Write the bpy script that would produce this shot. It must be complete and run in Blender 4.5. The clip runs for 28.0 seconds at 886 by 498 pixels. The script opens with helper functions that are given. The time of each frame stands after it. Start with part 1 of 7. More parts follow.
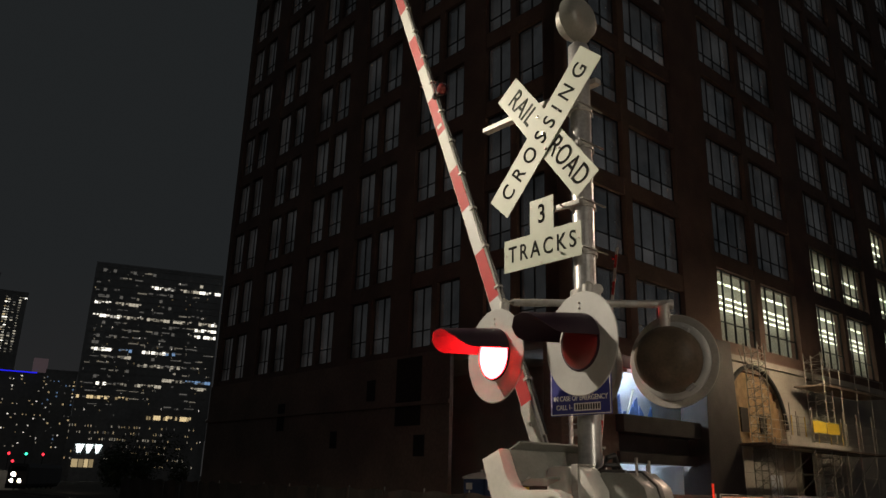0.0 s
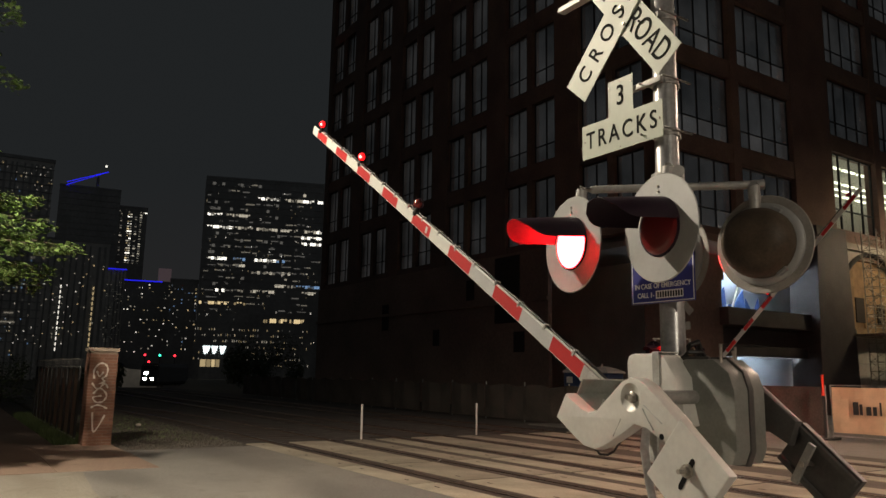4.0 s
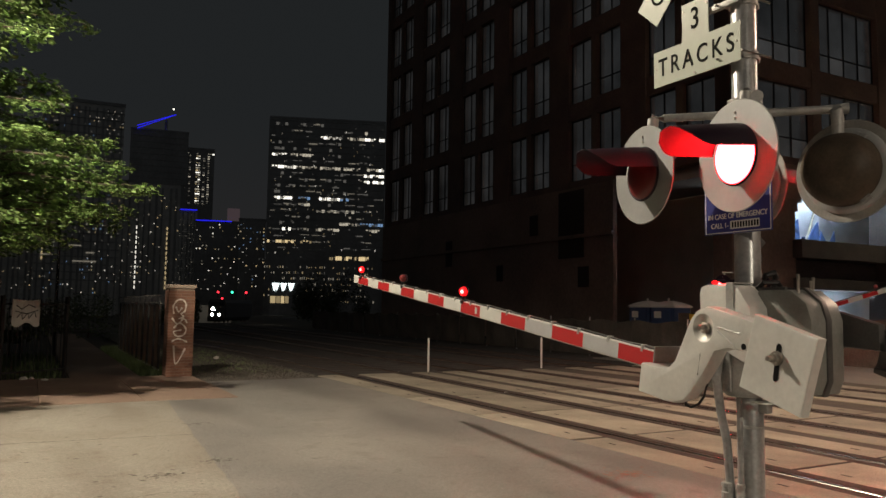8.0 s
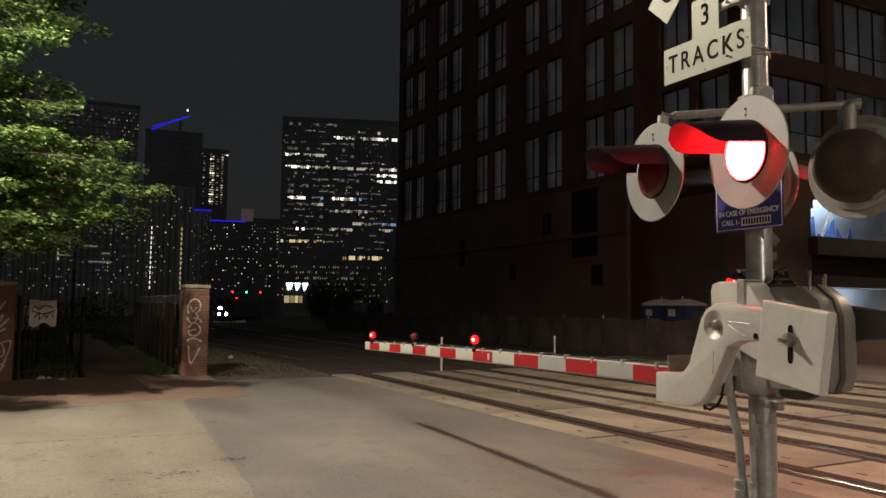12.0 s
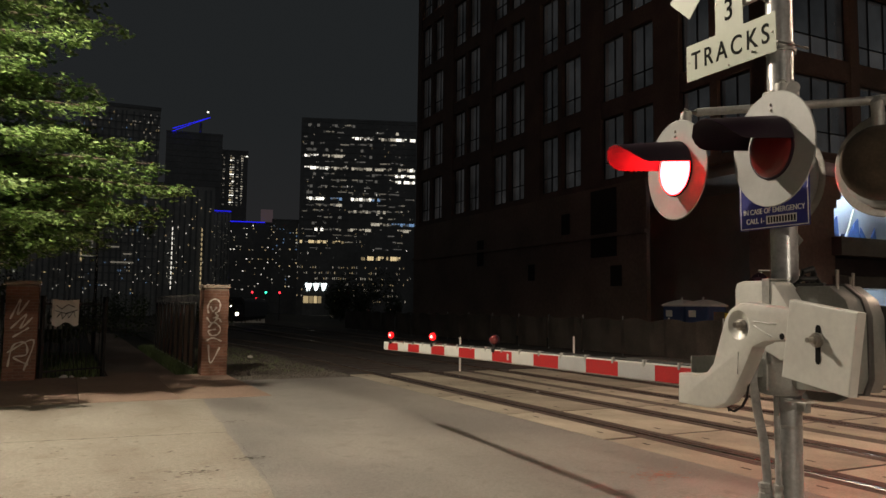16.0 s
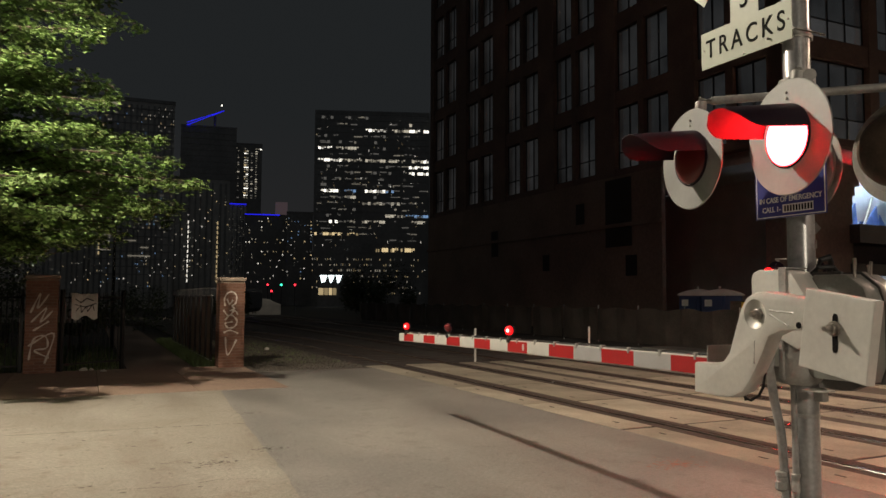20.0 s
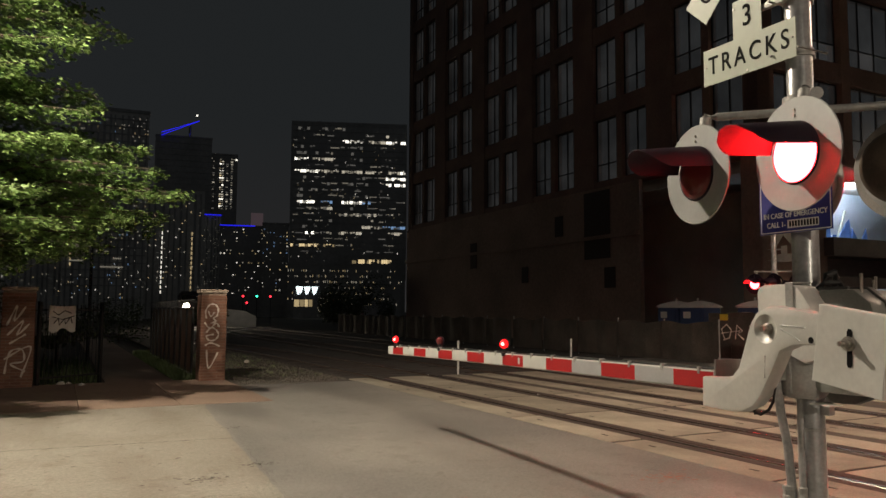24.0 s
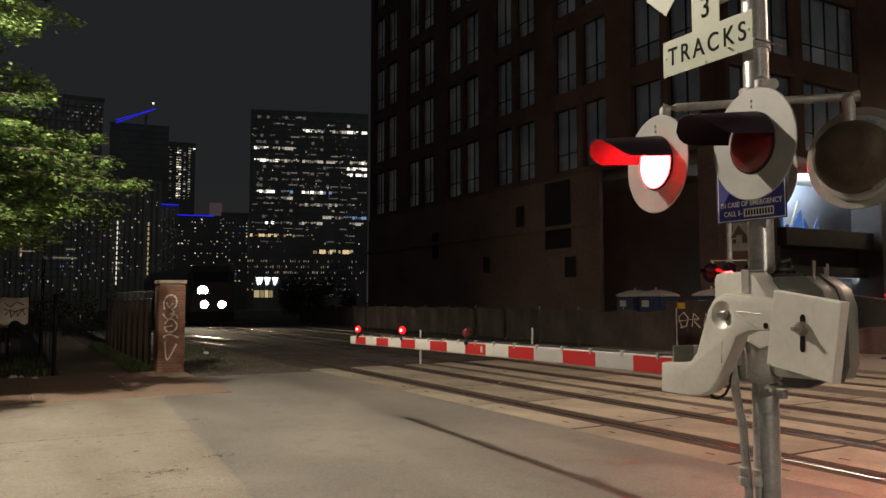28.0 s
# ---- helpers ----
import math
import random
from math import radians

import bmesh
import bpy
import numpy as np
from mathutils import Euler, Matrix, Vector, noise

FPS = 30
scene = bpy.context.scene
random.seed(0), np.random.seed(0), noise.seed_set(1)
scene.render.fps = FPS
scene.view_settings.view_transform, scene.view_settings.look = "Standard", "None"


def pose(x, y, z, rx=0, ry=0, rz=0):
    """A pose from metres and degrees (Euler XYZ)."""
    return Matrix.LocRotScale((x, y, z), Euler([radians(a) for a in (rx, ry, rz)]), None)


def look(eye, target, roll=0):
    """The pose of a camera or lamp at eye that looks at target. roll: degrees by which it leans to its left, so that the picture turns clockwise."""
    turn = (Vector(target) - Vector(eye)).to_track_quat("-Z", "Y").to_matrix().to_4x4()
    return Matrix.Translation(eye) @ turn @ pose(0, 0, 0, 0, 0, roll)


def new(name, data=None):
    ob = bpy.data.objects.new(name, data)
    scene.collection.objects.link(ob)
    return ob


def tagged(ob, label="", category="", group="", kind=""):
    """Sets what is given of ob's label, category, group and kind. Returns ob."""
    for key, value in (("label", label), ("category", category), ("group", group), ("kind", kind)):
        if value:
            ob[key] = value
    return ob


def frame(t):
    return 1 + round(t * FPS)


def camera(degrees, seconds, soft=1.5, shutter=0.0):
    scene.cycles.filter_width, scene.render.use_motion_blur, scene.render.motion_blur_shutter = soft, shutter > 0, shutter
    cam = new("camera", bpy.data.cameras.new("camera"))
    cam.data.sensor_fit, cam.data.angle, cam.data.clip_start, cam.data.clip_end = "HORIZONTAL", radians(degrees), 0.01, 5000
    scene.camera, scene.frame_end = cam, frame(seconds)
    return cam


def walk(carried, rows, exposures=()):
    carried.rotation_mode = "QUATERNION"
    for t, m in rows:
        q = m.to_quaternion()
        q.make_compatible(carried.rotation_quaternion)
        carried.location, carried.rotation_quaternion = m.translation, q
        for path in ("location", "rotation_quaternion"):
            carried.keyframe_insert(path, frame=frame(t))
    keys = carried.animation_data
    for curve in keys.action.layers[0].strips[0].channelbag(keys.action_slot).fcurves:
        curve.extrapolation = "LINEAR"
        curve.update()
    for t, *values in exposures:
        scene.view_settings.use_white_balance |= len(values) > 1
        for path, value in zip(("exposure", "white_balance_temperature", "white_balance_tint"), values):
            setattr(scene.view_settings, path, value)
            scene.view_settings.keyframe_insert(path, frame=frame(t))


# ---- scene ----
cam = camera(61.0, 28.0)
PATH = [
    (0, (-0.116, -0.101, 1.722), (-0.122, 1.81, 2.31), 1.6),
    (0.5, (-0.102, -0.095, 1.724), (-0.119, 1.821, 2.3), 1.3),
    (1, (-0.074, -0.064, 1.724), (-0.116, 1.855, 2.287), 1.2),
    (1.5, (-0.031, -0.032, 1.724), (-0.1, 1.891, 2.271), 1.3),
    (2, (-0.001, -0.016, 1.71), (-0.09, 1.913, 2.228), 1.1),
    (2.5, (0.018, -0.007, 1.701), (-0.098, 1.933, 2.172), 0.9),
    (3, (0.026, 0.011, 1.699), (-0.133, 1.957, 2.132), 0.7),
    (3.5, (0.023, 0.011, 1.697), (-0.192, 1.963, 2.078), 0.9),
    (4, (0.029, 0.006, 1.689), (-0.233, 1.961, 2.016), 1.0),
    (4.5, (0.038, -0.016, 1.679), (-0.26, 1.942, 1.961), 0.9),
    (6.5, (0.006, -0.011, 1.667), (-0.378, 1.946, 1.821), 1.1),
    (7, (0.005, -0.011, 1.665), (-0.402, 1.942, 1.813), 1.1),
    (7.5, (0.0, -0.014, 1.668), (-0.418, 1.936, 1.817), 0.9),
    (8, (-0.005, -0.022, 1.668), (-0.431, 1.926, 1.825), 0.8),
    (8.5, (-0.01, -0.029, 1.666), (-0.445, 1.916, 1.825), 0.8),
    (9, (-0.013, -0.016, 1.667), (-0.452, 1.929, 1.819), 0.8),
    (9.5, (-0.013, -0.015, 1.663), (-0.453, 1.93, 1.815), 0.8),
    (10, (-0.004, -0.002, 1.663), (-0.447, 1.942, 1.82), 0.7),
    (10.5, (-0.003, 0.006, 1.667), (-0.446, 1.95, 1.824), 0.4),
    (11, (0.003, -0.004, 1.665), (-0.438, 1.94, 1.827), 0.2),
    (11.5, (0.014, -0.023, 1.662), (-0.434, 1.92, 1.825), 0.2),
    (12, (0.014, -0.035, 1.663), (-0.446, 1.905, 1.817), 0.6),
    (12.5, (0.005, -0.037, 1.661), (-0.465, 1.901, 1.81), 0.7),
    (14.5, (0.013, 0.011, 1.661), (-0.477, 1.945, 1.804), -0.0),
    (15, (0.013, 0.019, 1.662), (-0.483, 1.951, 1.802), 0.2),
    (15.5, (0.005, 0.005, 1.658), (-0.498, 1.935, 1.805), 0.5),
    (16, (0.0, -0.002, 1.656), (-0.507, 1.926, 1.811), 0.7),
    (16.5, (0.0, -0.002, 1.659), (-0.511, 1.925, 1.816), 0.6),
    (17, (0.0, -0.005, 1.658), (-0.517, 1.921, 1.808), 0.5),
    (17.5, (0.007, -0.003, 1.661), (-0.52, 1.921, 1.81), 0.5),
    (18, (0.006, -0.003, 1.659), (-0.527, 1.919, 1.812), 0.3),
    (18.5, (0.007, 0.009, 1.66), (-0.525, 1.931, 1.812), -0.0),
    (19, (0.009, -0.007, 1.658), (-0.527, 1.914, 1.815), 0.0),
    (19.5, (0.0, -0.01, 1.657), (-0.54, 1.91, 1.806), 0.2),
    (20, (0.001, -0.018, 1.657), (-0.543, 1.902, 1.788), 0.3),
    (20.5, (0.003, -0.013, 1.654), (-0.55, 1.904, 1.787), 0.2),
    (22.5, (-0.038, 0.001, 1.671), (-0.569, 1.923, 1.831), -0.5),
    (23, (-0.114, -0.015, 1.678), (-0.613, 1.915, 1.843), -0.4),
    (23.5, (-0.16, -0.019, 1.676), (-0.649, 1.912, 1.846), 0.0),
    (24, (-0.176, -0.051, 1.672), (-0.659, 1.883, 1.834), 0.3),
    (24.5, (-0.179, -0.067, 1.668), (-0.638, 1.874, 1.819), 0.6),
    (25, (-0.187, -0.06, 1.667), (-0.624, 1.886, 1.809), 0.6),
    (25.5, (-0.189, -0.05, 1.665), (-0.615, 1.899, 1.799), 0.5),
    (26, (-0.189, -0.045, 1.664), (-0.608, 1.906, 1.794), 0.5),
    (26.5, (-0.19, -0.045, 1.664), (-0.602, 1.908, 1.795), 0.4),
    (27, (-0.188, -0.036, 1.665), (-0.592, 1.918, 1.8), 0.1),
    (27.5, (-0.188, -0.044, 1.666), (-0.582, 1.912, 1.801), 0.0),
    (28, (-0.185, -0.058, 1.663), (-0.569, 1.9, 1.799), -0.0),
]
walk(cam, [(t, look(eye, target, roll)) for t, eye, target, roll in PATH], exposures=[(0.0, 0.0), (28.0, 0.0)])

# ---- plan: x across the tracks, y along them, turned 41 degrees into the world ----
TURN = 41.0
PLAN = pose(0, 0, 0, 0, 0, TURN)


def put(x, y, z=0.0, rx=0, ry=0, rz=0):
    return PLAN @ pose(x, y, z, rx, ry, rz)


# ---- night sky, street lamp light ----
world = bpy.data.worlds.new("night_sky")
world.use_nodes = True
scene.world = world
wn = world.node_tree
wn.nodes.clear()
w_out = wn.nodes.new("ShaderNodeOutputWorld")
w_bg = wn.nodes.new("ShaderNodeBackground")
w_co = wn.nodes.new("ShaderNodeTexCoord")
w_sep = wn.nodes.new("ShaderNodeSeparateXYZ")
w_ramp = wn.nodes.new("ShaderNodeValToRGB")
w_ramp.color_ramp.elements[0].position = 0.0
w_ramp.color_ramp.elements[0].color = (0.026, 0.0254, 0.0252, 1)
for pos, col in ((0.10, (0.0170, 0.0170, 0.0175, 1)), (0.24, (0.0142, 0.0157, 0.0166, 1))):
    w_ramp.color_ramp.elements.new(pos).color = col
w_ramp.color_ramp.elements[-1].position = 0.75
w_ramp.color_ramp.elements[-1].color = (0.0139, 0.0157, 0.0164, 1)
w_bg.inputs["Strength"].default_value = 1.0
wn.links.new(w_co.outputs["Generated"], w_sep.inputs[0])
wn.links.new(w_sep.outputs["Z"], w_ramp.inputs[0])
wn.links.new(w_ramp.outputs[0], w_bg.inputs["Color"])
wn.links.new(w_bg.outputs[0], w_out.inputs["Surface"])


def spot(name, m, power, colour, size=140, radius=0.15, blend=0.6):
    li = bpy.data.lights.new(name, "SPOT")
    li.energy, li.color, li.spot_size, li.spot_blend, li.shadow_soft_size = power, colour, radians(size), blend, radius
    ob = new(name, li)
    ob.matrix_world = m
    return ob


def area(name, m, power, colour, sx, sy):
    li = bpy.data.lights.new(name, "AREA")
    li.shape, li.size, li.size_y, li.energy, li.color = "RECTANGLE", sx, sy, power, colour
    ob = new(name, li)
    ob.matrix_world = m
    return ob


# roadside lamp behind the viewer; further along the street, an unseen lamp added as fill
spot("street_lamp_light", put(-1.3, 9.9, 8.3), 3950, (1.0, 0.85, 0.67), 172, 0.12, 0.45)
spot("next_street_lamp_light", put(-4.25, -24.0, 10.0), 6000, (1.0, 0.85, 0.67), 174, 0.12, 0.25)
# two more unseen lamps, added to brighten the building and the fence banners
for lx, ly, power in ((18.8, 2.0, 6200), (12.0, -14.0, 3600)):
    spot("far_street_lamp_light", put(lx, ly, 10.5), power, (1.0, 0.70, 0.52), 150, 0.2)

# ---- materials ----


def material(name, colour, rough=0.6, metal=0.0, vary=0.25, scale=6.0, fine=60.0, bump=0.15, stain=None, spec=0.5, coords="Object", rand=0.0):
    """A surface with stains at a coarse and grain at a fine scale, and light relief."""
    m = bpy.data.materials.new(name)
    m.use_nodes = True
    n, l = m.node_tree.nodes, m.node_tree.links
    b = n["Principled BSDF"]
    b.inputs["Roughness"].default_value, b.inputs["Metallic"].default_value = rough, metal
    b.inputs["Specular IOR Level"].default_value = spec
    co = n.new("ShaderNodeTexCoord")
    big, small = n.new("ShaderNodeTexNoise"), n.new("ShaderNodeTexNoise")
    big.inputs["Scale"].default_value, big.inputs["Detail"].default_value = scale, 6
    small.inputs["Scale"].default_value, small.inputs["Detail"].default_value = fine, 3
    for t in (big, small):
        l.new(co.outputs[coords], t.inputs["Vector"])
    ramp = n.new("ShaderNodeValToRGB")
    dark = stain or tuple(c * (1 - vary) for c in colour)
    ramp.color_ramp.elements[0].position, ramp.color_ramp.elements[1].position = 0.35, 0.65
    ramp.color_ramp.elements[0].color, ramp.color_ramp.elements[1].color = (*dark, 1), (*colour, 1)
    l.new(big.outputs["Fac"], ramp.inputs[0])
    mix = n.new("ShaderNodeMixRGB")
    mix.blend_type = "MULTIPLY"
    mix.inputs[0].default_value = min(1.0, vary * 1.6)
    l.new(ramp.outputs[0], mix.inputs[1])
    l.new(small.outputs["Fac"], mix.inputs[2])
    gain = n.new("ShaderNodeMixRGB")
    gain.blend_type = "MULTIPLY"
    gain.inputs[0].default_value = 1.0
    k = 1 + 0.9 * min(1.0, vary * 1.6)
    gain.inputs[2].default_value = (k, k, k, 1)
    l.new(mix.outputs[0], gain.inputs[1])
    last = gain
    if rand:
        info = n.new("ShaderNodeObjectInfo")
        rr = n.new("ShaderNodeMapRange")
        rr.inputs["To Min"].default_value, rr.inputs["To Max"].default_value = 1 - rand, 1 + rand * 0.5
        l.new(info.outputs["Random"], rr.inputs["Value"])
        tint = n.new("ShaderNodeMixRGB")
        tint.blend_type = "MULTIPLY"
        tint.inputs[0].default_value = 1.0
        l.new(gain.outputs[0], tint.inputs[1])
        l.new(rr.outputs[0], tint.inputs[2])
        last = tint
    l.new(last.outputs[0], b.inputs["Base Color"])
    rg = n.new("ShaderNodeMapRange")
    rg.inputs["To Min"].default_value, rg.inputs["To Max"].default_value = max(0.03, rough - 0.12), min(1, rough + 0.12)
    l.new(big.outputs["Fac"], rg.inputs["Value"])
    l.new(rg.outputs[0], b.inputs["Roughness"])
    if bump:
        bp = n.new("ShaderNodeBump")
        bp.inputs["Strength"].default_value, bp.inputs["Distance"].default_value = bump, 0.01
        l.new(small.outputs["Fac"], bp.inputs["Height"])
        l.new(bp.outputs[0], b.inputs["Normal"])
    return m


def paving(name, mid, light, dark, rough):
    """Trodden pavement: wide worn areas, blotches, tyre-wide streaks, and the grain of its stones."""
    m = bpy.data.materials.new(name)
    m.use_nodes = True
    n, l = m.node_tree.nodes, m.node_tree.links
    b = n["Principled BSDF"]
    co = n.new("ShaderNodeTexCoord")
    stretch = n.new("ShaderNodeMapping")
    stretch.inputs["Scale"].default_value = (1.0, 0.22, 1.0)
    stretch.inputs["Rotation"].default_value = (0, 0, radians(18))
    l.new(co.outputs["Object"], stretch.inputs[0])

    def cloud(scale, detail, vec, lo, hi, dist=0.0):
        t, r = n.new("ShaderNodeTexNoise"), n.new("ShaderNodeMapRange")
        t.inputs["Scale"].default_value, t.inputs["Detail"].default_value, t.inputs["Distortion"].default_value = scale, detail, dist
        r.inputs["From Min"].default_value, r.inputs["From Max"].default_value = lo, hi
        l.new(vec, t.inputs["Vector"])
        l.new(t.outputs["Fac"], r.inputs["Value"])
        return r.outputs[0]

    def blend(fac, a, c, kind="MIX"):
        x = n.new("ShaderNodeMixRGB")
        x.blend_type = kind
        l.new(fac, x.inputs[0])
        for i, v in ((1, a), (2, c)):
            if isinstance(v, tuple):
                x.inputs[i].default_value = (*v, 1)
            else:
                l.new(v, x.inputs[i])
        return x
    flat = co.outputs["Object"]
    wide = cloud(0.38, 5, flat, 0.38, 0.66, 0.6)
    streak = cloud(0.9, 6, stretch.outputs[0], 0.46, 0.74)
    blot = cloud(3.4, 8, flat, 0.56, 0.80, 0.4)
    grain = cloud(140, 2, flat, 0.25, 0.75)
    speck = n.new("ShaderNodeTexVoronoi")
    speck.inputs["Scale"].default_value = 90
    l.new(flat, speck.inputs["Vector"])
    c1 = blend(wide, mid, light)
    c2 = blend(streak, c1.outputs[0], dark)
    half = n.new("ShaderNodeMath")
    half.operation = "MULTIPLY"
    half.inputs[1].default_value = 0.75
    l.new(blot, half.inputs[0])
    c3 = blend(half.outputs[0], c2.outputs[0], dark)
    gr = n.new("ShaderNodeMapRange")
    gr.inputs["To Min"].default_value, gr.inputs["To Max"].default_value = 0.62, 1.30
    l.new(grain, gr.inputs["Value"])
    sp = n.new("ShaderNodeMapRange")
    sp.inputs["To Min"].default_value, sp.inputs["To Max"].default_value = 0.86, 1.12
    sep = n.new("ShaderNodeSeparateColor")
    l.new(speck.outputs["Color"], sep.inputs[0])
    l.new(sep.outputs[0], sp.inputs["Value"])
    both = n.new("ShaderNodeMath")
    both.operation = "MULTIPLY"
    mid_grain = cloud(24, 5, flat, 0.30, 0.70)
    mg = n.new("ShaderNodeMapRange")
    mg.inputs["To Min"].default_value, mg.inputs["To Max"].default_value = 0.88, 1.12
    l.new(mid_grain, mg.inputs["Value"])
    fine_grain = n.new("ShaderNodeMath")
    fine_grain.operation = "MULTIPLY"
    l.new(gr.outputs[0], fine_grain.inputs[0])
    l.new(mg.outputs[0], fine_grain.inputs[1])
    l.new(fine_grain.outputs[0], both.inputs[0])
    l.new(sp.outputs[0], both.inputs[1])
    c4 = n.new("ShaderNodeMixRGB")
    c4.blend_type = "MULTIPLY"
    c4.inputs[0].default_value = 1.0
    l.new(c3.outputs[0], c4.inputs[1])
    l.new(both.outputs[0], c4.inputs[2])
    l.new(c4.outputs[0], b.inputs["Base Color"])
    rg = n.new("ShaderNodeMapRange")
    rg.inputs["To Min"].default_value, rg.inputs["To Max"].default_value = rough + 0.1, rough - 0.2
    l.new(streak, rg.inputs["Value"])
    l.new(rg.outputs[0], b.inputs["Roughness"])
    bp = n.new("ShaderNodeBump")
    bp.inputs["Strength"].default_value, bp.inputs["Distance"].default_value = 0.35, 0.008
    l.new(both.outputs[0], bp.inputs["Height"])
    l.new(bp.outputs[0], b.inputs["Normal"])
    return m


def glow(name, colour, strength):
    m = bpy.data.materials.new(name)
    m.use_nodes = True
    b = m.node_tree.nodes["Principled BSDF"]
    b.inputs["Base Color"].default_value = (*[min(1, c) * 0.3 for c in colour], 1)
    b.inputs["Emission Color"].default_value = (*colour, 1)
    b.inputs["Emission Strength"].default_value = strength
    return m


def plain(name, colour, rough=0.5, metal=0.0, spec=0.5):
    m = bpy.data.materials.new(name)
    m.use_nodes = True
    b = m.node_tree.nodes["Principled BSDF"]
    b.inputs["Base Color"].default_value = (*colour, 1)
    b.inputs["Roughness"].default_value, b.inputs["Metallic"].default_value = rough, metal
    b.inputs["Specular IOR Level"].default_value = spec
    return m


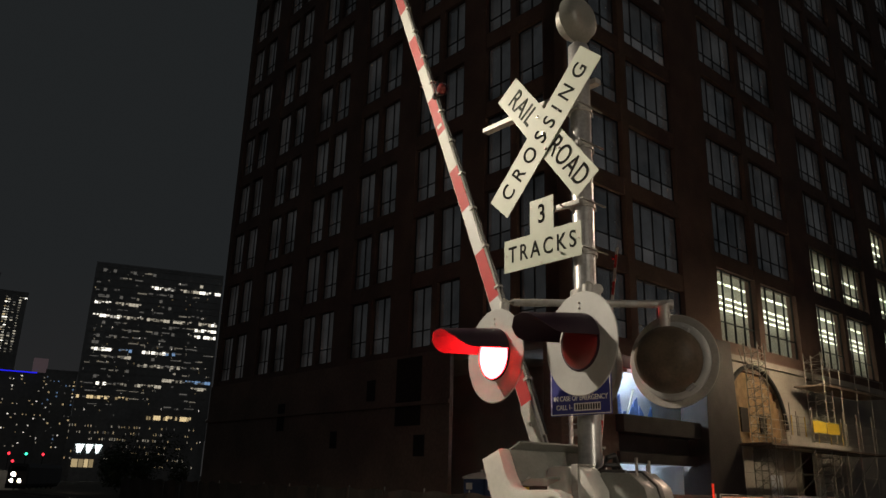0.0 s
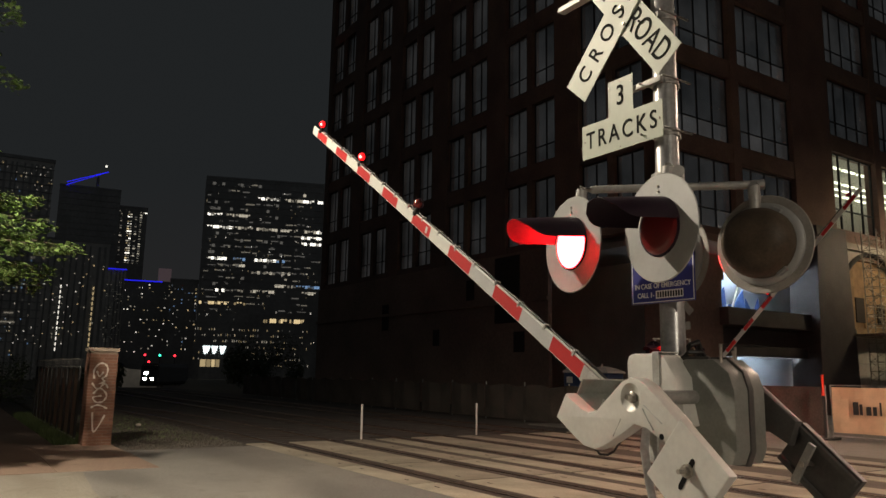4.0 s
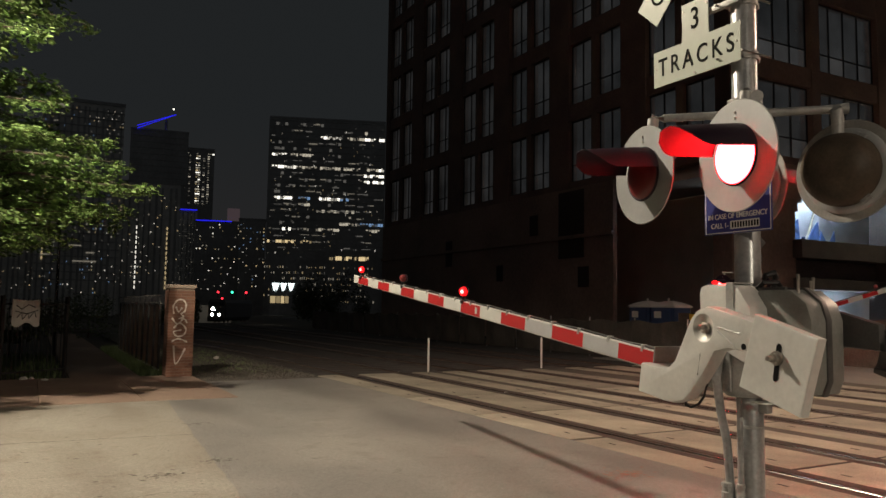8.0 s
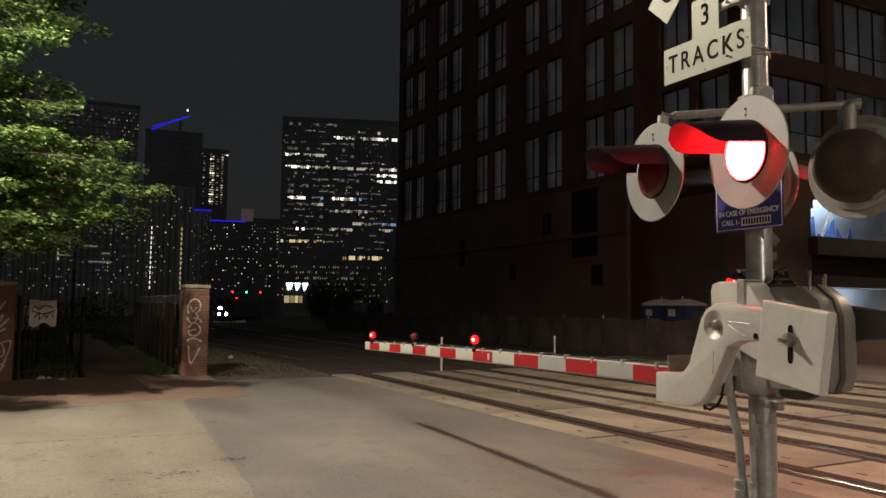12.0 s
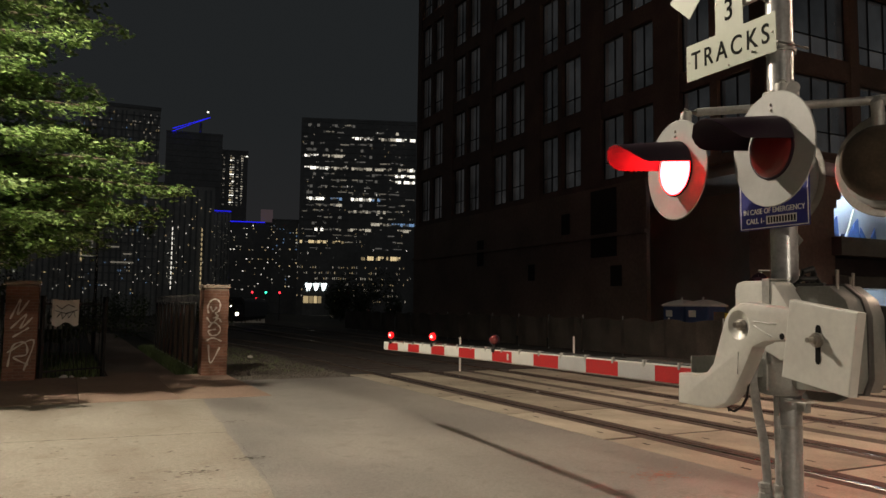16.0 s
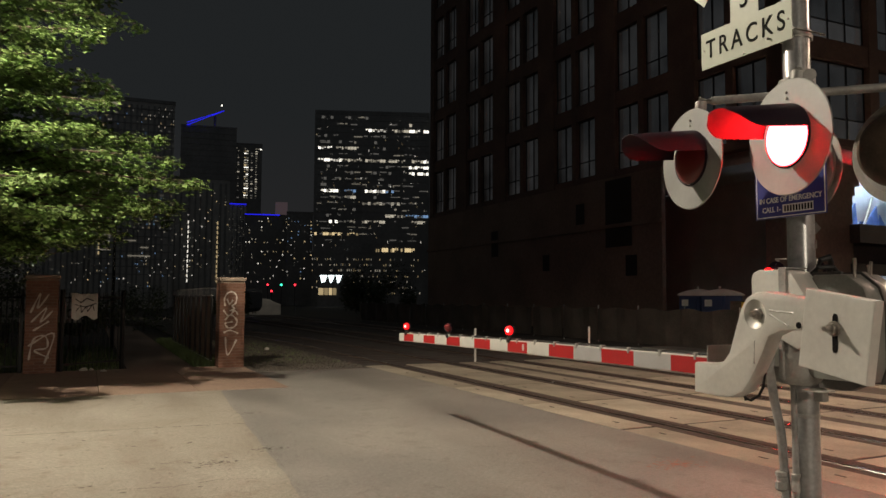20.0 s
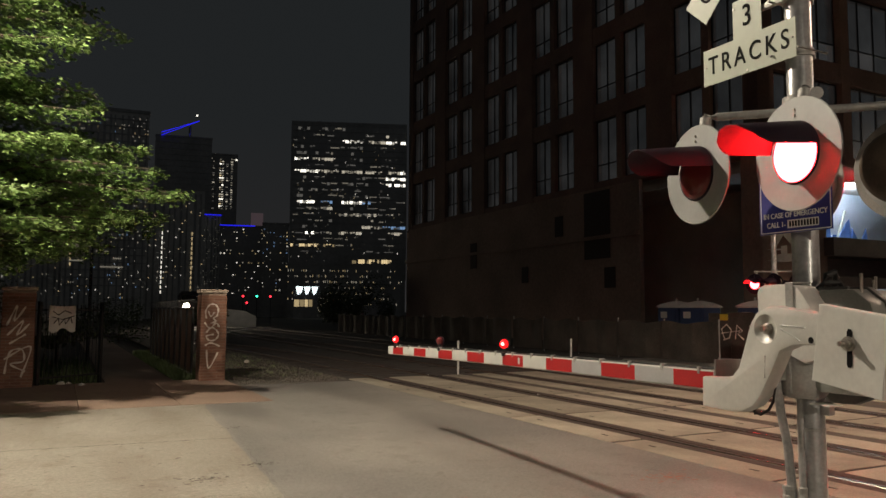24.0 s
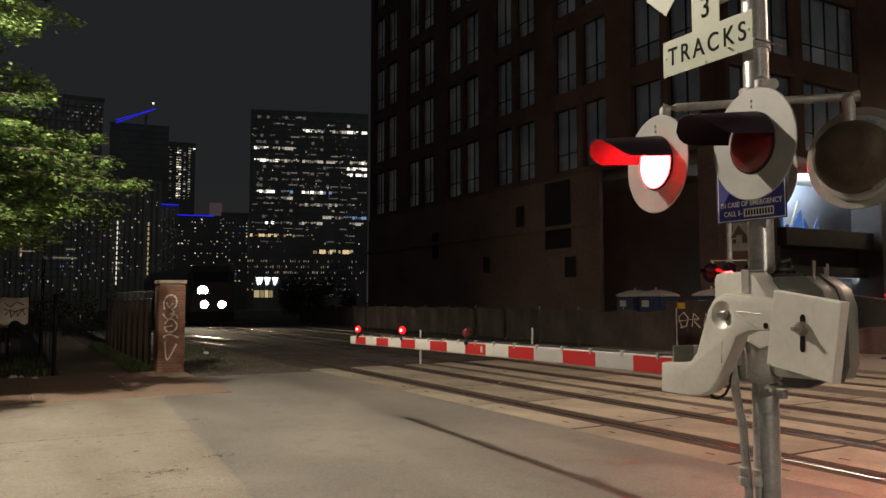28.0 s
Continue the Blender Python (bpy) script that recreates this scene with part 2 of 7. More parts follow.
M = dict(
    asphalt=paving("asphalt", (0.215, 0.207, 0.19), (0.28, 0.266, 0.235), (0.16, 0.15, 0.135), 0.72),
    concrete=paving("apron_concrete", (0.27, 0.25, 0.205), (0.345, 0.325, 0.275), (0.19, 0.16, 0.125), 0.82),
    walk=paving("sidewalk_concrete", (0.29, 0.205, 0.155), (0.35, 0.265, 0.20), (0.21, 0.14, 0.105), 0.85),
    panel=material("crossing_panel_concrete", (0.42, 0.38, 0.295), 0.78, vary=0.42, scale=1.1, fine=60, bump=0.3, rand=0.25),
    ballast=material("ballast", (0.085, 0.076, 0.068), 0.95, vary=0.5, scale=3.0, fine=40, bump=0.9),
    dirt=material("dirt", (0.10, 0.085, 0.065), 0.95, vary=0.4, scale=1.0, fine=30, bump=0.5),
    rail=material("rail_steel", (0.16, 0.105, 0.075), 0.6, 0.4, vary=0.35, scale=5),
    railhead=material("polished_rail_head", (0.66, 0.62, 0.58), 0.22, 1.0, vary=0.12, scale=3, fine=12, bump=0.0),
    rubberpad=material("worn_rubber_rail_seal", (0.072, 0.050, 0.040), 0.85, vary=0.4, scale=2.5, fine=40, bump=0.2),
    groove=material("flangeway_rubber", (0.035, 0.028, 0.024), 0.9, vary=0.3, scale=6),
    tie=material("timber_tie", (0.055, 0.042, 0.034), 0.9, vary=0.4, scale=5),
    galv=material("galvanised_steel", (0.46, 0.47, 0.47), 0.36, 0.55, vary=0.3, scale=7, fine=45, bump=0.05),
    galvdull=material("dull_galvanised_steel", (0.42, 0.42, 0.40), 0.55, 0.45, vary=0.25, scale=9, fine=60, bump=0.08),
    cast=material("cast_aluminium_bracket", (0.68, 0.685, 0.645), 0.36, 0.12, vary=0.12, scale=4.5, fine=40, bump=0.04),
    housing=material("mechanism_housing_paint", (0.25, 0.26, 0.24), 0.40, 0.1, vary=0.2, scale=6, bump=0.08),
    alu=material("brushed_disc_aluminium", (0.40, 0.41, 0.405), 0.5, 0.35, vary=0.1, scale=5, fine=30, bump=0.03),
    discback=material("grey_disc_back", (0.33, 0.32, 0.295), 0.55, 0.2, vary=0.2, scale=6),
    black=material("black_hood_paint", (0.019, 0.0075, 0.017), 0.62, 0.0, vary=0.3, scale=9, bump=0.05, spec=0.25),
    hoodback=material("weathered_black_housing", (0.085, 0.065, 0.045), 0.55, 0.0, vary=0.35, scale=8, bump=0.08, spec=0.3),
    sign=material("reflective_sign_sheeting", (0.45, 0.505, 0.41), 0.45, 0.0, vary=0.06, scale=4, fine=25, bump=0.03),
    ink=plain("sign_black_ink", (0.010, 0.010, 0.010), 0.9, 0.0, 0.1),
    fadedink=material("worn_black_sign_ink", (0.022, 0.024, 0.022), 0.9, vary=0.4, scale=12, fine=60, bump=0, spec=0.1),
    paleink=material("sun_bleached_sign_ink", (0.085, 0.10, 0.085), 0.9, vary=0.3, scale=12, fine=60, bump=0, spec=0.1),
    blue=material("blue_sign_sheeting", (0.03, 0.035, 0.22), 0.4, vary=0.1, scale=8),
    white=plain("white_sign_ink", (0.75, 0.75, 0.75), 0.5),
    armwhite=material("arm_white_sheeting", (0.58, 0.59, 0.55), 0.62, vary=0.06, scale=8),
    armgrey=material("arm_greyer_sheeting", (0.46, 0.47, 0.47), 0.55, 0.15, vary=0.08, scale=8),
    armred=material("arm_red_sheeting", (0.44, 0.012, 0.014), 0.62, vary=0.12, scale=8),
    rubber=plain("black_cable", (0.02, 0.02, 0.02), 0.5),
    brass=material("bolt_steel", (0.45, 0.42, 0.38), 0.35, 0.9, vary=0.2, scale=30),
    reddark=plain("unlit_red_lens", (0.15, 0.012, 0.012), 0.3),
    redlit=glow("lit_red_lens", (1.0, 0.0088, 0.0105), 130.0),
    redbeam=glow("lit_red_lens_along_its_beam", (1.0, 0.010, 0.014), 850.0),
    armdark=plain("clear_red_lens", (0.20, 0.035, 0.035), 0.22),
    armlit=glow("lit_arm_lamp", (1.0, 0.006, 0.008), 2.6),
    armcore=glow("arm_lamp_bulb", (1.0, 0.06, 0.05), 28.0),
    brick=material("brown_brick", (0.30, 0.155, 0.105), 0.85, vary=0.35, scale=3, fine=50, bump=0.3, rand=0.2),
    mortar=material("mortar", (0.28, 0.22, 0.17), 0.9, vary=0.2, scale=8, fine=60),
    stonecap=material("pillar_cap_stone", (0.40, 0.33, 0.26), 0.85, vary=0.2, scale=6),
    spray=material("white_spray_paint", (0.70, 0.64, 0.56), 0.8, vary=0.2, scale=6, fine=50),
    capdark=material("dark_cast_iron", (0.10, 0.098, 0.095), 0.55, 0.2, vary=0.25, scale=7, bump=0.1),
    facade=material("dark_brick_facade", (0.20, 0.13, 0.105), 0.9, vary=0.3, scale=0.5, fine=9, bump=0.2),
    base=material("brown_base_wall", (0.27, 0.19, 0.15), 0.9, vary=0.3, scale=0.35, fine=6, bump=0.2),
    column=material("dark_steel_cladding", (0.085, 0.072, 0.068), 0.6, 0.1, vary=0.3, scale=1.2, fine=12, bump=0.1),
    steel=material("dark_window_frame", (0.03, 0.028, 0.028), 0.5, 0.3, vary=0.2, scale=2, bump=0),
    pane=material("coated_window_pane", (0.70, 0.71, 0.72), 0.22, 1.0, vary=0.45, scale=0.4, fine=2.0, bump=0.0, rand=0.4),
    cream=material("pale_panel_wall", (0.48, 0.45, 0.40), 0.85, vary=0.2, scale=0.6, fine=8),
    plywood=material("plywood_infill", (0.37, 0.245, 0.13), 0.85, vary=0.4, scale=1.2, fine=20),
    tube=material("scaffold_tube", (0.40, 0.38, 0.34), 0.5, 0.6, vary=0.3, scale=5, bump=0),
    yellow=material("yellow_guard_panel", (0.75, 0.52, 0.05), 0.6, vary=0.15, scale=3),
    tarp=material("blue_tarp", (0.10, 0.20, 0.55), 0.6, vary=0.3, scale=1.5),
    sheet=material("white_plastic_sheet", (0.70, 0.74, 0.80), 0.5, vary=0.15, scale=1.0),
    banner=material("sandy_fence_banner", (0.66, 0.47, 0.30), 0.8, vary=0.15, scale=2.5, fine=40),
    bannerink=plain("banner_ink", (0.03, 0.03, 0.03), 0.8),
    screen=material("dark_fence_screen", (0.10, 0.085, 0.07), 0.9, vary=0.45, scale=1.1, fine=25, bump=0.3),
    potty=material("blue_moulded_plastic", (0.035, 0.06, 0.14), 0.5, vary=0.15, scale=3),
    pottyroof=material("white_moulded_plastic", (0.60, 0.57, 0.54), 0.5, vary=0.1, scale=3),
    tower=material("far_tower_wall", (0.50, 0.49, 0.48), 0.45, 1.0, vary=0.3, scale=0.05, fine=0.5, bump=0),
    flats=material("pale_apartment_wall", (0.93, 0.90, 0.86), 0.6, 1.0, vary=0.25, scale=0.06, fine=0.6, bump=0),
    bedding=material("dark_crossing_bed", (0.105, 0.085, 0.070), 0.9, vary=0.35, scale=2, fine=60, bump=0.3),
    bark=material("bark", (0.085, 0.065, 0.05), 0.95, vary=0.4, scale=9, fine=50, bump=0.8),
    iron=material("black_iron", (0.03, 0.03, 0.03), 0.55, 0.3, vary=0.2, scale=6, bump=0.05),
    wood=material("weathered_board", (0.30, 0.23, 0.18), 0.9, vary=0.35, scale=5, fine=40, rand=0.2),
    cloth=material("white_cloth_banner", (0.62, 0.60, 0.55), 0.85, vary=0.12, scale=6),
    loco=material("locomotive_paint", (0.10, 0.10, 0.11), 0.45, vary=0.2, scale=2),
)


def leaf_material(name, colour, thin=False):
    m = material(name, colour, 0.55, vary=0.3, scale=1.2, fine=8, bump=0)
    n, l = m.node_tree.nodes, m.node_tree.links
    b = n["Principled BSDF"]
    geo = n.new("ShaderNodeNewGeometry")
    hsv = n.new("ShaderNodeHueSaturation")
    mr = n.new("ShaderNodeMapRange")
    mr.inputs["To Min"].default_value, mr.inputs["To Max"].default_value = 0.55, 1.35
    l.new(geo.outputs["Random Per Island"], mr.inputs["Value"])
    l.new(b.inputs["Base Color"].links[0].from_socket, hsv.inputs["Color"])
    l.new(mr.outputs[0], hsv.inputs["Value"])
    l.new(hsv.outputs[0], b.inputs["Base Color"])
    if thin:
        tl, mx = n.new("ShaderNodeBsdfTranslucent"), n.new("ShaderNodeMixShader")
        l.new(hsv.outputs[0], tl.inputs["Color"])
        mx.inputs[0].default_value = 0.30
        l.new(b.outputs[0], mx.inputs[1])
        l.new(tl.outputs[0], mx.inputs[2])
        l.new(mx.outputs[0], n["Material Output"].inputs["Surface"])
    return m


# faint uneven glow put into the building's panes themselves, for dim rooms behind
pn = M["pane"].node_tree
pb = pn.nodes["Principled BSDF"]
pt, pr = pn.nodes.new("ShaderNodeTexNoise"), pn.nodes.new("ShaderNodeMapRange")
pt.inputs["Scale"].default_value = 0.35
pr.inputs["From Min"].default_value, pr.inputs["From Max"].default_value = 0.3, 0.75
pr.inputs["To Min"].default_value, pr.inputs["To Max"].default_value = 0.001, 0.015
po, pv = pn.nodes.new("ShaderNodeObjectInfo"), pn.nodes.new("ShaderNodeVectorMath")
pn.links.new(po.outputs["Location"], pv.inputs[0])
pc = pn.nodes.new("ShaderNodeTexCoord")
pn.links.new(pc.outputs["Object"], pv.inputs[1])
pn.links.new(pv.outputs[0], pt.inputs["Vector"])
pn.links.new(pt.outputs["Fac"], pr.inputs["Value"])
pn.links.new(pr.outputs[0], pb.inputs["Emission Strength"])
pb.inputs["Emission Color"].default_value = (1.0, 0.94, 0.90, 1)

# a brighter-glowing copy for the lowest panes of the corner bays, light painted in
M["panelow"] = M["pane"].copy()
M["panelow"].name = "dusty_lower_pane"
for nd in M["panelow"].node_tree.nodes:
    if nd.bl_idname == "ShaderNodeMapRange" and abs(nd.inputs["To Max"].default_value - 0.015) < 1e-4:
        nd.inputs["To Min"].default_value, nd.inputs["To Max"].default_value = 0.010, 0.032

M["leaf"] = leaf_material("maple_leaf", (0.20, 0.31, 0.10), True)
M["bush"] = leaf_material("shrub_leaf", (0.09, 0.115, 0.05))
M["grass"] = leaf_material("rough_grass", (0.13, 0.18, 0.065))

# ---- mesh tools ----


def link_mesh(name, bm, mat, smooth=False):
    me = bpy.data.meshes.new(name)
    bm.to_mesh(me)
    bm.free()
    for m in mat if isinstance(mat, (list, tuple)) else [mat]:
        me.materials.append(m)
    if smooth:
        me.polygons.foreach_set("use_smooth", [True] * len(me.polygons))
        me.set_sharp_from_angle(angle=radians(38))
    return me


def part(name, bm, mat, parent=None, label="", m=None, smooth=False):
    """One mesh object under a thing or a part."""
    ob = new(name, bm if isinstance(bm, bpy.types.Mesh) else link_mesh(name, bm, mat, smooth))
    if parent:
        ob.parent = parent
    if m is not None:
        ob.matrix_basis = m
    if label:
        ob["label"] = label
    return ob


def thing(name, m, label, category, group="", kind=""):
    ob = new(name)
    ob.empty_display_size = 0.2
    ob.matrix_basis = m
    return tagged(ob, label, category, group, kind)


def solid(name, bm, mat, m, label, category, group="", kind="", smooth=False):
    ob = part(name, bm, mat, None, "", m, smooth)
    return tagged(ob, label, category, group, kind)


def box(bm, x0, x1, y0, y1, z0, z1, mi=0, bevel=0.0):
    vs = [bm.verts.new((x, y, z)) for z in (z0, z1) for y in (y0, y1) for x in (x0, x1)]
    fs = [bm.faces.new([vs[i] for i in q]) for q in ((0, 2, 3, 1), (4, 5, 7, 6), (0, 1, 5, 4), (2, 6, 7, 3), (0, 4, 6, 2), (1, 3, 7, 5))]
    for f in fs:
        f.material_index = mi
    if bevel:
        es = {e for f in fs for e in f.edges}
        bmesh.ops.bevel(bm, geom=list(es), offset=bevel, segments=2, affect="EDGES", profile=0.6)
    return bm


def B(*a, **k):
    return box(bmesh.new(), *a, **k)


def frame_axes(d):
    d = Vector(d).normalized()
    a = d.cross(Vector((0, 0, 1)))
    a = a.normalized() if a.length > 1e-4 else Vector((1, 0, 0))
    return a, a.cross(d).normalized(), d


def tube(bm, pts, r, seg=10, caps=True, mi=0):
    """A round bar through points; r may be one radius or one for each point."""
    pts = [Vector(p) for p in pts]
    rr = r if isinstance(r, (list, tuple)) else [r] * len(pts)
    rings, prev = [], None
    for i, p in enumerate(pts):
        d = (pts[min(i + 1, len(pts) - 1)] - pts[max(i - 1, 0)])
        a, b, d = frame_axes(d)
        if prev is not None:
            a = (prev - d * prev.dot(d)).normalized()
            b = d.cross(a)
        prev = a
        rings.append([bm.verts.new(p + rr[i] * (math.cos(t) * a + math.sin(t) * b)) for t in (2 * math.pi * k / seg for k in range(seg))])
    for q, s in zip(rings, rings[1:]):
        for k in range(seg):
            f = bm.faces.new((q[k], q[(k + 1) % seg], s[(k + 1) % seg], s[k]))
            f.material_index = mi
    if caps:
        for ring in (rings[0][::-1], rings[-1]):
            bm.faces.new(ring).material_index = mi
    return bm


def T(pts, r, seg=10, caps=True):
    return tube(bmesh.new(), pts, r, seg, caps)


def lathe(bm, prof, seg=32, axis="x", at=(0, 0, 0), mi=0, caps=True):
    """Turned form: prof of (along, radius), round an axis through at."""
    rings = []
    for s, r in prof:
        ring = []
        for k in range(seg):
            c, d = math.cos(2 * math.pi * k / seg) * r, math.sin(2 * math.pi * k / seg) * r
            p = {"x": (s, c, d), "y": (d, s, c), "z": (c, d, s)}[axis]
            ring.append(bm.verts.new((p[0] + at[0], p[1] + at[1], p[2] + at[2])))
        rings.append(ring)
    for q, s in zip(rings, rings[1:]):
        for k in range(seg):
            bm.faces.new((q[k], q[(k + 1) % seg], s[(k + 1) % seg], s[k])).material_index = mi
    for ring, (s, r) in ((rings[0][::-1], prof[0]), (rings[-1], prof[-1])):
        if caps and r > 1e-4:
            bm.faces.new(ring).material_index = mi
    bmesh.ops.remove_doubles(bm, verts=bm.verts, dist=1e-5)
    bmesh.ops.recalc_face_normals(bm, faces=bm.faces)
    return bm


def prism(bm, poly, x0, x1, mi=0, bevel=0.0, plane="yz"):
    """A polygon in a plane, given thickness across it."""
    def p(a, b, c):
        return {"yz": (c, a, b), "xy": (a, b, c), "xz": (a, c, b)}[plane]
    lo = [bm.verts.new(p(a, b, x0)) for a, b in poly]
    hi = [bm.verts.new(p(a, b, x1)) for a, b in poly]
    fs = [bm.faces.new(lo[::-1]), bm.faces.new(hi)]
    for i in range(len(poly)):
        j = (i + 1) % len(poly)
        fs.append(bm.faces.new((lo[i], lo[j], hi[j], hi[i])))
    for f in fs:
        f.material_index = mi
    bmesh.ops.recalc_face_normals(bm, faces=fs)
    if bevel:
        es = {e for f in fs[:2] for e in f.edges}
        bmesh.ops.bevel(bm, geom=list(es), offset=bevel, segments=2, affect="EDGES", profile=0.6)
    return bm


def lettering(text, size, mat, parent, m, name="lettering", bold=0.0, spacing=1.0, wide=1.0):
    """Built-in font, laid flat in xy and given 1.5 mm of depth."""
    cu = bpy.data.curves.new(name, "FONT")
    cu.body, cu.size, cu.extrude, cu.align_x, cu.align_y = text, size, 0.0015, "CENTER", "CENTER"
    cu.offset, cu.space_character = bold, spacing
    ob = bpy.data.objects.new(name, cu)
    scene.collection.objects.link(ob)
    me = bpy.data.meshes.new_from_object(ob.evaluated_get(bpy.context.evaluated_depsgraph_get()))
    bpy.data.objects.remove(ob)
    me.transform(Matrix.Diagonal((wide, 1, 1, 1)))
    me.materials.clear()
    me.materials.append(mat)
    return part(name, me, mat, parent, "", m)


# a plate in the y-z plane, seen from -x: text x runs along -y
FACE = Matrix(((0, 0, -1, 0), (-1, 0, 0, 0), (0, 1, 0, 0), (0, 0, 0, 1)))

# ---- ground, road, tracks ----


def sheet(name, x0, x1, y0, y1, z, depth, mat, label, cat):
    ob = part(name, B(x0, x1, y0, y1, z - depth, z), mat, None, "", put(0, 0))
    return tagged(ob, label, cat, "", "structure")


gm = bmesh.new()
bmesh.ops.create_grid(gm, x_segments=150, y_segments=150, size=1500)
for v in gm.verts:
    v.co.z -= 0.021 * min(max(v.co.y - 66, 0), 150) + 0.25 * noise.noise((v.co.x * 0.02, v.co.y * 0.02, 0)) * (abs(v.co.y) > 160)
solid("ground", gm, M["dirt"], put(0, 0, -0.14), "dark dirt and gravel ground reaching the horizon", "ground", kind="structure")


def edge_x(y):
    """The worn line between concrete apron and asphalt."""
    return 1.23 + 0.067 * y + 0.05 * noise.noise((y * 0.9, 3.1, 0)) + 0.025 * noise.noise((y * 4.0, 7.7, 0))


ys = [-40 + 1.0 * i for i in range(40)] + [0.1 * i for i in range(170)] + [17.0]
line = [(edge_x(y), y) for y in ys]
solid("road", prism(bmesh.new(), line + [(6.2, 17.0), (6.2, -40)], -0.12, 0.0, plane="xy"), M["asphalt"], put(0, 0), "worn grey asphalt street before the tracks", "road", kind="structure")
low = [p for p in line if p[1] <= 13.9]
solid("road_apron", prism(bmesh.new(), [(x - 0.004, y) for x, y in low] + [(-25, 13.9), (-25, -40)], -0.12, 0.006, plane="xy"), M["concrete"], put(0, 0), "pale worn concrete apron beside the asphalt", "pavement", kind="structure")


def crack(pts, w, seed):
    """A dark open joint or crack, a few millimetres over the slab."""
    rnd = random.Random(seed)
    bm, rows = bmesh.new(), []
    for (x0, y0), (x1, y1) in zip(pts, pts[1:]):
        n = max(2, int(math.hypot(x1 - x0, y1 - y0) / 0.06))
        for i in range(n):
            t = i / n
            rows.append((x0 + (x1 - x0) * t + rnd.gauss(0, 0.008), y0 + (y1 - y0) * t + rnd.gauss(0, 0.006), w * rnd.uniform(0.3, 1.0)))
    vs = [(bm.verts.new((x, y - k, 0.0095)), bm.verts.new((x, y + k, 0.0095))) for x, y, k in rows]
    for a, b in zip(vs, vs[1:]):
        bm.faces.new((a[0], b[0], b[1], a[1]))
    return solid("pavement_crack", bm, M["groove"], put(0, 0), "dark crack in the worn concrete", "crack", "pavement cracks", "structure")


crack([(-6.0, 10.9), (-0.75, 10.33), (0.6, 10.25), (1.98, 10.13)], 0.013, 1)
crack([(-3.0, 8.6), (-1.2, 8.35), (0.2, 8.2), (1.24, 7.83)], 0.003, 2)
M["patch"] = material("crumbled_patch", (0.10, 0.085, 0.07), 0.95, vary=0.45, scale=14, fine=70, bump=0.8)


def blotch(x, y, r, count, seed, name, mat, label, cat):
    """Crumbled spots: many small uneven flakes round a point, one sheet."""
    rnd = random.Random(seed)
    bm = bmesh.new()
    for _ in range(count):
        d, a = abs(rnd.gauss(0, r)), rnd.uniform(0, 6.283)
        cx, cy, s = x + d * math.cos(a), y + d * 0.55 * math.sin(a), rnd.uniform(0.008, 0.032)
        ring = [bm.verts.new((cx + s * rnd.uniform(0.5, 1.2) * math.cos(q * 0.897), cy + s * 0.6 * rnd.uniform(0.4, 1.2) * math.sin(q * 0.897), 0.0088 + 0.0004 * rnd.random())) for q in range(7)]
        bm.faces.new(ring)
    return solid(name, bm, mat, put(0, 0), label, cat, "", "stuff")


crack([(-2.6, 9.7), (-1.4, 9.45), (-0.6, 9.52)], 0.004, 12)
crack([(0.2, 7.1), (0.7, 7.02), (1.1, 7.12), (1.5, 7.0)], 0.005, 13)
crack([(-1.9, 7.6), (-1.1, 7.45), (-0.5, 7.5), (0.05, 7.38)], 0.003, 14)
crack([(1.95, 9.9), (1.9, 9.2), (1.84, 8.5), (1.78, 7.6), (1.72, 6.6)], 0.006, 15)
crack([(2.6, 8.2), (3.1, 7.7), (3.2, 7.1), (3.7, 6.5)], 0.003, 16)
rnd = random.Random(31)
pits = bmesh.new()
for _ in range(420):
    px, py, s = rnd.uniform(-3.2, 1.7), 5.2 + 8.0 * rnd.random() ** 1.4, rnd.choice((0.008, 0.011, 0.016, 0.028))
    pits.faces.new([pits.verts.new((px + s * rnd.uniform(0.6, 1.3) * math.cos(q * 1.047), py + s * 0.7 * rnd.uniform(0.5, 1.2) * math.sin(q * 1.047), 0.0080 + 0.0004 * rnd.random())) for q in range(6)])
solid("pavement_pit", pits, M["patch"], put(0, 0), "small worn pits in the concrete", "damage", kind="stuff")
blotch(1.82, 8.35, 0.12, 36, 3, "broken_edge", M["patch"], "crumbled dark edge where concrete meets asphalt", "damage")
blotch(1.24, 7.83, 0.20, 40, 4, "broken_spot", M["patch"], "shallow crumbled spot in the concrete", "damage")
blotch(2.1, 11.0, 0.12, 30, 5, "broken_edge", M["patch"], "crumbled dark edge where concrete meets asphalt", "damage")
blotch(5.4, 5.95, 0.22, 110, 6, "paint_mark", plain("faded_orange_paint", (0.30, 0.155, 0.11), 0.85), "faded orange sprayed mark on the asphalt", "paint mark")
# litter by the pillars and a pale stone on the verge
for x, y, s in ((-0.06, 18.66, 0.09), (0.34, 18.24, 0.07), (0.1, 18.72, 0.06), (5.17, 24.17, 0.09)):
    rnd = random.Random(int(x * 100))
    bm = bmesh.new()
    bmesh.ops.create_icosphere(bm, subdivisions=2, radius=s)
    for v in bm.verts:
        v.co *= rnd.uniform(0.65, 1.15)
        v.co.z *= 0.55
    solid("litter" if x < 1 else "stone", bm, M["cloth"] if x < 1 else M["cream"], put(x, y, s * 0.35), "crumpled pale litter on the ground" if x < 1 else "pale stone on the gravel verge", "litter" if x < 1 else "stone")
sheet("verge", 3.4, 6.2, 17.004, 60, -0.02, 0.1, M["dirt"], "gravel verge beside the track bed", "ground")
rnd = random.Random(12)
vs, fs = [], []
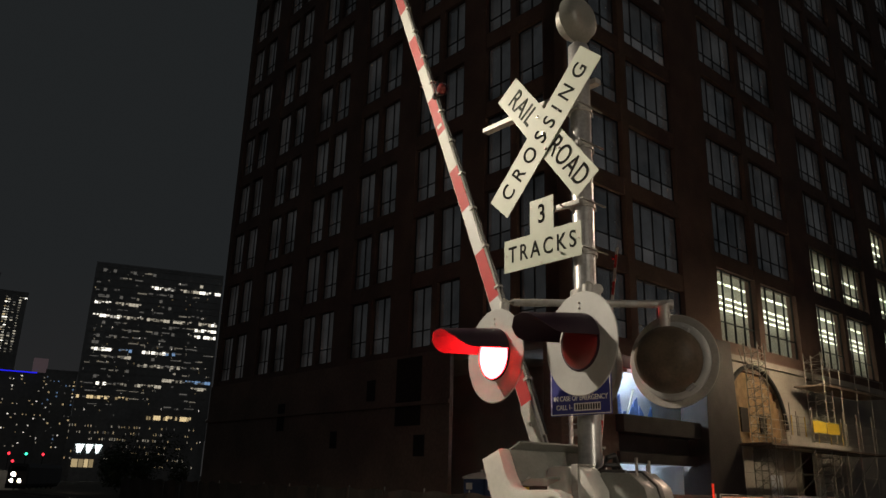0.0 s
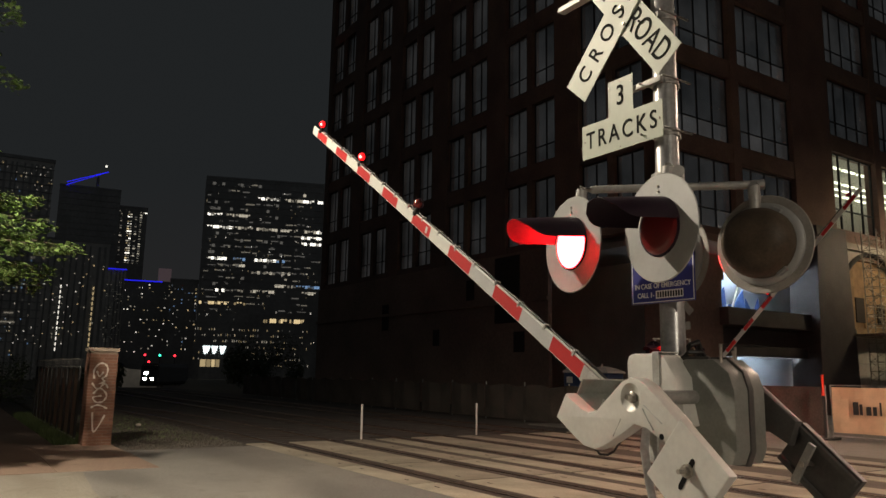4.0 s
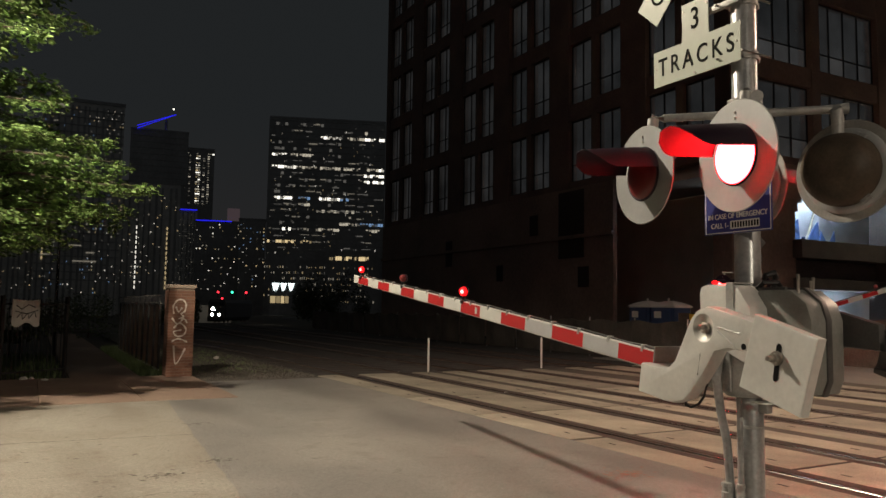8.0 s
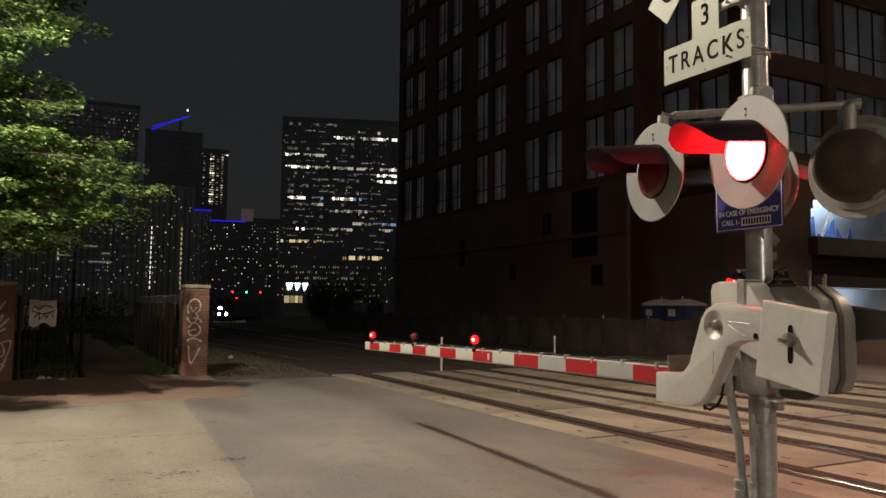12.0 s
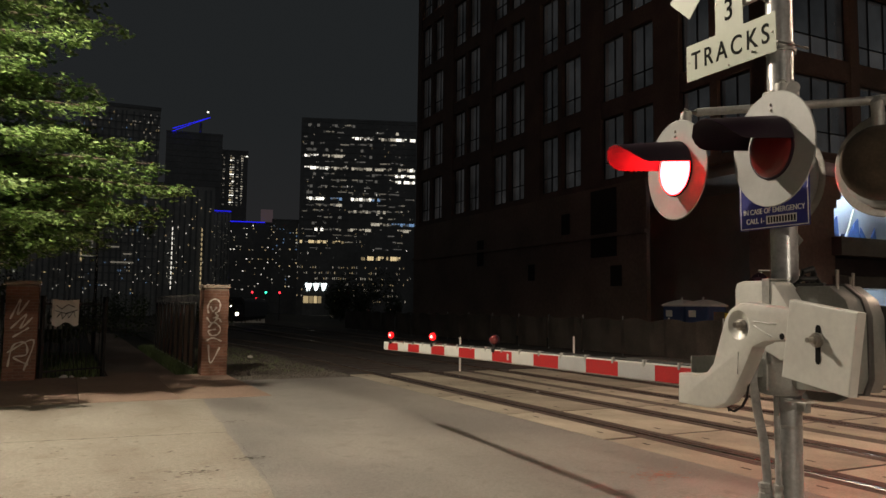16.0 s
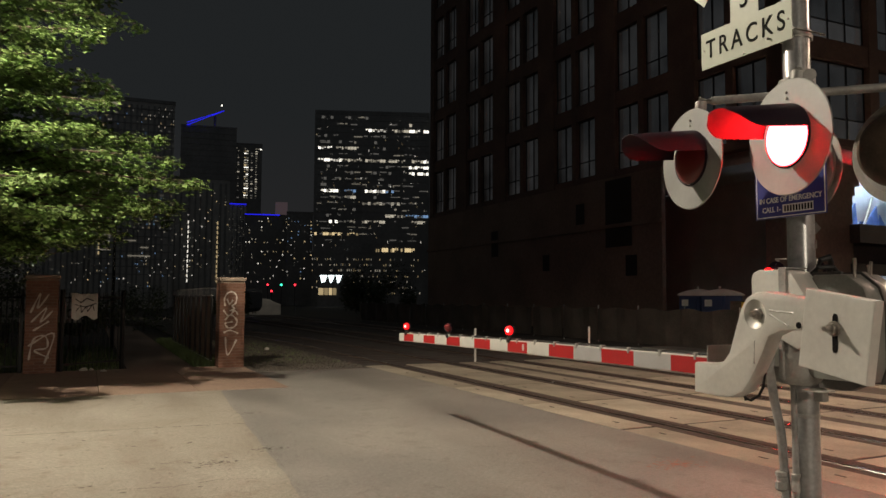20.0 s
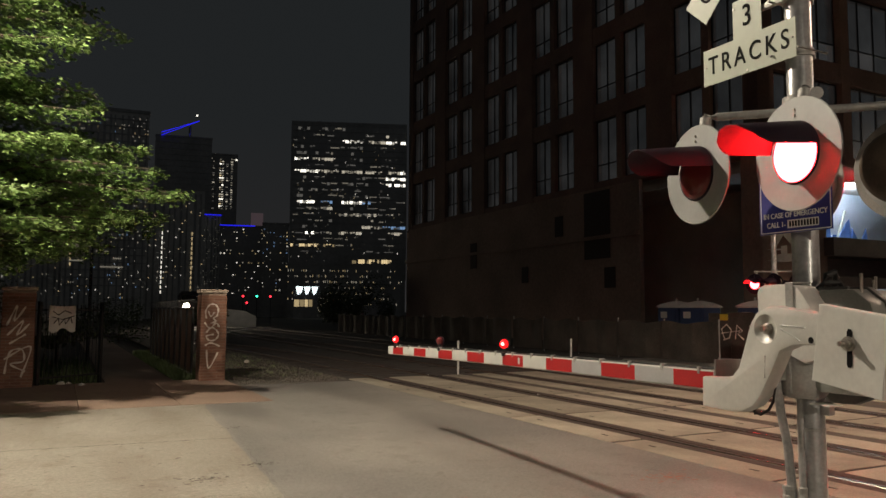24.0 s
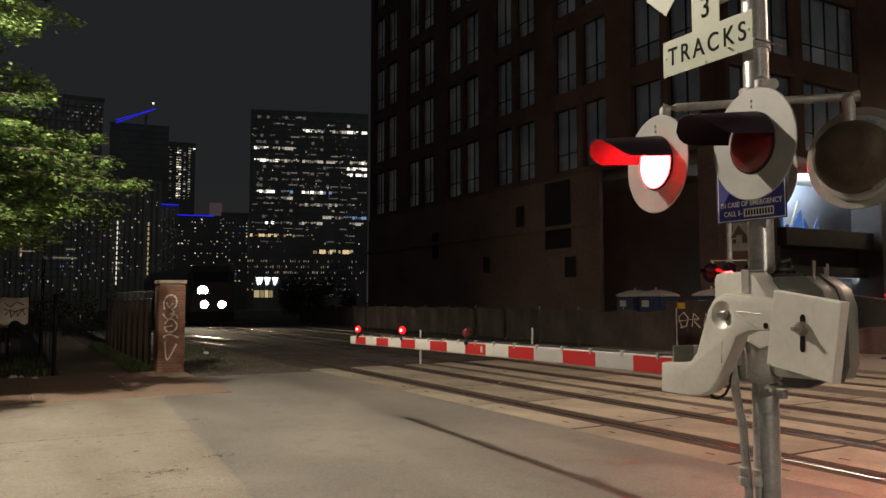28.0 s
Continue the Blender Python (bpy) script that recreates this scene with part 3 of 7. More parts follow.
for _ in range(4200):
    x, y = rnd.uniform(3.45, 6.2), 17.05 + 14.0 * rnd.random() ** 1.6
    s = rnd.uniform(0.012, 0.034)
    k = len(vs)
    vs += [Vector((x + dx * s * rnd.uniform(0.6, 1.3), y + dy * s * rnd.uniform(0.6, 1.3), -0.02 + dz * s * rnd.uniform(0.6, 1.2))) for dx, dy, dz in ((1, 0, 0), (0, 1, 0), (-1, 0, 0), (0, -1, 0), (0, 0, 1))]
    fs += [(k, k + 1, k + 4), (k + 1, k + 2, k + 4), (k + 2, k + 3, k + 4), (k + 3, k, k + 4)]
me = bpy.data.meshes.new("gravel")
me.from_pydata(vs, [], fs)
M["gravel"] = leaf_material("dusty_gravel", (0.10, 0.09, 0.075))
me.materials.append(M["gravel"])
tagged(part("gravel", me, None, None, "", put(0, 0)), "loose pale gravel on the verge beside the tracks", "gravel", "", "stuff")
sheet("track_bed", 6.2, 18.4, 17.4, 74, -0.035, 0.1, M["ballast"], "dark crushed stone track bed", "ground")
sheet("crossing_bed", 6.204, 17.6, -40, 17.396, -0.006, 0.1, M["bedding"], "dark asphalt between the rails of the crossing", "road")
sheet("far_road", 17.604, 21.6, -60, 21.0, 0.0, 0.12, M["asphalt"], "asphalt street beyond the tracks", "road")
sheet("building_site", 21.604, 120, -60, 21.996, -0.01, 0.12, M["asphalt"], "paved ground before the building site", "ground")
sheet("path", 0.85, 2.3, 18.7, 46, 0.0, 0.1, M["walk"], "narrow concrete path between brick pillars", "pavement")

# sidewalk flags between apron and pillars
walk_base = thing("sidewalk", put(0, 0), "brown concrete sidewalk in large flags", "pavement", kind="structure")
flag = link_mesh("sidewalk_flag", B(0.004, 1.596, 0.004, 1.596, -0.11, 0.012, bevel=0.008), M["walk"])
for i in range(-9, 2):
    for j in range(3):
        part("sidewalk_flag", flag, None, walk_base, "", pose(0.2 + 1.6 * i, 13.91 + 1.6 * j, random.uniform(-0.004, 0.004)))

RAILS = ((7.72, 0.0050), (11.15, 0.0), (15.2, 0.0))


def track_x(k, y):
    c, b = RAILS[k]
    return c - b * max(0.0, y - 22.0) ** 2 + (0.0043 * max(0.0, y - 66.0) ** 2 if k == 1 else 0.0)


def track_z(y):
    return -0.021 * max(0.0, y - 66.0)


def sweep(name, k, off, prof, mat, y0, y1, parent, step=1.5, z=0.0):
    bm = bmesh.new()
    rows, y = [], y0
    while True:
        x = track_x(k, y) + off
        rows.append([bm.verts.new((x + a, y, z + track_z(y) + b)) for a, b in prof])
        if y >= y1:
            break
        y = min(y + step, y1)
    for q, s in zip(rows, rows[1:]):
        for i in range(len(prof)):
            j = (i + 1) % len(prof)
            bm.faces.new((q[i], q[j], s[j], s[i]))
    bm.faces.new(rows[0])
    bm.faces.new(rows[-1][::-1])
    bmesh.ops.recalc_face_normals(bm, faces=bm.faces)
    return part(name, bm, mat, parent)


WEB = [(-0.065, -0.16), (0.065, -0.16), (0.065, -0.145), (0.012, -0.13), (0.012, -0.05), (0.034, -0.04), (0.034, -0.004), (-0.034, -0.004), (-0.034, -0.04), (-0.012, -0.05), (-0.012, -0.13), (-0.065, -0.145)]
HEAD = [(-0.034, -0.004), (0.034, -0.004), (0.031, 0.001), (0.017, 0.005), (-0.017, 0.005), (-0.031, 0.001)]
tie_mesh = link_mesh("tie", B(-1.3, 1.3, -0.11, 0.11, -0.19, -0.025, bevel=0.012), M["tie"])
for k, far in ((0, 60), (1, 140), (2, 74)):
    tr = thing("railway_track", put(0, 0), "railway track with polished steel rails", "track", "railway tracks", "structure")
    for side in (-0.7525, 0.7525):
        r = sweep("rail", k, side, WEB, M["rail"], -40, far, tr)
        sweep("rail_head", k, side, HEAD, M["railhead"], -40, far, r)
    y = 17.7
    while y < (44 if k == 0 else 70):
        part("tie", tie_mesh, None, tr, "", pose(track_x(k, y), y, random.uniform(-0.01, 0.01), 0, 0, random.uniform(-1, 1)))
        y += 0.6

# concrete crossing panels with lifting slots


def panel_mesh(w, ln, slots):
    bm = B(0.006, w - 0.006, 0.034, ln - 0.034, -0.09, 0.006, bevel=0.010)
    for x in slots:
        for y in (0.45, ln - 0.45):
            box(bm, x - 0.014, x + 0.014, y - 0.06, y + 0.06, 0.006, 0.009, 1)
    return link_mesh("panel", bm, [M["panel"], M["groove"]])


crossing = thing("grade_crossing", put(0, 0), "concrete panels between the rails of the crossing", "crossing", kind="structure")
PL = 2.44
field, gauge = panel_mesh(0.55, PL, (0.28,)), panel_mesh(0.98, PL, (0.22,))
joint = link_mesh("joint", B(-1.53, 1.53, -0.032, 0.032, -0.05, -0.002), M["groove"])
for k in range(3):
    c = RAILS[k][0]
    for j in range(-5, 4):
        y = 7.8 + PL * j
        for me, x in ((field, c - 1.545), (gauge, c - 0.49), (field, c + 0.995)):
            part("panel", me, None, crossing, "", pose(x, y, random.uniform(-0.003, 0.004), 0, 0, random.uniform(-0.15, 0.15)))
        part("joint", joint, None, crossing, "", pose(c, y, 0))
    # ribbed rubber seals beside each rail, with the wheel's groove on the inner side
    for side in (-1, 1):
        for u0, u1, top in ((0.497, 0.560, 0.000), (0.572, 0.632, 0.002), (0.640, 0.668, -0.004), (0.800, 0.870, 0.001), (0.884, 0.988, 0.002)):
            a, b = sorted((side * u0, side * u1))
            part("rubber_seal", B(c + a, c + b, -4.4, 17.3, -0.08, top, bevel=0.004), M["rubberpad"], crossing, "dark ribbed rubber seal beside the rail")

# ---- crossing signal: pole, signs, bell, flashing lamps ----


def lamp_head(parent, name, x, y, z, facing, plate):
    """Round target plate with hood, housing and a lens that turns its lit or its dark face to the road. facing -1: towards -x."""
    m = pose(x, y, z, 0, 0, {-1: -9, 1: 188, 2: 172}[facing])
    disc = part(name, lathe(bmesh.new(), [(-0.004, 0.150), (-0.004, 0.284), (0.0, 0.289), (0.004, 0.284), (0.004, 0.150), (-0.004, 0.150)], 48, caps=False), plate if facing < 0 or plate is M["black"] else M["discback"], parent, "", m, True)
    hood = bmesh.new()
    outer, inner, n, k = [], [], 12, 24
    for i in range(n + 1):
        s = i / n
        along = -0.012 - 0.40 * s
        half = radians(82 - 5 * s)
        if s > 0.62:
            half *= math.sqrt(max(0.04, 1 - ((s - 0.62) / 0.40) ** 2))
        ro, drop = 0.166 - 0.008 * s, 0.042 * s
        a, b = [], []
        for j in range(k + 1):
            t = -half + 2 * half * j / k
            a.append(hood.verts.new((along, ro * math.sin(t), ro * math.cos(t) - drop)))
            b.append(hood.verts.new((along, (ro - 0.004) * math.sin(t), (ro - 0.004) * math.cos(t) - drop)))
        outer.append(a)
        inner.append(b)
    for g in (outer, inner):
        for p, q in zip(g, g[1:]):
            for j in range(k):
                hood.faces.new((p[j], p[j + 1], q[j + 1], q[j]))
    for j in range(k):
        hood.faces.new((outer[-1][j], outer[-1][j + 1], inner[-1][j + 1], inner[-1][j]))
        hood.faces.new((outer[0][j], outer[0][j + 1], inner[0][j + 1], inner[0][j]))
    for p, q, r, s in zip(outer, outer[1:], inner, inner[1:]):
        hood.faces.new((p[0], q[0], s[0], r[0]))
        hood.faces.new((p[-1], q[-1], s[-1], r[-1]))
    bmesh.ops.recalc_face_normals(hood, faces=hood.faces)
    part("hood", hood, M["black"], disc, "black visor over the lens", None, True)
    if facing > 0:
        part("lamp_housing", lathe(bmesh.new(), [(0.001, 0.200), (0.08, 0.204), (0.14, 0.190), (0.185, 0.150), (0.21, 0.09), (0.218, 0.0)], 40, caps=False), M["hoodback"], disc, "dark brown lamp housing", None, True)
        part("housing_rim", lathe(bmesh.new(), [(0.0045, 0.242), (0.020, 0.240), (0.032, 0.226), (0.034, 0.203)], 40, caps=False), M["alu"], disc, "pale rim", None, True)
        for a in (100, 215, 330):
            part("latch", B(0.02, 0.065, -0.03, 0.03, 0.198, 0.222, bevel=0.005), M["galv"], disc, "pale latch", pose(0, 0, 0, a, 0, 0))
    else:
        part("lamp_housing", lathe(bmesh.new(), [(0.001, 0.168), (0.07, 0.165), (0.095, 0.155), (0.10, 0.14), (0.095, 0.134), (0.11, 0.08), (0.115, 0.0)], 40, caps=False), M["hoodback"], disc, "black lamp housing", None, True)
    part("lens_ring", lathe(bmesh.new(), [(-0.012, 0.141), (-0.014, 0.147), (-0.010, 0.153), (-0.004, 0.154), (-0.004, 0.149), (-0.006, 0.142), (-0.012, 0.141)], 40, caps=False), M["black"], disc, "", None, True)
    for dz in (0.225, 0.195):
        part("bolt", lathe(bmesh.new(), [(-0.012, 0.0), (-0.012, 0.006), (-0.005, 0.007), (-0.005, 0.0)], 8, at=(0, 0, dz)), M["brass"], disc)
    lens = bmesh.new()
    seg, rows = 40, 5
    R = 0.148
    rings = {}
    for side in (-1, 1):
        prev = None
        for i in range(rows + 1):
            r = R * math.cos(0.5 * math.pi * i / rows)
            h = side * 0.036 * math.sin(0.5 * math.pi * i / rows)
            ring = [lens.verts.new((h, r * math.cos(t), r * math.sin(t))) for t in (2 * math.pi * q / seg for q in range(seg))] if i < rows else [lens.verts.new((h, 0, 0))]
            if prev:
                for q in range(seg):
                    c = (prev[q], prev[(q + 1) % seg], ring[(q + 1) % seg], ring[q]) if len(ring) > 1 else (prev[q], prev[(q + 1) % seg], ring[0])
                    lens.faces.new(c).material_index = 0 if side < 0 else 1
            prev = ring
    bmesh.ops.remove_doubles(lens, verts=lens.verts, dist=1e-5)
    bmesh.ops.recalc_face_normals(lens, faces=lens.faces)
    lens_ob = part("lens", lens, [M["redbeam"] if facing > 0 and plate is M["alu"] else M["redlit"], M["reddark"]], disc, "red signal lens", pose(-0.004, 0, 0), True)
    return lens_ob


def board(bm, cy, cz, ang, ln, wd, x0, x1):
    c, s = math.cos(ang), math.sin(ang)
    poly = [(cy + a * c - b * s, cz + a * s + b * c) for a, b in ((-ln / 2, -wd / 2), (ln / 2, -wd / 2), (ln / 2, wd / 2), (-ln / 2, wd / 2))]
    return prism(bm, poly, x0, x1, bevel=0.001)


def clamp(parent, z, y1=0.13):
    bm = lathe(bmesh.new(), [(z - 0.022, 0.0715), (z - 0.022, 0.080), (z + 0.022, 0.080), (z + 0.022, 0.0715)], 28, "z", caps=False)
    box(bm, -0.10, -0.07, -0.05, y1, z - 0.018, z + 0.018, bevel=0.004)
    box(bm, 0.07, 0.105, -0.03, 0.03, z - 0.018, z + 0.018, bevel=0.004)
    for y in (-0.09, 0.09):
        tube(bm, [(-0.13, y, z), (0.12, y, z)], 0.007, 8)
    return part("sign_clamp", bm, M["galvdull"], parent, "", None, True)


def signal(m, label, letters):
    s = thing("crossing_signal", m, label, "crossing signal", "crossing signals")
    part("pole", lathe(bmesh.new(), [(0, 0.0706), (4.62, 0.0706), (4.63, 0.066), (4.63, 0.0)], 40, "z"), M["galv"], s, "galvanised steel pole", None, True)
    part("pole_collar", lathe(bmesh.new(), [(1.03, 0.0707), (1.032, 0.073), (1.046, 0.073), (1.048, 0.0707)], 40, "z"), M["galvdull"], s, "", None, True)
    # crossbuck
    cy, cz, RAIL_TILT, CROSS_TILT = 0.228, 4.01, 53.0, 47.0
    rr = part("crossbuck_board", board(bmesh.new(), cy, cz, radians(RAIL_TILT), 1.18, 0.229, -0.108, -0.104), M["sign"] if letters else M["discback"], s, "white reflective railroad board" if letters else "dull grey back of a crossing board")
    xc = part("crossbuck_board", board(bmesh.new(), cy, cz, radians(-CROSS_TILT), 1.24, 0.229, -0.118, -0.114), M["sign"] if letters else M["discback"], s, "white reflective crossing board" if letters else "dull grey back of a crossing board")
    if letters:
        lettering("CROSSING", 0.165, M["fadedink"], xc, Matrix.Translation((-0.119, cy, cz)) @ FACE @ pose(0, 0, 0, 0, 0, CROSS_TILT), bold=0.0012, spacing=1.66, wide=0.90)
        for word, a in (("RAIL", -0.335), ("ROAD", 0.330)):
            lettering(word, 0.205, M["fadedink"] if word == "ROAD" else M["paleink"], rr, Matrix.Translation((-0.109, cy, cz)) @ FACE @ pose(0, 0, 0, 0, 0, -RAIL_TILT) @ pose(a, 0, 0), bold=0.0012, spacing=1.06, wide=0.74)
    for dy, dz in ((0.05, 0.14), (-0.02, -0.12), (0.0, 0.0)):
        part("bolt", lathe(bmesh.new(), [(-0.13, 0), (-0.13, 0.011), (-0.118, 0.013), (-0.118, 0)], 8, at=(0, cy + dy, cz + dz)), M["brass"], xc)
    for z in (4.13, 3.86):
        clamp(s, z, 0.30)
    # track count sign
    poly = [(0.6, 3.083), (-0.07, 3.083), (-0.07, 3.312), (0.155, 3.312), (0.155, 3.545), (0.362, 3.545), (0.362, 3.312), (0.6, 3.312)]
    ts = part("track_count_sign", prism(bmesh.new(), poly, -0.112, -0.108, bevel=0.001), M["sign"] if letters else M["discback"], s, "white sign counting three tracks" if letters else "dull grey back of a small sign")
    if letters:
        lettering("3", 0.185, M["ink"], ts, Matrix.Translation((-0.113, 0.258, 3.43)) @ FACE, bold=0.0018, wide=0.8)
        lettering("TRACKS", 0.160, M["fadedink"], ts, Matrix.Translation((-0.113, 0.265, 3.197)) @ FACE, bold=0.0012, spacing=1.36, wide=0.80)
    for y, z in ((0.258, 3.525), (0.265, 3.10), (0.17, 3.50), (0.35, 3.50), (-0.045, 3.2), (0.575, 3.2)):
        part("bolt", lathe(bmesh.new(), [(-0.118, 0), (-0.118, 0.005), (-0.112, 0.006), (-0.112, 0)], 8, at=(0, y, z)), M["brass"], ts)
    for z in (3.45, 3.13):
        clamp(s, z, 0.20)
    # emergency notice
    em = part("notice_plate", prism(bmesh.new(), [(-0.205, 2.125), (0.255, 2.125), (0.255, 2.46), (-0.205, 2.46)], -0.085, -0.081, bevel=0.001), M["blue"], s, "blue emergency notice with white print", pose(0, -0.028, -0.014))
    edge = bmesh.new()
    for a, b, c, d in ((-0.198, 0.248, 2.131, 2.136), (-0.198, 0.248, 2.449, 2.454), (-0.198, -0.193, 2.136, 2.449), (0.243, 0.248, 2.136, 2.449)):
        box(edge, -0.0865, -0.085, a, b, c, d)
    part("border", edge, M["white"], em)
    if letters:
        lettering("IN CASE OF EMERGENCY", 0.042, M["white"], em, Matrix.Translation((-0.086, 0.025, 2.226)) @ FACE, bold=0.0004, wide=0.86)
        lettering("CALL 1-", 0.042, M["white"], em, Matrix.Translation((-0.086, 0.145, 2.174)) @ FACE, bold=0.0004, wide=0.86)
        bars = B(-0.0875, -0.086, -0.125, 0.07, 2.151, 2.197)
        part("number_strip", bars, M["white"], em, "white strip")
        bar = link_mesh("number_bar", B(-0.0885, -0.0875, -0.011, 0.0, 2.158, 2.190), M["ink"])
        for i in range(10):
            part("number_bar", bar, None, em, "", pose(0, 0.058 - i * 0.0185, 0))
    # bell
    bell = part("bell", lathe(bmesh.new(), [(0.085, 0.0), (0.083, 0.06), (0.072, 0.11), (0.045, 0.148), (-0.01, 0.166), (-0.022, 0.172), (-0.024, 0.162), (0.0, 0.12), (0.01, 0.0)], 40, "y"), M["housing"], s, "dull dark steel warning bell", pose(-0.02, -0.02, 4.83, 0, 0, 178), True)
    part("bell_box", lathe(bmesh.new(), [(-0.13, 0.0), (-0.125, 0.09), (-0.10, 0.12), (-0.03, 0.125), (-0.026, 0.10), (-0.026, 0.0)], 32, "y"), M["galvdull"], bell, "", None, True)
    part("bell_bracket", T([(0, 0, 4.6), (0, 0.0, 4.70), (-0.01, 0.0, 4.76)], [0.05, 0.045, 0.04], 16), M["galvdull"], s, "", None, True)
    # side bar and crossarm
    part("side_bar", B(0.05, 0.11, -0.1, 1.0, 4.335, 4.375, bevel=0.004), M["galvdull"], s, "flat steel bar")
    arm = bmesh.new()
    tube(arm, [(-0.33, 0.40, 2.815), (-0.28, 0.35, 2.815), (0.36, -0.29, 2.815), (0.42, -0.35, 2.815)], [0.032, 0.024, 0.024, 0.032], 14)
    tube(arm, [(-0.33, -0.345, 2.775), (-0.28, -0.295, 2.775), (0.36, 0.32, 2.775), (0.42, 0.38, 2.775)], [0.032, 0.024, 0.024, 0.032], 14)
    lathe(arm, [(2.74, 0.0715), (2.74, 0.095), (2.88, 0.095), (2.88, 0.0715)], 28, "z", caps=False)
    part("crossarm", arm, M["galvdull"], s, "galvanised crossarm", None, True)
    lenses = []
    for nm, x, y, f in (("lamp_target", -0.425, 0.372, -1), ("lamp_target", -0.425, -0.290, -1), ("lamp_target", 0.42, 0.30, 2), ("lamp_target", 0.42, -0.33, 1)):
        d = -1 if f < 0 else 1
        el = T([(d * 0.335, y, 2.81), (d * 0.345, y, 2.80), (d * 0.352, y, 2.74), (d * 0.352, y, 2.66)], [0.026, 0.034, 0.034, 0.03], 12)
        part("lamp_elbow", el, M["galvdull"], s, "", None, True)
        lenses.append(lamp_head(s, nm, x, y, 2.462, f, M["alu"] if letters else M["black"]))
    return s, lenses


# ---- crossing gate: housing and swinging arm ----
PIVOT, SPLAY = (-0.553, -0.21, 1.588), 4.8
ARM_X = 0.38


def bracket_mesh(x0, x1):
    outer = [(0.458, -0.268), (0.30, -0.262), (0.235, -0.245), (0.19, -0.20), (0.10, 0.03), (0.06, 0.082), (0.0, 0.108), (-0.06, 0.112), (-0.34, 0.075), (-0.36, -0.06),
             (-0.16, -0.075), (-0.085, -0.105), (-0.04, -0.19), (0.05, -0.335), (0.10, -0.39), (0.18, -0.425), (0.26, -0.432), (0.463, -0.43)]
    me = link_mesh("arm_bracket", prism(bmesh.new(), outer, x0, x1, bevel=0.022), M["cast"])
    body = bpy.data.objects.new("arm_bracket", me)
    ball = bmesh.new()
    bmesh.ops.create_uvsphere(ball, u_segments=32, v_segments=20, radius=0.105)
    dish = bpy.data.objects.new("dish", link_mesh("dish", ball, M["cast"]))
    dish.location = (x0 - 0.076, 0.0, 0.0)
    for ob in (body, dish):
        scene.collection.objects.link(ob)
    cut = body.modifiers.new("dish", "BOOLEAN")
    cut.operation, cut.object = "DIFFERENCE", dish
    bpy.context.view_layer.update()
    out = bpy.data.meshes.new_from_object(body.evaluated_get(bpy.context.evaluated_depsgraph_get()))
    for ob in (body, dish):
        bpy.data.objects.remove(ob)
    bm = bmesh.new()
    bm.from_mesh(out)
    return bm


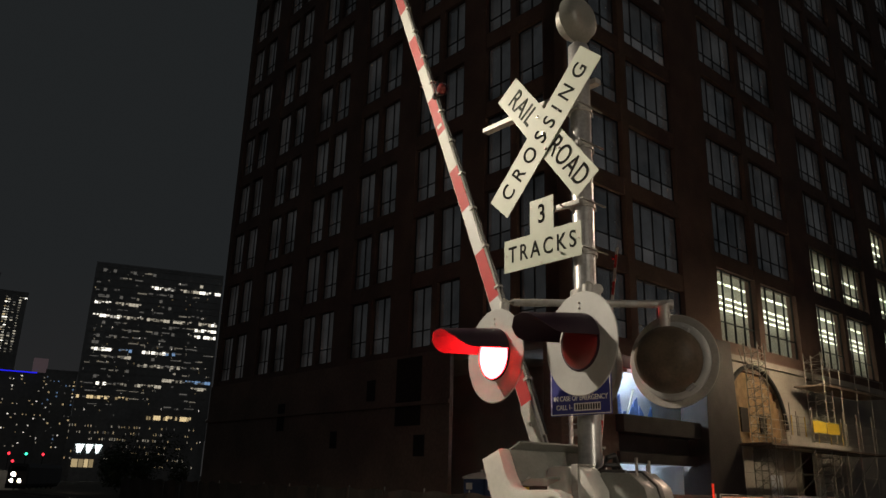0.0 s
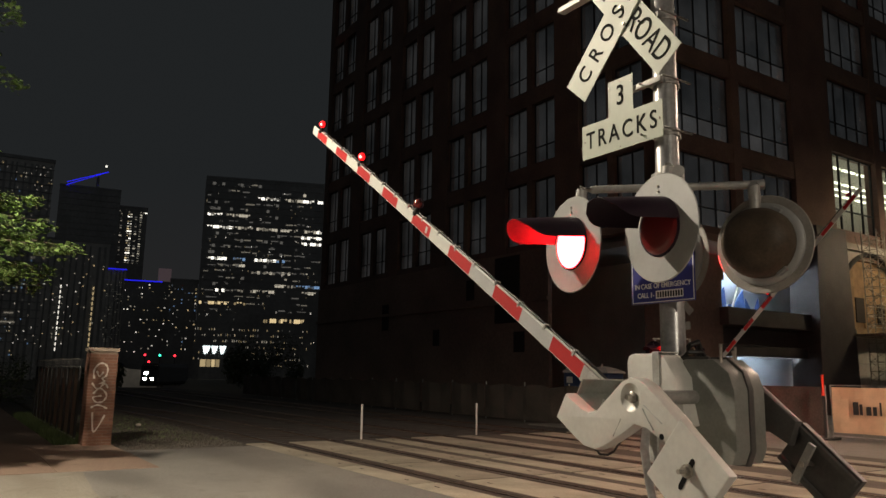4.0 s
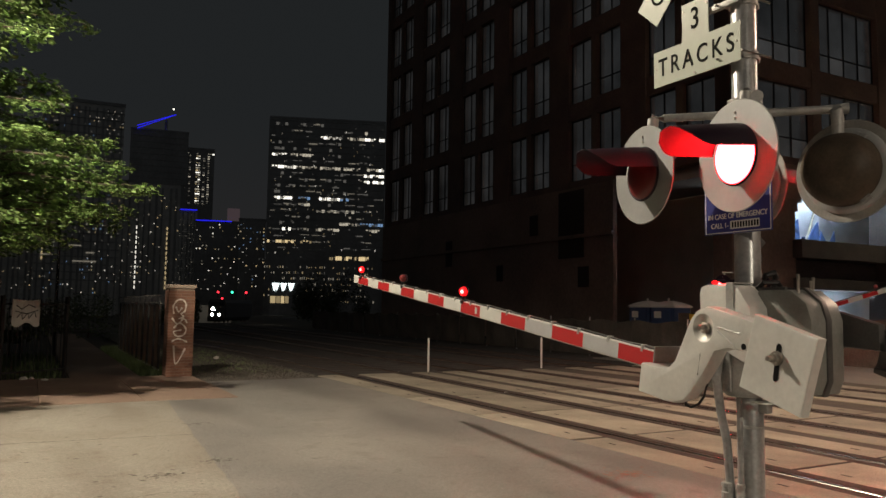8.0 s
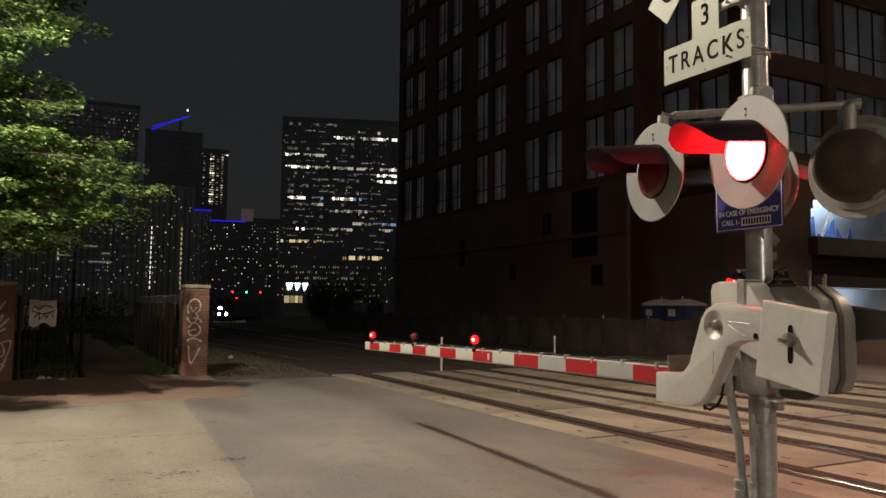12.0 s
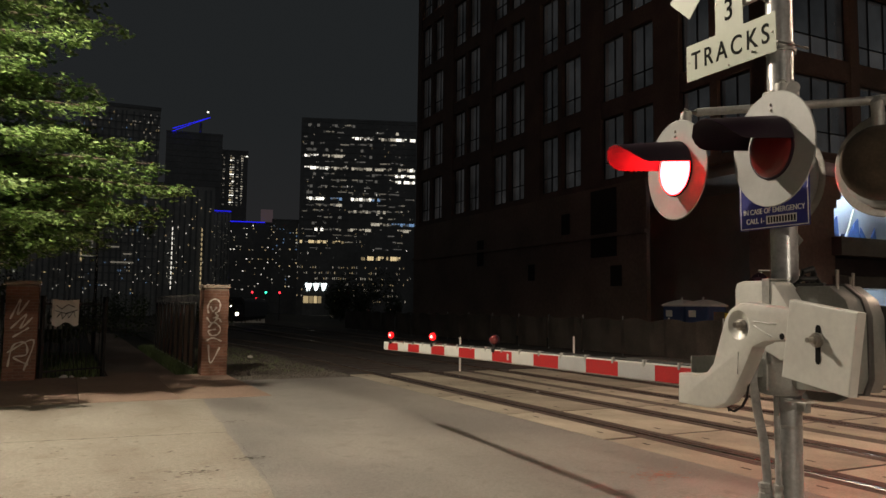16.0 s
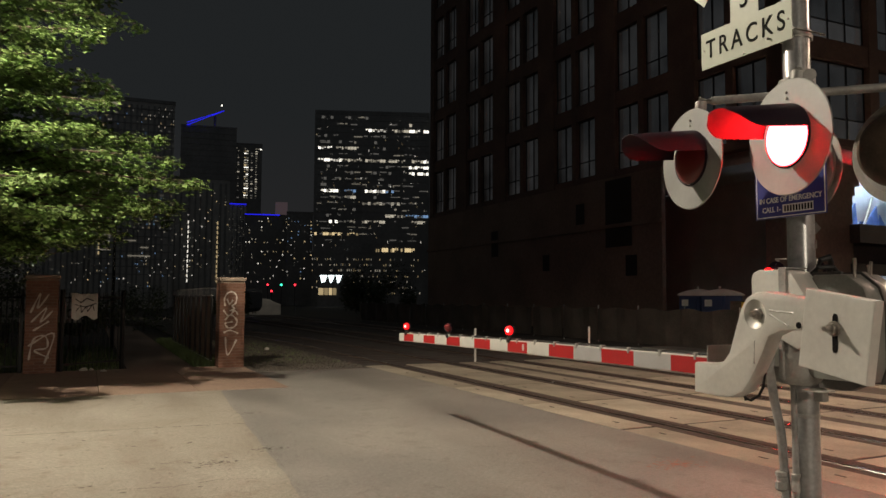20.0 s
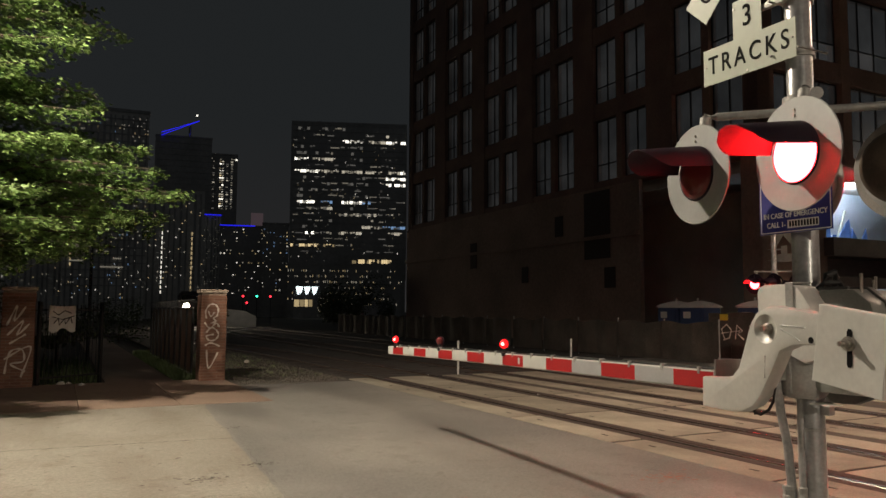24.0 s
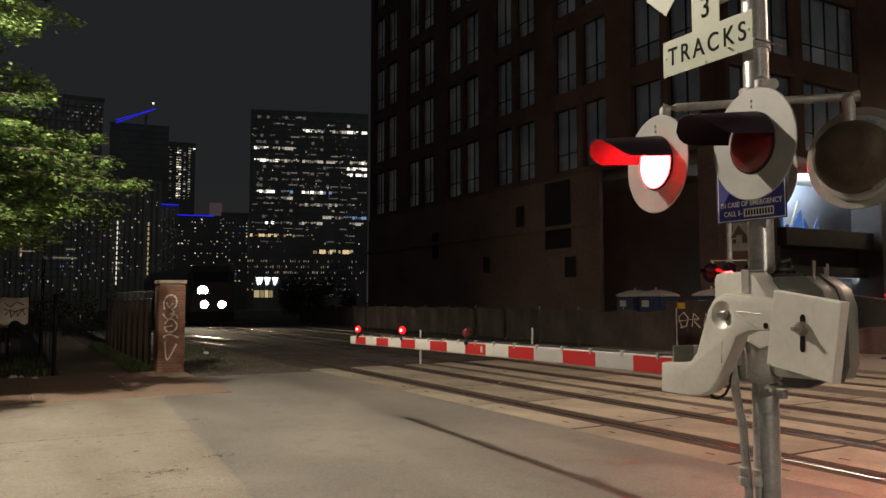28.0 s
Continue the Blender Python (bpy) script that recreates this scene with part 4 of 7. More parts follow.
def gate(m, label):
    g = thing("crossing_gate", m, label, "crossing gate", "crossing gates")
    # housing
    h = bmesh.new()
    prof = [(-0.46, 1.33), (-0.43, 1.255), (-0.13, 1.25), (-0.075, 1.30), (-0.075, 1.69), (-0.15, 1.79), (-0.34, 1.79), (-0.43, 1.72), (-0.46, 1.63)]
    prism(h, prof, -0.10, 0.16, bevel=0.016)
    part("housing", h, M["housing"], g, "dark grey gate machine housing", None, True)
    band = bmesh.new()
    prism(band, [((a + 0.27) * 1.05 - 0.27, (b - 1.5) * 1.045 + 1.5) for a, b in prof], 0.01, 0.05, bevel=0.004)
    part("housing_band", band, M["capdark"], g, "dark flange round the housing", None, True)
    part("cable_loop", T([(-0.06, -0.13, 1.80), (-0.04, -0.15, 1.87), (0.0, -0.17, 1.885), (0.04, -0.15, 1.86), (0.05, -0.13, 1.80)], 0.017, 10), M["rubber"], g, "black cable loop", None, True)
    part("cable_loop", T([(-0.08, -0.11, 1.79), (-0.07, -0.16, 1.83), (-0.02, -0.21, 1.83), (0.03, -0.20, 1.79)], 0.014, 10), M["rubber"], g, "black cable loop", None, True)
    part("link_bar", B(-0.085, -0.065, -0.30, -0.10, 1.785, 1.805, bevel=0.003), M["capdark"], g, "dark link bar")
    part("sight_post", T([(-0.06, -0.36, 1.74), (-0.06, -0.36, 1.87)], 0.010, 8), M["brass"], g)
    col = bmesh.new()
    prism(col, [(0.135, 1.56), (0.14, 1.775), (0.125, 1.81), (0.09, 1.82), (-0.08, 1.82), (-0.12, 1.805), (-0.20, 1.69), (-0.21, 1.56)], -0.235, -0.072, bevel=0.018)
    part("collar", col, M["cast"], g, "pale cast collar round the pole", None, True)
    strap = bmesh.new()
    box(strap, -0.243, -0.2365, -0.100, -0.052, 1.565, 1.826, bevel=0.003)
    box(strap, -0.243, -0.075, -0.100, -0.052, 1.8215, 1.829, bevel=0.003)
    part("strap", strap, M["galvdull"], g, "steel strap over the collar")
    drum = lathe(bmesh.new(), [(1.205, 0.073), (1.21, 0.098), (1.235, 0.117), (1.26, 0.122), (1.44, 0.124), (1.49, 0.117), (1.53, 0.09), (1.53, 0.073)], 36, "z", at=(-0.045, 0.0, 0.0))
    part("clamp_drum", drum, M["galvdull"], g, "grey cast clamp drum round the pole", None, True)
    part("drum_seam", B(-0.178, -0.160, -0.016, 0.016, 1.235, 1.50, bevel=0.005), M["galvdull"], g)
    lower = bmesh.new()
    prism(lower, [(0.10, 1.50), (0.13, 1.60), (-0.20, 1.62), (-0.24, 1.44), (-0.12, 1.40)], -0.20, -0.08, bevel=0.02)
    part("lower_bracket", lower, M["cast"], g, "pale cast lower bracket", None, True)
    part("tab", B(-0.17, -0.07, -0.24, -0.12, 1.190, 1.196, bevel=0.002), M["cast"], g, "pale metal tab")
    part("pole_shoe", B(-0.02, 0.03, -0.125, -0.068, 1.12, 1.19, bevel=0.012), M["galvdull"], g, "small clamp shoe", None, True)
    part("shaft", lathe(bmesh.new(), [(-0.53, 0.0), (-0.53, 0.036), (0.34, 0.036), (0.34, 0.0)], 24, at=(0, -0.21, 1.588)), M["galvdull"], g, "", None, True)
    for z in (1.84, 1.86):
        part("terminal", T([(0.1 + z - 1.84, -0.32, 1.76), (0.1 + z - 1.84, -0.32, z)], 0.008, 8), M["brass"], g)
    # conduits
    part("conduit", T([(-0.26, -0.02, 1.45), (-0.23, 0.03, 1.30), (-0.17, 0.055, 1.12), (-0.13, 0.05, 0.95), (-0.11, 0.04, 0.6), (-0.105, 0.035, 0.02)], 0.024, 12), M["galv"], g, "flexible grey conduit", None, True)
    part("conduit", T([(-0.12, -0.02, 1.30), (-0.11, -0.02, 1.1), (-0.105, -0.02, 0.8), (-0.105, -0.02, 0.02)], 0.015, 12), M["galv"], g, "flexible grey conduit", None, True)
    for x, y, r in ((-0.131, 0.05, 0.034), (-0.108, -0.02, 0.024)):
        part("conduit_coupling", lathe(bmesh.new(), [(0.64, r * 0.8), (0.645, r), (0.685, r), (0.69, r * 0.85), (0.71, r * 0.85), (0.715, r), (0.735, r), (0.74, r * 0.8)], 8, "z", at=(x, y, 0.0)), M["galvdull"], g, "hexagonal conduit coupling", None, True)
    # moving arm
    a = thing("gate_arm", pose(*PIVOT, 0, 0, -SPLAY), "", "")
    for key in list(a.keys()):
        del a[key]
    a.parent = g
    part("arm_bracket", bracket_mesh(-0.035, 0.060), M["cast"], a, "pale cast arm bracket", None, True)
    part("arm_bracket", bracket_mesh(0.78, 0.84), M["capdark"], a, "dark far arm bracket", None, True)
    for p, q in (((-0.10, 0.02), (-0.24, 0.010)), ((-0.10, 0.0), (-0.21, -0.05))):
        part("rib", T([(-0.036, *p), (-0.036, *q)], 0.0035, 6), M["alu"], a, "fine cast rib")
    part("score_line", T([(-0.0345, 0.005, -0.13), (-0.0345, 0.012, -0.24)], 0.002, 5), M["ink"], a)
    nut = bmesh.new()
    lathe(nut, [(-0.060, 0.0), (-0.060, 0.014), (-0.050, 0.018), (-0.035, 0.018), (-0.03, 0.03), (-0.008, 0.03), (-0.008, 0.0)], 6)
    part("pivot_bolt", nut, M["brass"], a, "", None, True)
    cross = bmesh.new()
    box(cross, 0.061, 0.775, 0.25, 0.47, -0.285, -0.272, bevel=0.003)
    box(cross, 0.061, 0.775, 0.25, 0.262, -0.272, -0.18, bevel=0.003)
    box(cross, 0.061, 0.775, 0.458, 0.47, -0.272, -0.18, bevel=0.003)
    part("arm_channel", cross, M["housing"], a, "steel channel between the brackets")
    # counterweights
    cw = bmesh.new()
    ang = radians(9)
    c, s = math.cos(ang), math.sin(ang)
    poly = [(-0.509 + p * c - q * s, -0.077 + p * s + q * c) for p, q in ((-0.174, -0.174), (0.174, -0.174), (0.174, 0.174), (-0.174, 0.174))]
    prism(cw, poly, -0.085, -0.034, bevel=0.006)
    part("counterweight", cw, M["cast"], a, "pale square counterweight plate")
    slot = bmesh.new()
    prism(slot, [(-0.529, 0.0), (-0.523, 0.012), (-0.511, 0.014), (-0.503, 0.002), (-0.498, -0.140), (-0.504, -0.152), (-0.515, -0.153), (-0.523, -0.142)], -0.088, -0.0855)
    part("hole", lathe(bmesh.new(), [(-0.0365, 0.0), (-0.0365, 0.015), (-0.0345, 0.015)], 16, at=(0, -0.27, -0.045)), M["ink"], a)
    part("slot", slot, M["ink"], a)
    knob = bmesh.new()
    lathe(knob, [(-0.15, 0), (-0.15, 0.011), (-0.118, 0.011), (-0.118, 0.022), (-0.10, 0.022), (-0.10, 0.032), (-0.09, 0.032), (-0.09, 0.0)], 12, at=(0, -0.515, -0.05))
    part("counterweight_bolt", knob, M["brass"], a, "", None, True)
    cw2 = bmesh.new()
    poly2 = [(-0.50 + p * c - q * s, -0.092 + p * s + q * c) for p, q in ((-0.21, -0.125), (0.19, -0.125), (0.19, 0.125), (-0.21, 0.125))]
    prism(cw2, poly2, 0.845, 0.885, bevel=0.006)
    part("counterweight", cw2, M["capdark"], a, "dark counterweight plate")
    for q in (-0.10, 0.10):
        part("plate_rib", prism(bmesh.new(), [(-0.50 + p * c - r * s, -0.092 + p * s + r * c) for p, r in ((-0.20, q - 0.014), (0.18, q - 0.014), (0.18, q + 0.014), (-0.20, q + 0.014))], 0.82, 0.846, bevel=0.004), M["capdark"], a)
    part("counterweight_bolt", T([(0.76, -0.47, -0.09), (0.86, -0.47, -0.09)], 0.016, 10), M["brass"], a, "", None, True)
    part("bolt_handle", B(0.765, 0.785, -0.49, -0.45, -0.20, 0.03, bevel=0.004), M["galvdull"], a)
    # striped arm, slightly drooping
    ad = bmesh.new()
    box(ad, ARM_X - 0.03, ARM_X - 0.014, 0.30, 0.80, -0.385, -0.28, bevel=0.003)
    box(ad, ARM_X + 0.014, ARM_X + 0.03, 0.26, 0.70, -0.375, -0.29, bevel=0.003)
    for r in (0.36, 0.50, 0.66):
        tube(ad, [(ARM_X - 0.05, r, -0.33), (ARM_X + 0.05, r, -0.33)], 0.012, 8)
    part("arm_adapter", ad, M["galvdull"], a, "bolted arm adapter plates")
    part("loose_cable", T([(0.05, 0.03, -0.29), (0.05, 0.045, -0.36), (0.05, 0.075, -0.405), (0.04, 0.12, -0.435), (0.04, 0.15, -0.43), (0.04, 0.165, -0.405), (0.04, 0.155, -0.44)], 0.007, 6), M["rubber"], a, "dangling black cable end", None, True)
    W, N, R0, TIP = 0.41375, 17, 0.361, 7.20

    def drop(r):
        return -0.325 - 0.0125 * r - 0.0011 * r * r
    for i in range(N):
        r0, r1 = max(0.574, R0 + W * i), min(TIP, R0 + W * (i + 1))
        bm = bmesh.new()
        ht0, ht1 = 0.052 - 0.0008 * r0, 0.052 - 0.0008 * r1
        z0, z1 = drop(r0), drop(r1)
        prism(bm, [(r0, z0 - ht0), (r1, z1 - ht1), (r1, z1 + ht1), (r0, z0 + ht0)], ARM_X - 0.012, ARM_X + 0.012)
        # light put into the colour: near white stripes greyer, far ones brighter
        mat = M["armred"] if i % 2 else (M["armwhite"] if i >= 6 else M["armgrey"])
        st = part("arm_stripe", bm, mat, a, "red stripe" if i % 2 else "white stripe")
        if i == 7:
            rr = r0 + 0.06
            part("maker_label", B(ARM_X - 0.0145, ARM_X - 0.0125, rr, rr + 0.035, drop(rr) - 0.028, drop(rr) + 0.03), M["armwhite"], st, "small pale label")
    rim = bmesh.new()
    rs = [0.574 + (TIP - 0.574) * i / 24 for i in range(25)]
    for sg in (-1, 1):
        tube(rim, [(ARM_X, r, drop(r) + sg * (0.055 - 0.0008 * r)) for r in rs], 0.008, 8)
    part("arm_edge", rim, M["armwhite"], a, "white arm edging", None, True)
    part("arm_cable", T([(ARM_X + 0.012, r, drop(r) + 0.068 + 0.006 * math.sin(9 * r)) for r in rs[:-1]], 0.009, 8), M["rubber"], a, "black lamp cable", None, True)
    clip = link_mesh("cable_clip", B(ARM_X - 0.016, ARM_X + 0.03, -0.010, 0.010, -0.010, 0.034, bevel=0.003), M["galvdull"])
    for i in range(17):
        r = 0.95 + 0.36 * i
        part("cable_clip", clip, None, a, "", pose(0, r, drop(r) + 0.045))
    lenses = []
    for r in (3.65, 5.30, 6.89):
        z = drop(r) + 0.16
        lamp = part("arm_lamp", lathe(bmesh.new(), [(-0.085, 0.0), (-0.08, 0.03), (-0.05, 0.035), (-0.04, 0.022), (0.0, 0.022)], 14, "z", at=(ARM_X, r, z - 0.045)), M["rubber"], a, "small black arm lamp", None, True)
        ring = bmesh.new()
        lathe(ring, [(-0.014, 0.046), (-0.014, 0.053), (0.014, 0.053), (0.014, 0.046), (-0.014, 0.046)], 24, caps=False)
        part("lamp_ring", ring, M["black"], a, "", pose(ARM_X, r, z - 0.01, 0, 0, 36), True)
        ln = bmesh.new()
        for side in (-1, 1):
            lathe(ln, [(side * 0.002, 0.045), (side * 0.022, 0.041), (side * 0.037, 0.027), (side * 0.040, 0.017)], 20, mi=0 if side < 0 else 1, caps=False)
            lathe(ln, [(side * 0.040, 0.017), (side * 0.042, 0.008), (side * 0.043, 0.0)], 20, mi=2 if side < 0 else 1, caps=False)
        lo = part("arm_lens", ln, [M["armlit"], M["armdark"], M["armcore"]], a, "red arm lamp lens", pose(ARM_X, r, z - 0.01, 0, 0, 36), True)
        lenses.append(lo)
    return g, a, lenses


signal_near, lens_near = signal(put(3.525, 2.88), "steel crossing signal with crossbuck and red flashing lamps", True)
gate_near, arm_near, armlens_near = gate(put(3.525, 2.88), "crossing gate lowering a red and white striped arm")
signal_far, lens_far = signal(put(18.0, 14.9, 0, 0, 0, 180), "steel crossing signal on the other side of the tracks", False)
gate_far, arm_far, armlens_far = gate(put(18.1, 14.3, 0, 0, 0, 180), "striped crossing gate on the other side of the tracks")
part("stand", lathe(bmesh.new(), [(0.0, 0.16), (0.03, 0.16), (0.04, 0.0704), (1.5, 0.0704), (1.5, 0.0)], 24, "z"), M["galv"], gate_far, "steel stand", None, True)

# ---- large brick building behind the tracks ----
BX, BY = 26.0, 22.0
FLOOR, SILL, HEAD_H, FLOORS = 4.37, 8.75, 3.45, 11
TOP = SILL + FLOOR * FLOORS
building = thing("brick_building", put(BX, BY), "tall dark brick building under construction", "building")


def grid_frame(ys, zs, d):
    """One welded lattice of bars: every second strip of ys and of zs is solid."""
    bm = bmesh.new()
    v = {(i, j, k): bm.verts.new((d if k else -d, y, z)) for i, y in enumerate(ys) for j, z in enumerate(zs) for k in (0, 1)}

    def full(i, j):
        return 0 <= i < len(ys) - 1 and 0 <= j < len(zs) - 1 and (i % 2 == 0 or j % 2 == 0)
    for i in range(len(ys) - 1):
        for j in range(len(zs) - 1):
            if not full(i, j):
                continue
            bm.faces.new((v[i, j, 0], v[i, j + 1, 0], v[i + 1, j + 1, 0], v[i + 1, j, 0]))
            bm.faces.new((v[i, j, 1], v[i + 1, j, 1], v[i + 1, j + 1, 1], v[i, j + 1, 1]))
            for di, dj, a, b in ((-1, 0, (i, j), (i, j + 1)), (1, 0, (i + 1, j + 1), (i + 1, j)), (0, -1, (i + 1, j), (i, j)), (0, 1, (i, j + 1), (i + 1, j + 1))):
                if not full(i + di, j + dj):
                    bm.faces.new((v[(*a, 0)], v[(*a, 1)], v[(*b, 1)], v[(*b, 0)]))
    return bm


def window_unit(w, h, bars, name="window"):
    """Steel frame with upright bars and a transom; glass set back."""
    lights, t = [], 0.07
    zs = [0, t, h * 0.27, h * 0.27 + t * 0.8, h - t, h]
    ys = [0.0]
    for k in range(bars + 1):
        y0 = k * (w - t) / bars
        ys += [y0 + t] if k == 0 else [y0, y0 + t]
    fr = grid_frame(ys, zs, 0.055)
    step = (w - t) / bars
    for i in range(bars):
        for z0, z1 in ((t, h * 0.27), (h * 0.27 + t * 0.8, h - t)):
            y0 = i * step + t
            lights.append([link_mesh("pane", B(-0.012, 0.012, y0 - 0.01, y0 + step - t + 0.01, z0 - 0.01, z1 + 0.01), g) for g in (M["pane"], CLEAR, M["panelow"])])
    return link_mesh("window_frame", fr, M["steel"]), lights


def wall_with_bays(along, bays, length, label, split=True):
    """Piers and spandrels with deep openings. along: 'y' or 'x' of the building's plan, from its corner."""
    bm = bmesh.new()
    d = 0.7

    def slab(a0, a1, z0, z1, p=0.0):
        if along == "y":
            box(bm, -p, d, a0, a1, z0, z1)
        else:
            box(bm, a0, a1, -p, d, z0, z1)
    edge = 0.0
    for a0, a1 in bays:
        slab(edge, a0, SILL - 0.35, TOP, 0.0)
        low = SILL - 0.35
        for z, h in levels(along, a0):
            slab(a0, a1, low, z, -0.06)
            low = z + h
            if split:
                mid = (a0 + a1) / 2
                slab(mid - 0.22, mid + 0.22, z, z + h, -0.04)
        slab(a0, a1, low, TOP, -0.06)
        edge = a1
    slab(edge, length, SILL - 0.35, TOP, 0.0)
    return part("wall", bm, M["facade"], building, label)


def levels(along, a0):
    """Sill and height of each storey's windows; a tall first storey along the far end of the street side."""
    if along == "x" and a0 > 12:
        return [(10.0, 4.45)] + [(15.4 + FLOOR * f, HEAD_H) for f in range(9)]
    return [(SILL + FLOOR * f, HEAD_H) for f in range(FLOORS)]


L_BAYS = [(0.8 + 6.05 * i, 5.05 + 6.05 * i) for i in range(6)]
R_BAYS = [(1.0, 5.6), (6.2, 10.8), (14.5, 19.2), (19.9, 24.9), (28.0, 32.6), (33.2, 38.0), (40.5, 44.5), (45.0, 49.0), (52.0, 56.6), (57.2, 61.8), (64.0, 68.6), (69.2, 73.8)]
wall_with_bays("y", L_BAYS, 36.0, "dark brick wall with tall steel windows")
wall_with_bays("x", R_BAYS, 75.0, "dark brick wall with tall steel windows", False)
M["roomlit"] = glow("lit_room", (0.95, 1.0, 0.74), 2.8)
CLEAR = bpy.data.materials.new("clear_window_glass")
CLEAR.use_nodes = True
cn, cl = CLEAR.node_tree.nodes, CLEAR.node_tree.links
c_mix, c_tr, c_gl = cn.new("ShaderNodeMixShader"), cn.new("ShaderNodeBsdfTransparent"), cn.new("ShaderNodeBsdfGlossy")
c_gl.inputs["Roughness"].default_value = 0.05
c_mix.inputs[0].default_value = 0.12
cl.new(c_tr.outputs[0], c_mix.inputs[1])
cl.new(c_gl.outputs[0], c_mix.inputs[2])
cl.new(c_mix.outputs[0], cn["Material Output"].inputs["Surface"])
frame_me, pane_me = window_unit(1.90, HEAD_H, 2)
unit_r = {}
for f in range(FLOORS):
    z = SILL + FLOOR * f
    for a0, a1 in L_BAYS:
        mid = (a0 + a1) / 2
        for y in (a0, mid + 0.22):
            w = part("window", frame_me, None, building, "", pose(0.32, y, z))
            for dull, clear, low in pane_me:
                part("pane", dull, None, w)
for k, (a0, a1) in enumerate(R_BAYS):
    for f, (z, h) in enumerate(levels("x", a0)):
        key = (round(a1 - a0, 2), h)
        if key not in unit_r:
            unit_r[key] = window_unit(a1 - a0, h, 4)
        w = part("window", unit_r[key][0], None, building)
        w.matrix_basis = Matrix(((0, 1, 0, a0), (-1, 0, 0, 0.36), (0, 0, 1, z), (0, 0, 0, 1)))
        lit = 2 <= k <= 9 and f == 0 or 4 <= k <= 9 and f == 1 or k in (6, 7) and f == 2
        for i, (dull, clear, low) in enumerate(unit_r[key][1]):
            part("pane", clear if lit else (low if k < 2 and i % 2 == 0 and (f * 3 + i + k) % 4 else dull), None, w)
# floors and core close the inside
core = bmesh.new()
box(core, 5.0, 74.0, 5.0, 35.5, 0.0, TOP)
part("core", core, M["cream"], building, "plain inner walls")
# glowing panels on invented stands, added for the cold bright patches in the windows
M["coldglow"] = glow("cold_glow", (0.75, 0.93, 1.0), 2.5)
for x, y, z in ((15.6, 3.0, 0.9), (16.9, 3.0, 1.0), (22.0, 4.0, 1.5), (33.0, 3.4, 1.1)):
    part("work_light", B(x, x + 1.0, y, y + 0.1, SILL + z, SILL + z + 0.35), M["coldglow"], building, "cold glowing panel for a bright patch in the window")
    part("light_stand", T([(x + 0.5, y + 0.15, SILL - 0.6), (x + 0.5, y + 0.15, SILL + z + 0.2)], 0.03, 6), M["iron"], building)
for f in range(FLOORS + 1):
    z = SILL + FLOOR * f
    part("floor_slab", B(0.72, 12.5, 0.72, 35.5, z - 0.9, z - 0.6), M["cream"], building)
for z in [9.4] + [15.4 + FLOOR * f for f in range(9)]:
    part("floor_slab", B(12.504, 74.0, 0.72, 35.5, z - 0.9, z - 0.6), M["cream"], building)
# base: solid wall along the tracks, open corner
bs = bmesh.new()
box(bs, -0.12, 0.12, 7.3, 36.0, -0.1, 8.36)
box(bs, 0.702, 4.9, 13.0, 13.6, -0.1, 8.36)
box(bs, -0.02, 0.68, 0.0, 1.0, -0.1, 8.36)
part("base_wall", bs, M["base"], building, "plain brown base wall")
# lit ceilings behind the clear windows
for f, x0, x1, z in ((0, 14.2, 61.0, 14.46), (1, 28.0, 61.0, 18.83), (2, 40.5, 49.0, 23.2)):
    x, i = x0, 0
    while x < x1:
        for y in (1.0, 1.9, 2.8, 3.7, 4.6):
            if (i * 5 + int(y * 3) + f * 2) % 5 != 0:
                part("ceiling_lamp", B(x, x + 1.3, y, y + 0.16, z - 0.50, z - 0.42), M["roomlit"], building, "lit ceiling lamp")
        x += 1.65
        i += 1
for y, z, w, h in ((9.6, 4.5, 2.2, 3.7), (9.2, 2.9, 0.9, 1.1), (13.8, 6.0, 0.8, 1.2), (17.5, 3.4, 0.7, 1.0), (24.0, 4.6, 0.9, 1.8)):
    part("vent_opening", B(-0.15, -0.123, y, y + w, z, z + h), M["groove"], building, "dark louvred opening")
part("base_ledge", B(-0.25, -0.122, 7.3, 36.0, 5.55, 5.75), M["base"], building)

# street side: column, lit opening, arch with plywood, scaffold
st = bmesh.new()
box(st, 0.0, 4.1, -0.02, 0.68, -0.1, 8.4)
box(st, 4.1, 10.5, 0.0, 0.68, 8.1, 8.4)
box(st, 14.0, 75.0, -0.02, 0.68, 9.0, 9.35)
for i in range(17):
    a0, a1 = math.pi * i / 16, math.pi * (i + 1) / 16
    if i == 16:
        break
    x0, x1 = 7.3 - 3.2 * math.cos(a0), 7.3 - 3.2 * math.cos(a1)
    zz = 5.6 + 2.3 * math.sin((a0 + a1) / 2) if i < 8 else 7.9
    box(st, x0, x1, 0.0, 0.68, zz, 8.1)
part("street_wall", st, M["base"], building, "dark brown street wall with an arched opening")
part("belt_course", B(12.5, 40.0, -0.25, -0.022, 8.85, 9.2), M["cream"], building, "pale stone belt course")
part("corner_column", prism(bmesh.new(), [(10.5, -0.1), (14.2, -0.1), (13.7, 9.6), (10.9, 9.6)], -0.9, 0.7, plane="xz", bevel=0.05), M["column"], building, "heavy dark column")
for z0, z1, y in ((4.15, 4.95, -0.5), (3.3, 4.1, 0.3), (2.75, 3.25, -0.2)):
    part("ledge", B(3.9, 10.6, y, 1.2, z0, z1), M["column"], building, "dark horizontal ledge")
part("lower_wall", B(4.0, 15.5, 2.4, 2.6, -0.1, 2.8), M["sheet"], building, "pale lit wall at street level")
part("opening_back", B(3.6, 16.0, 3.4, 3.6, 4.9, 8.2), M["sheet"], building, "white sheeting inside the opening")
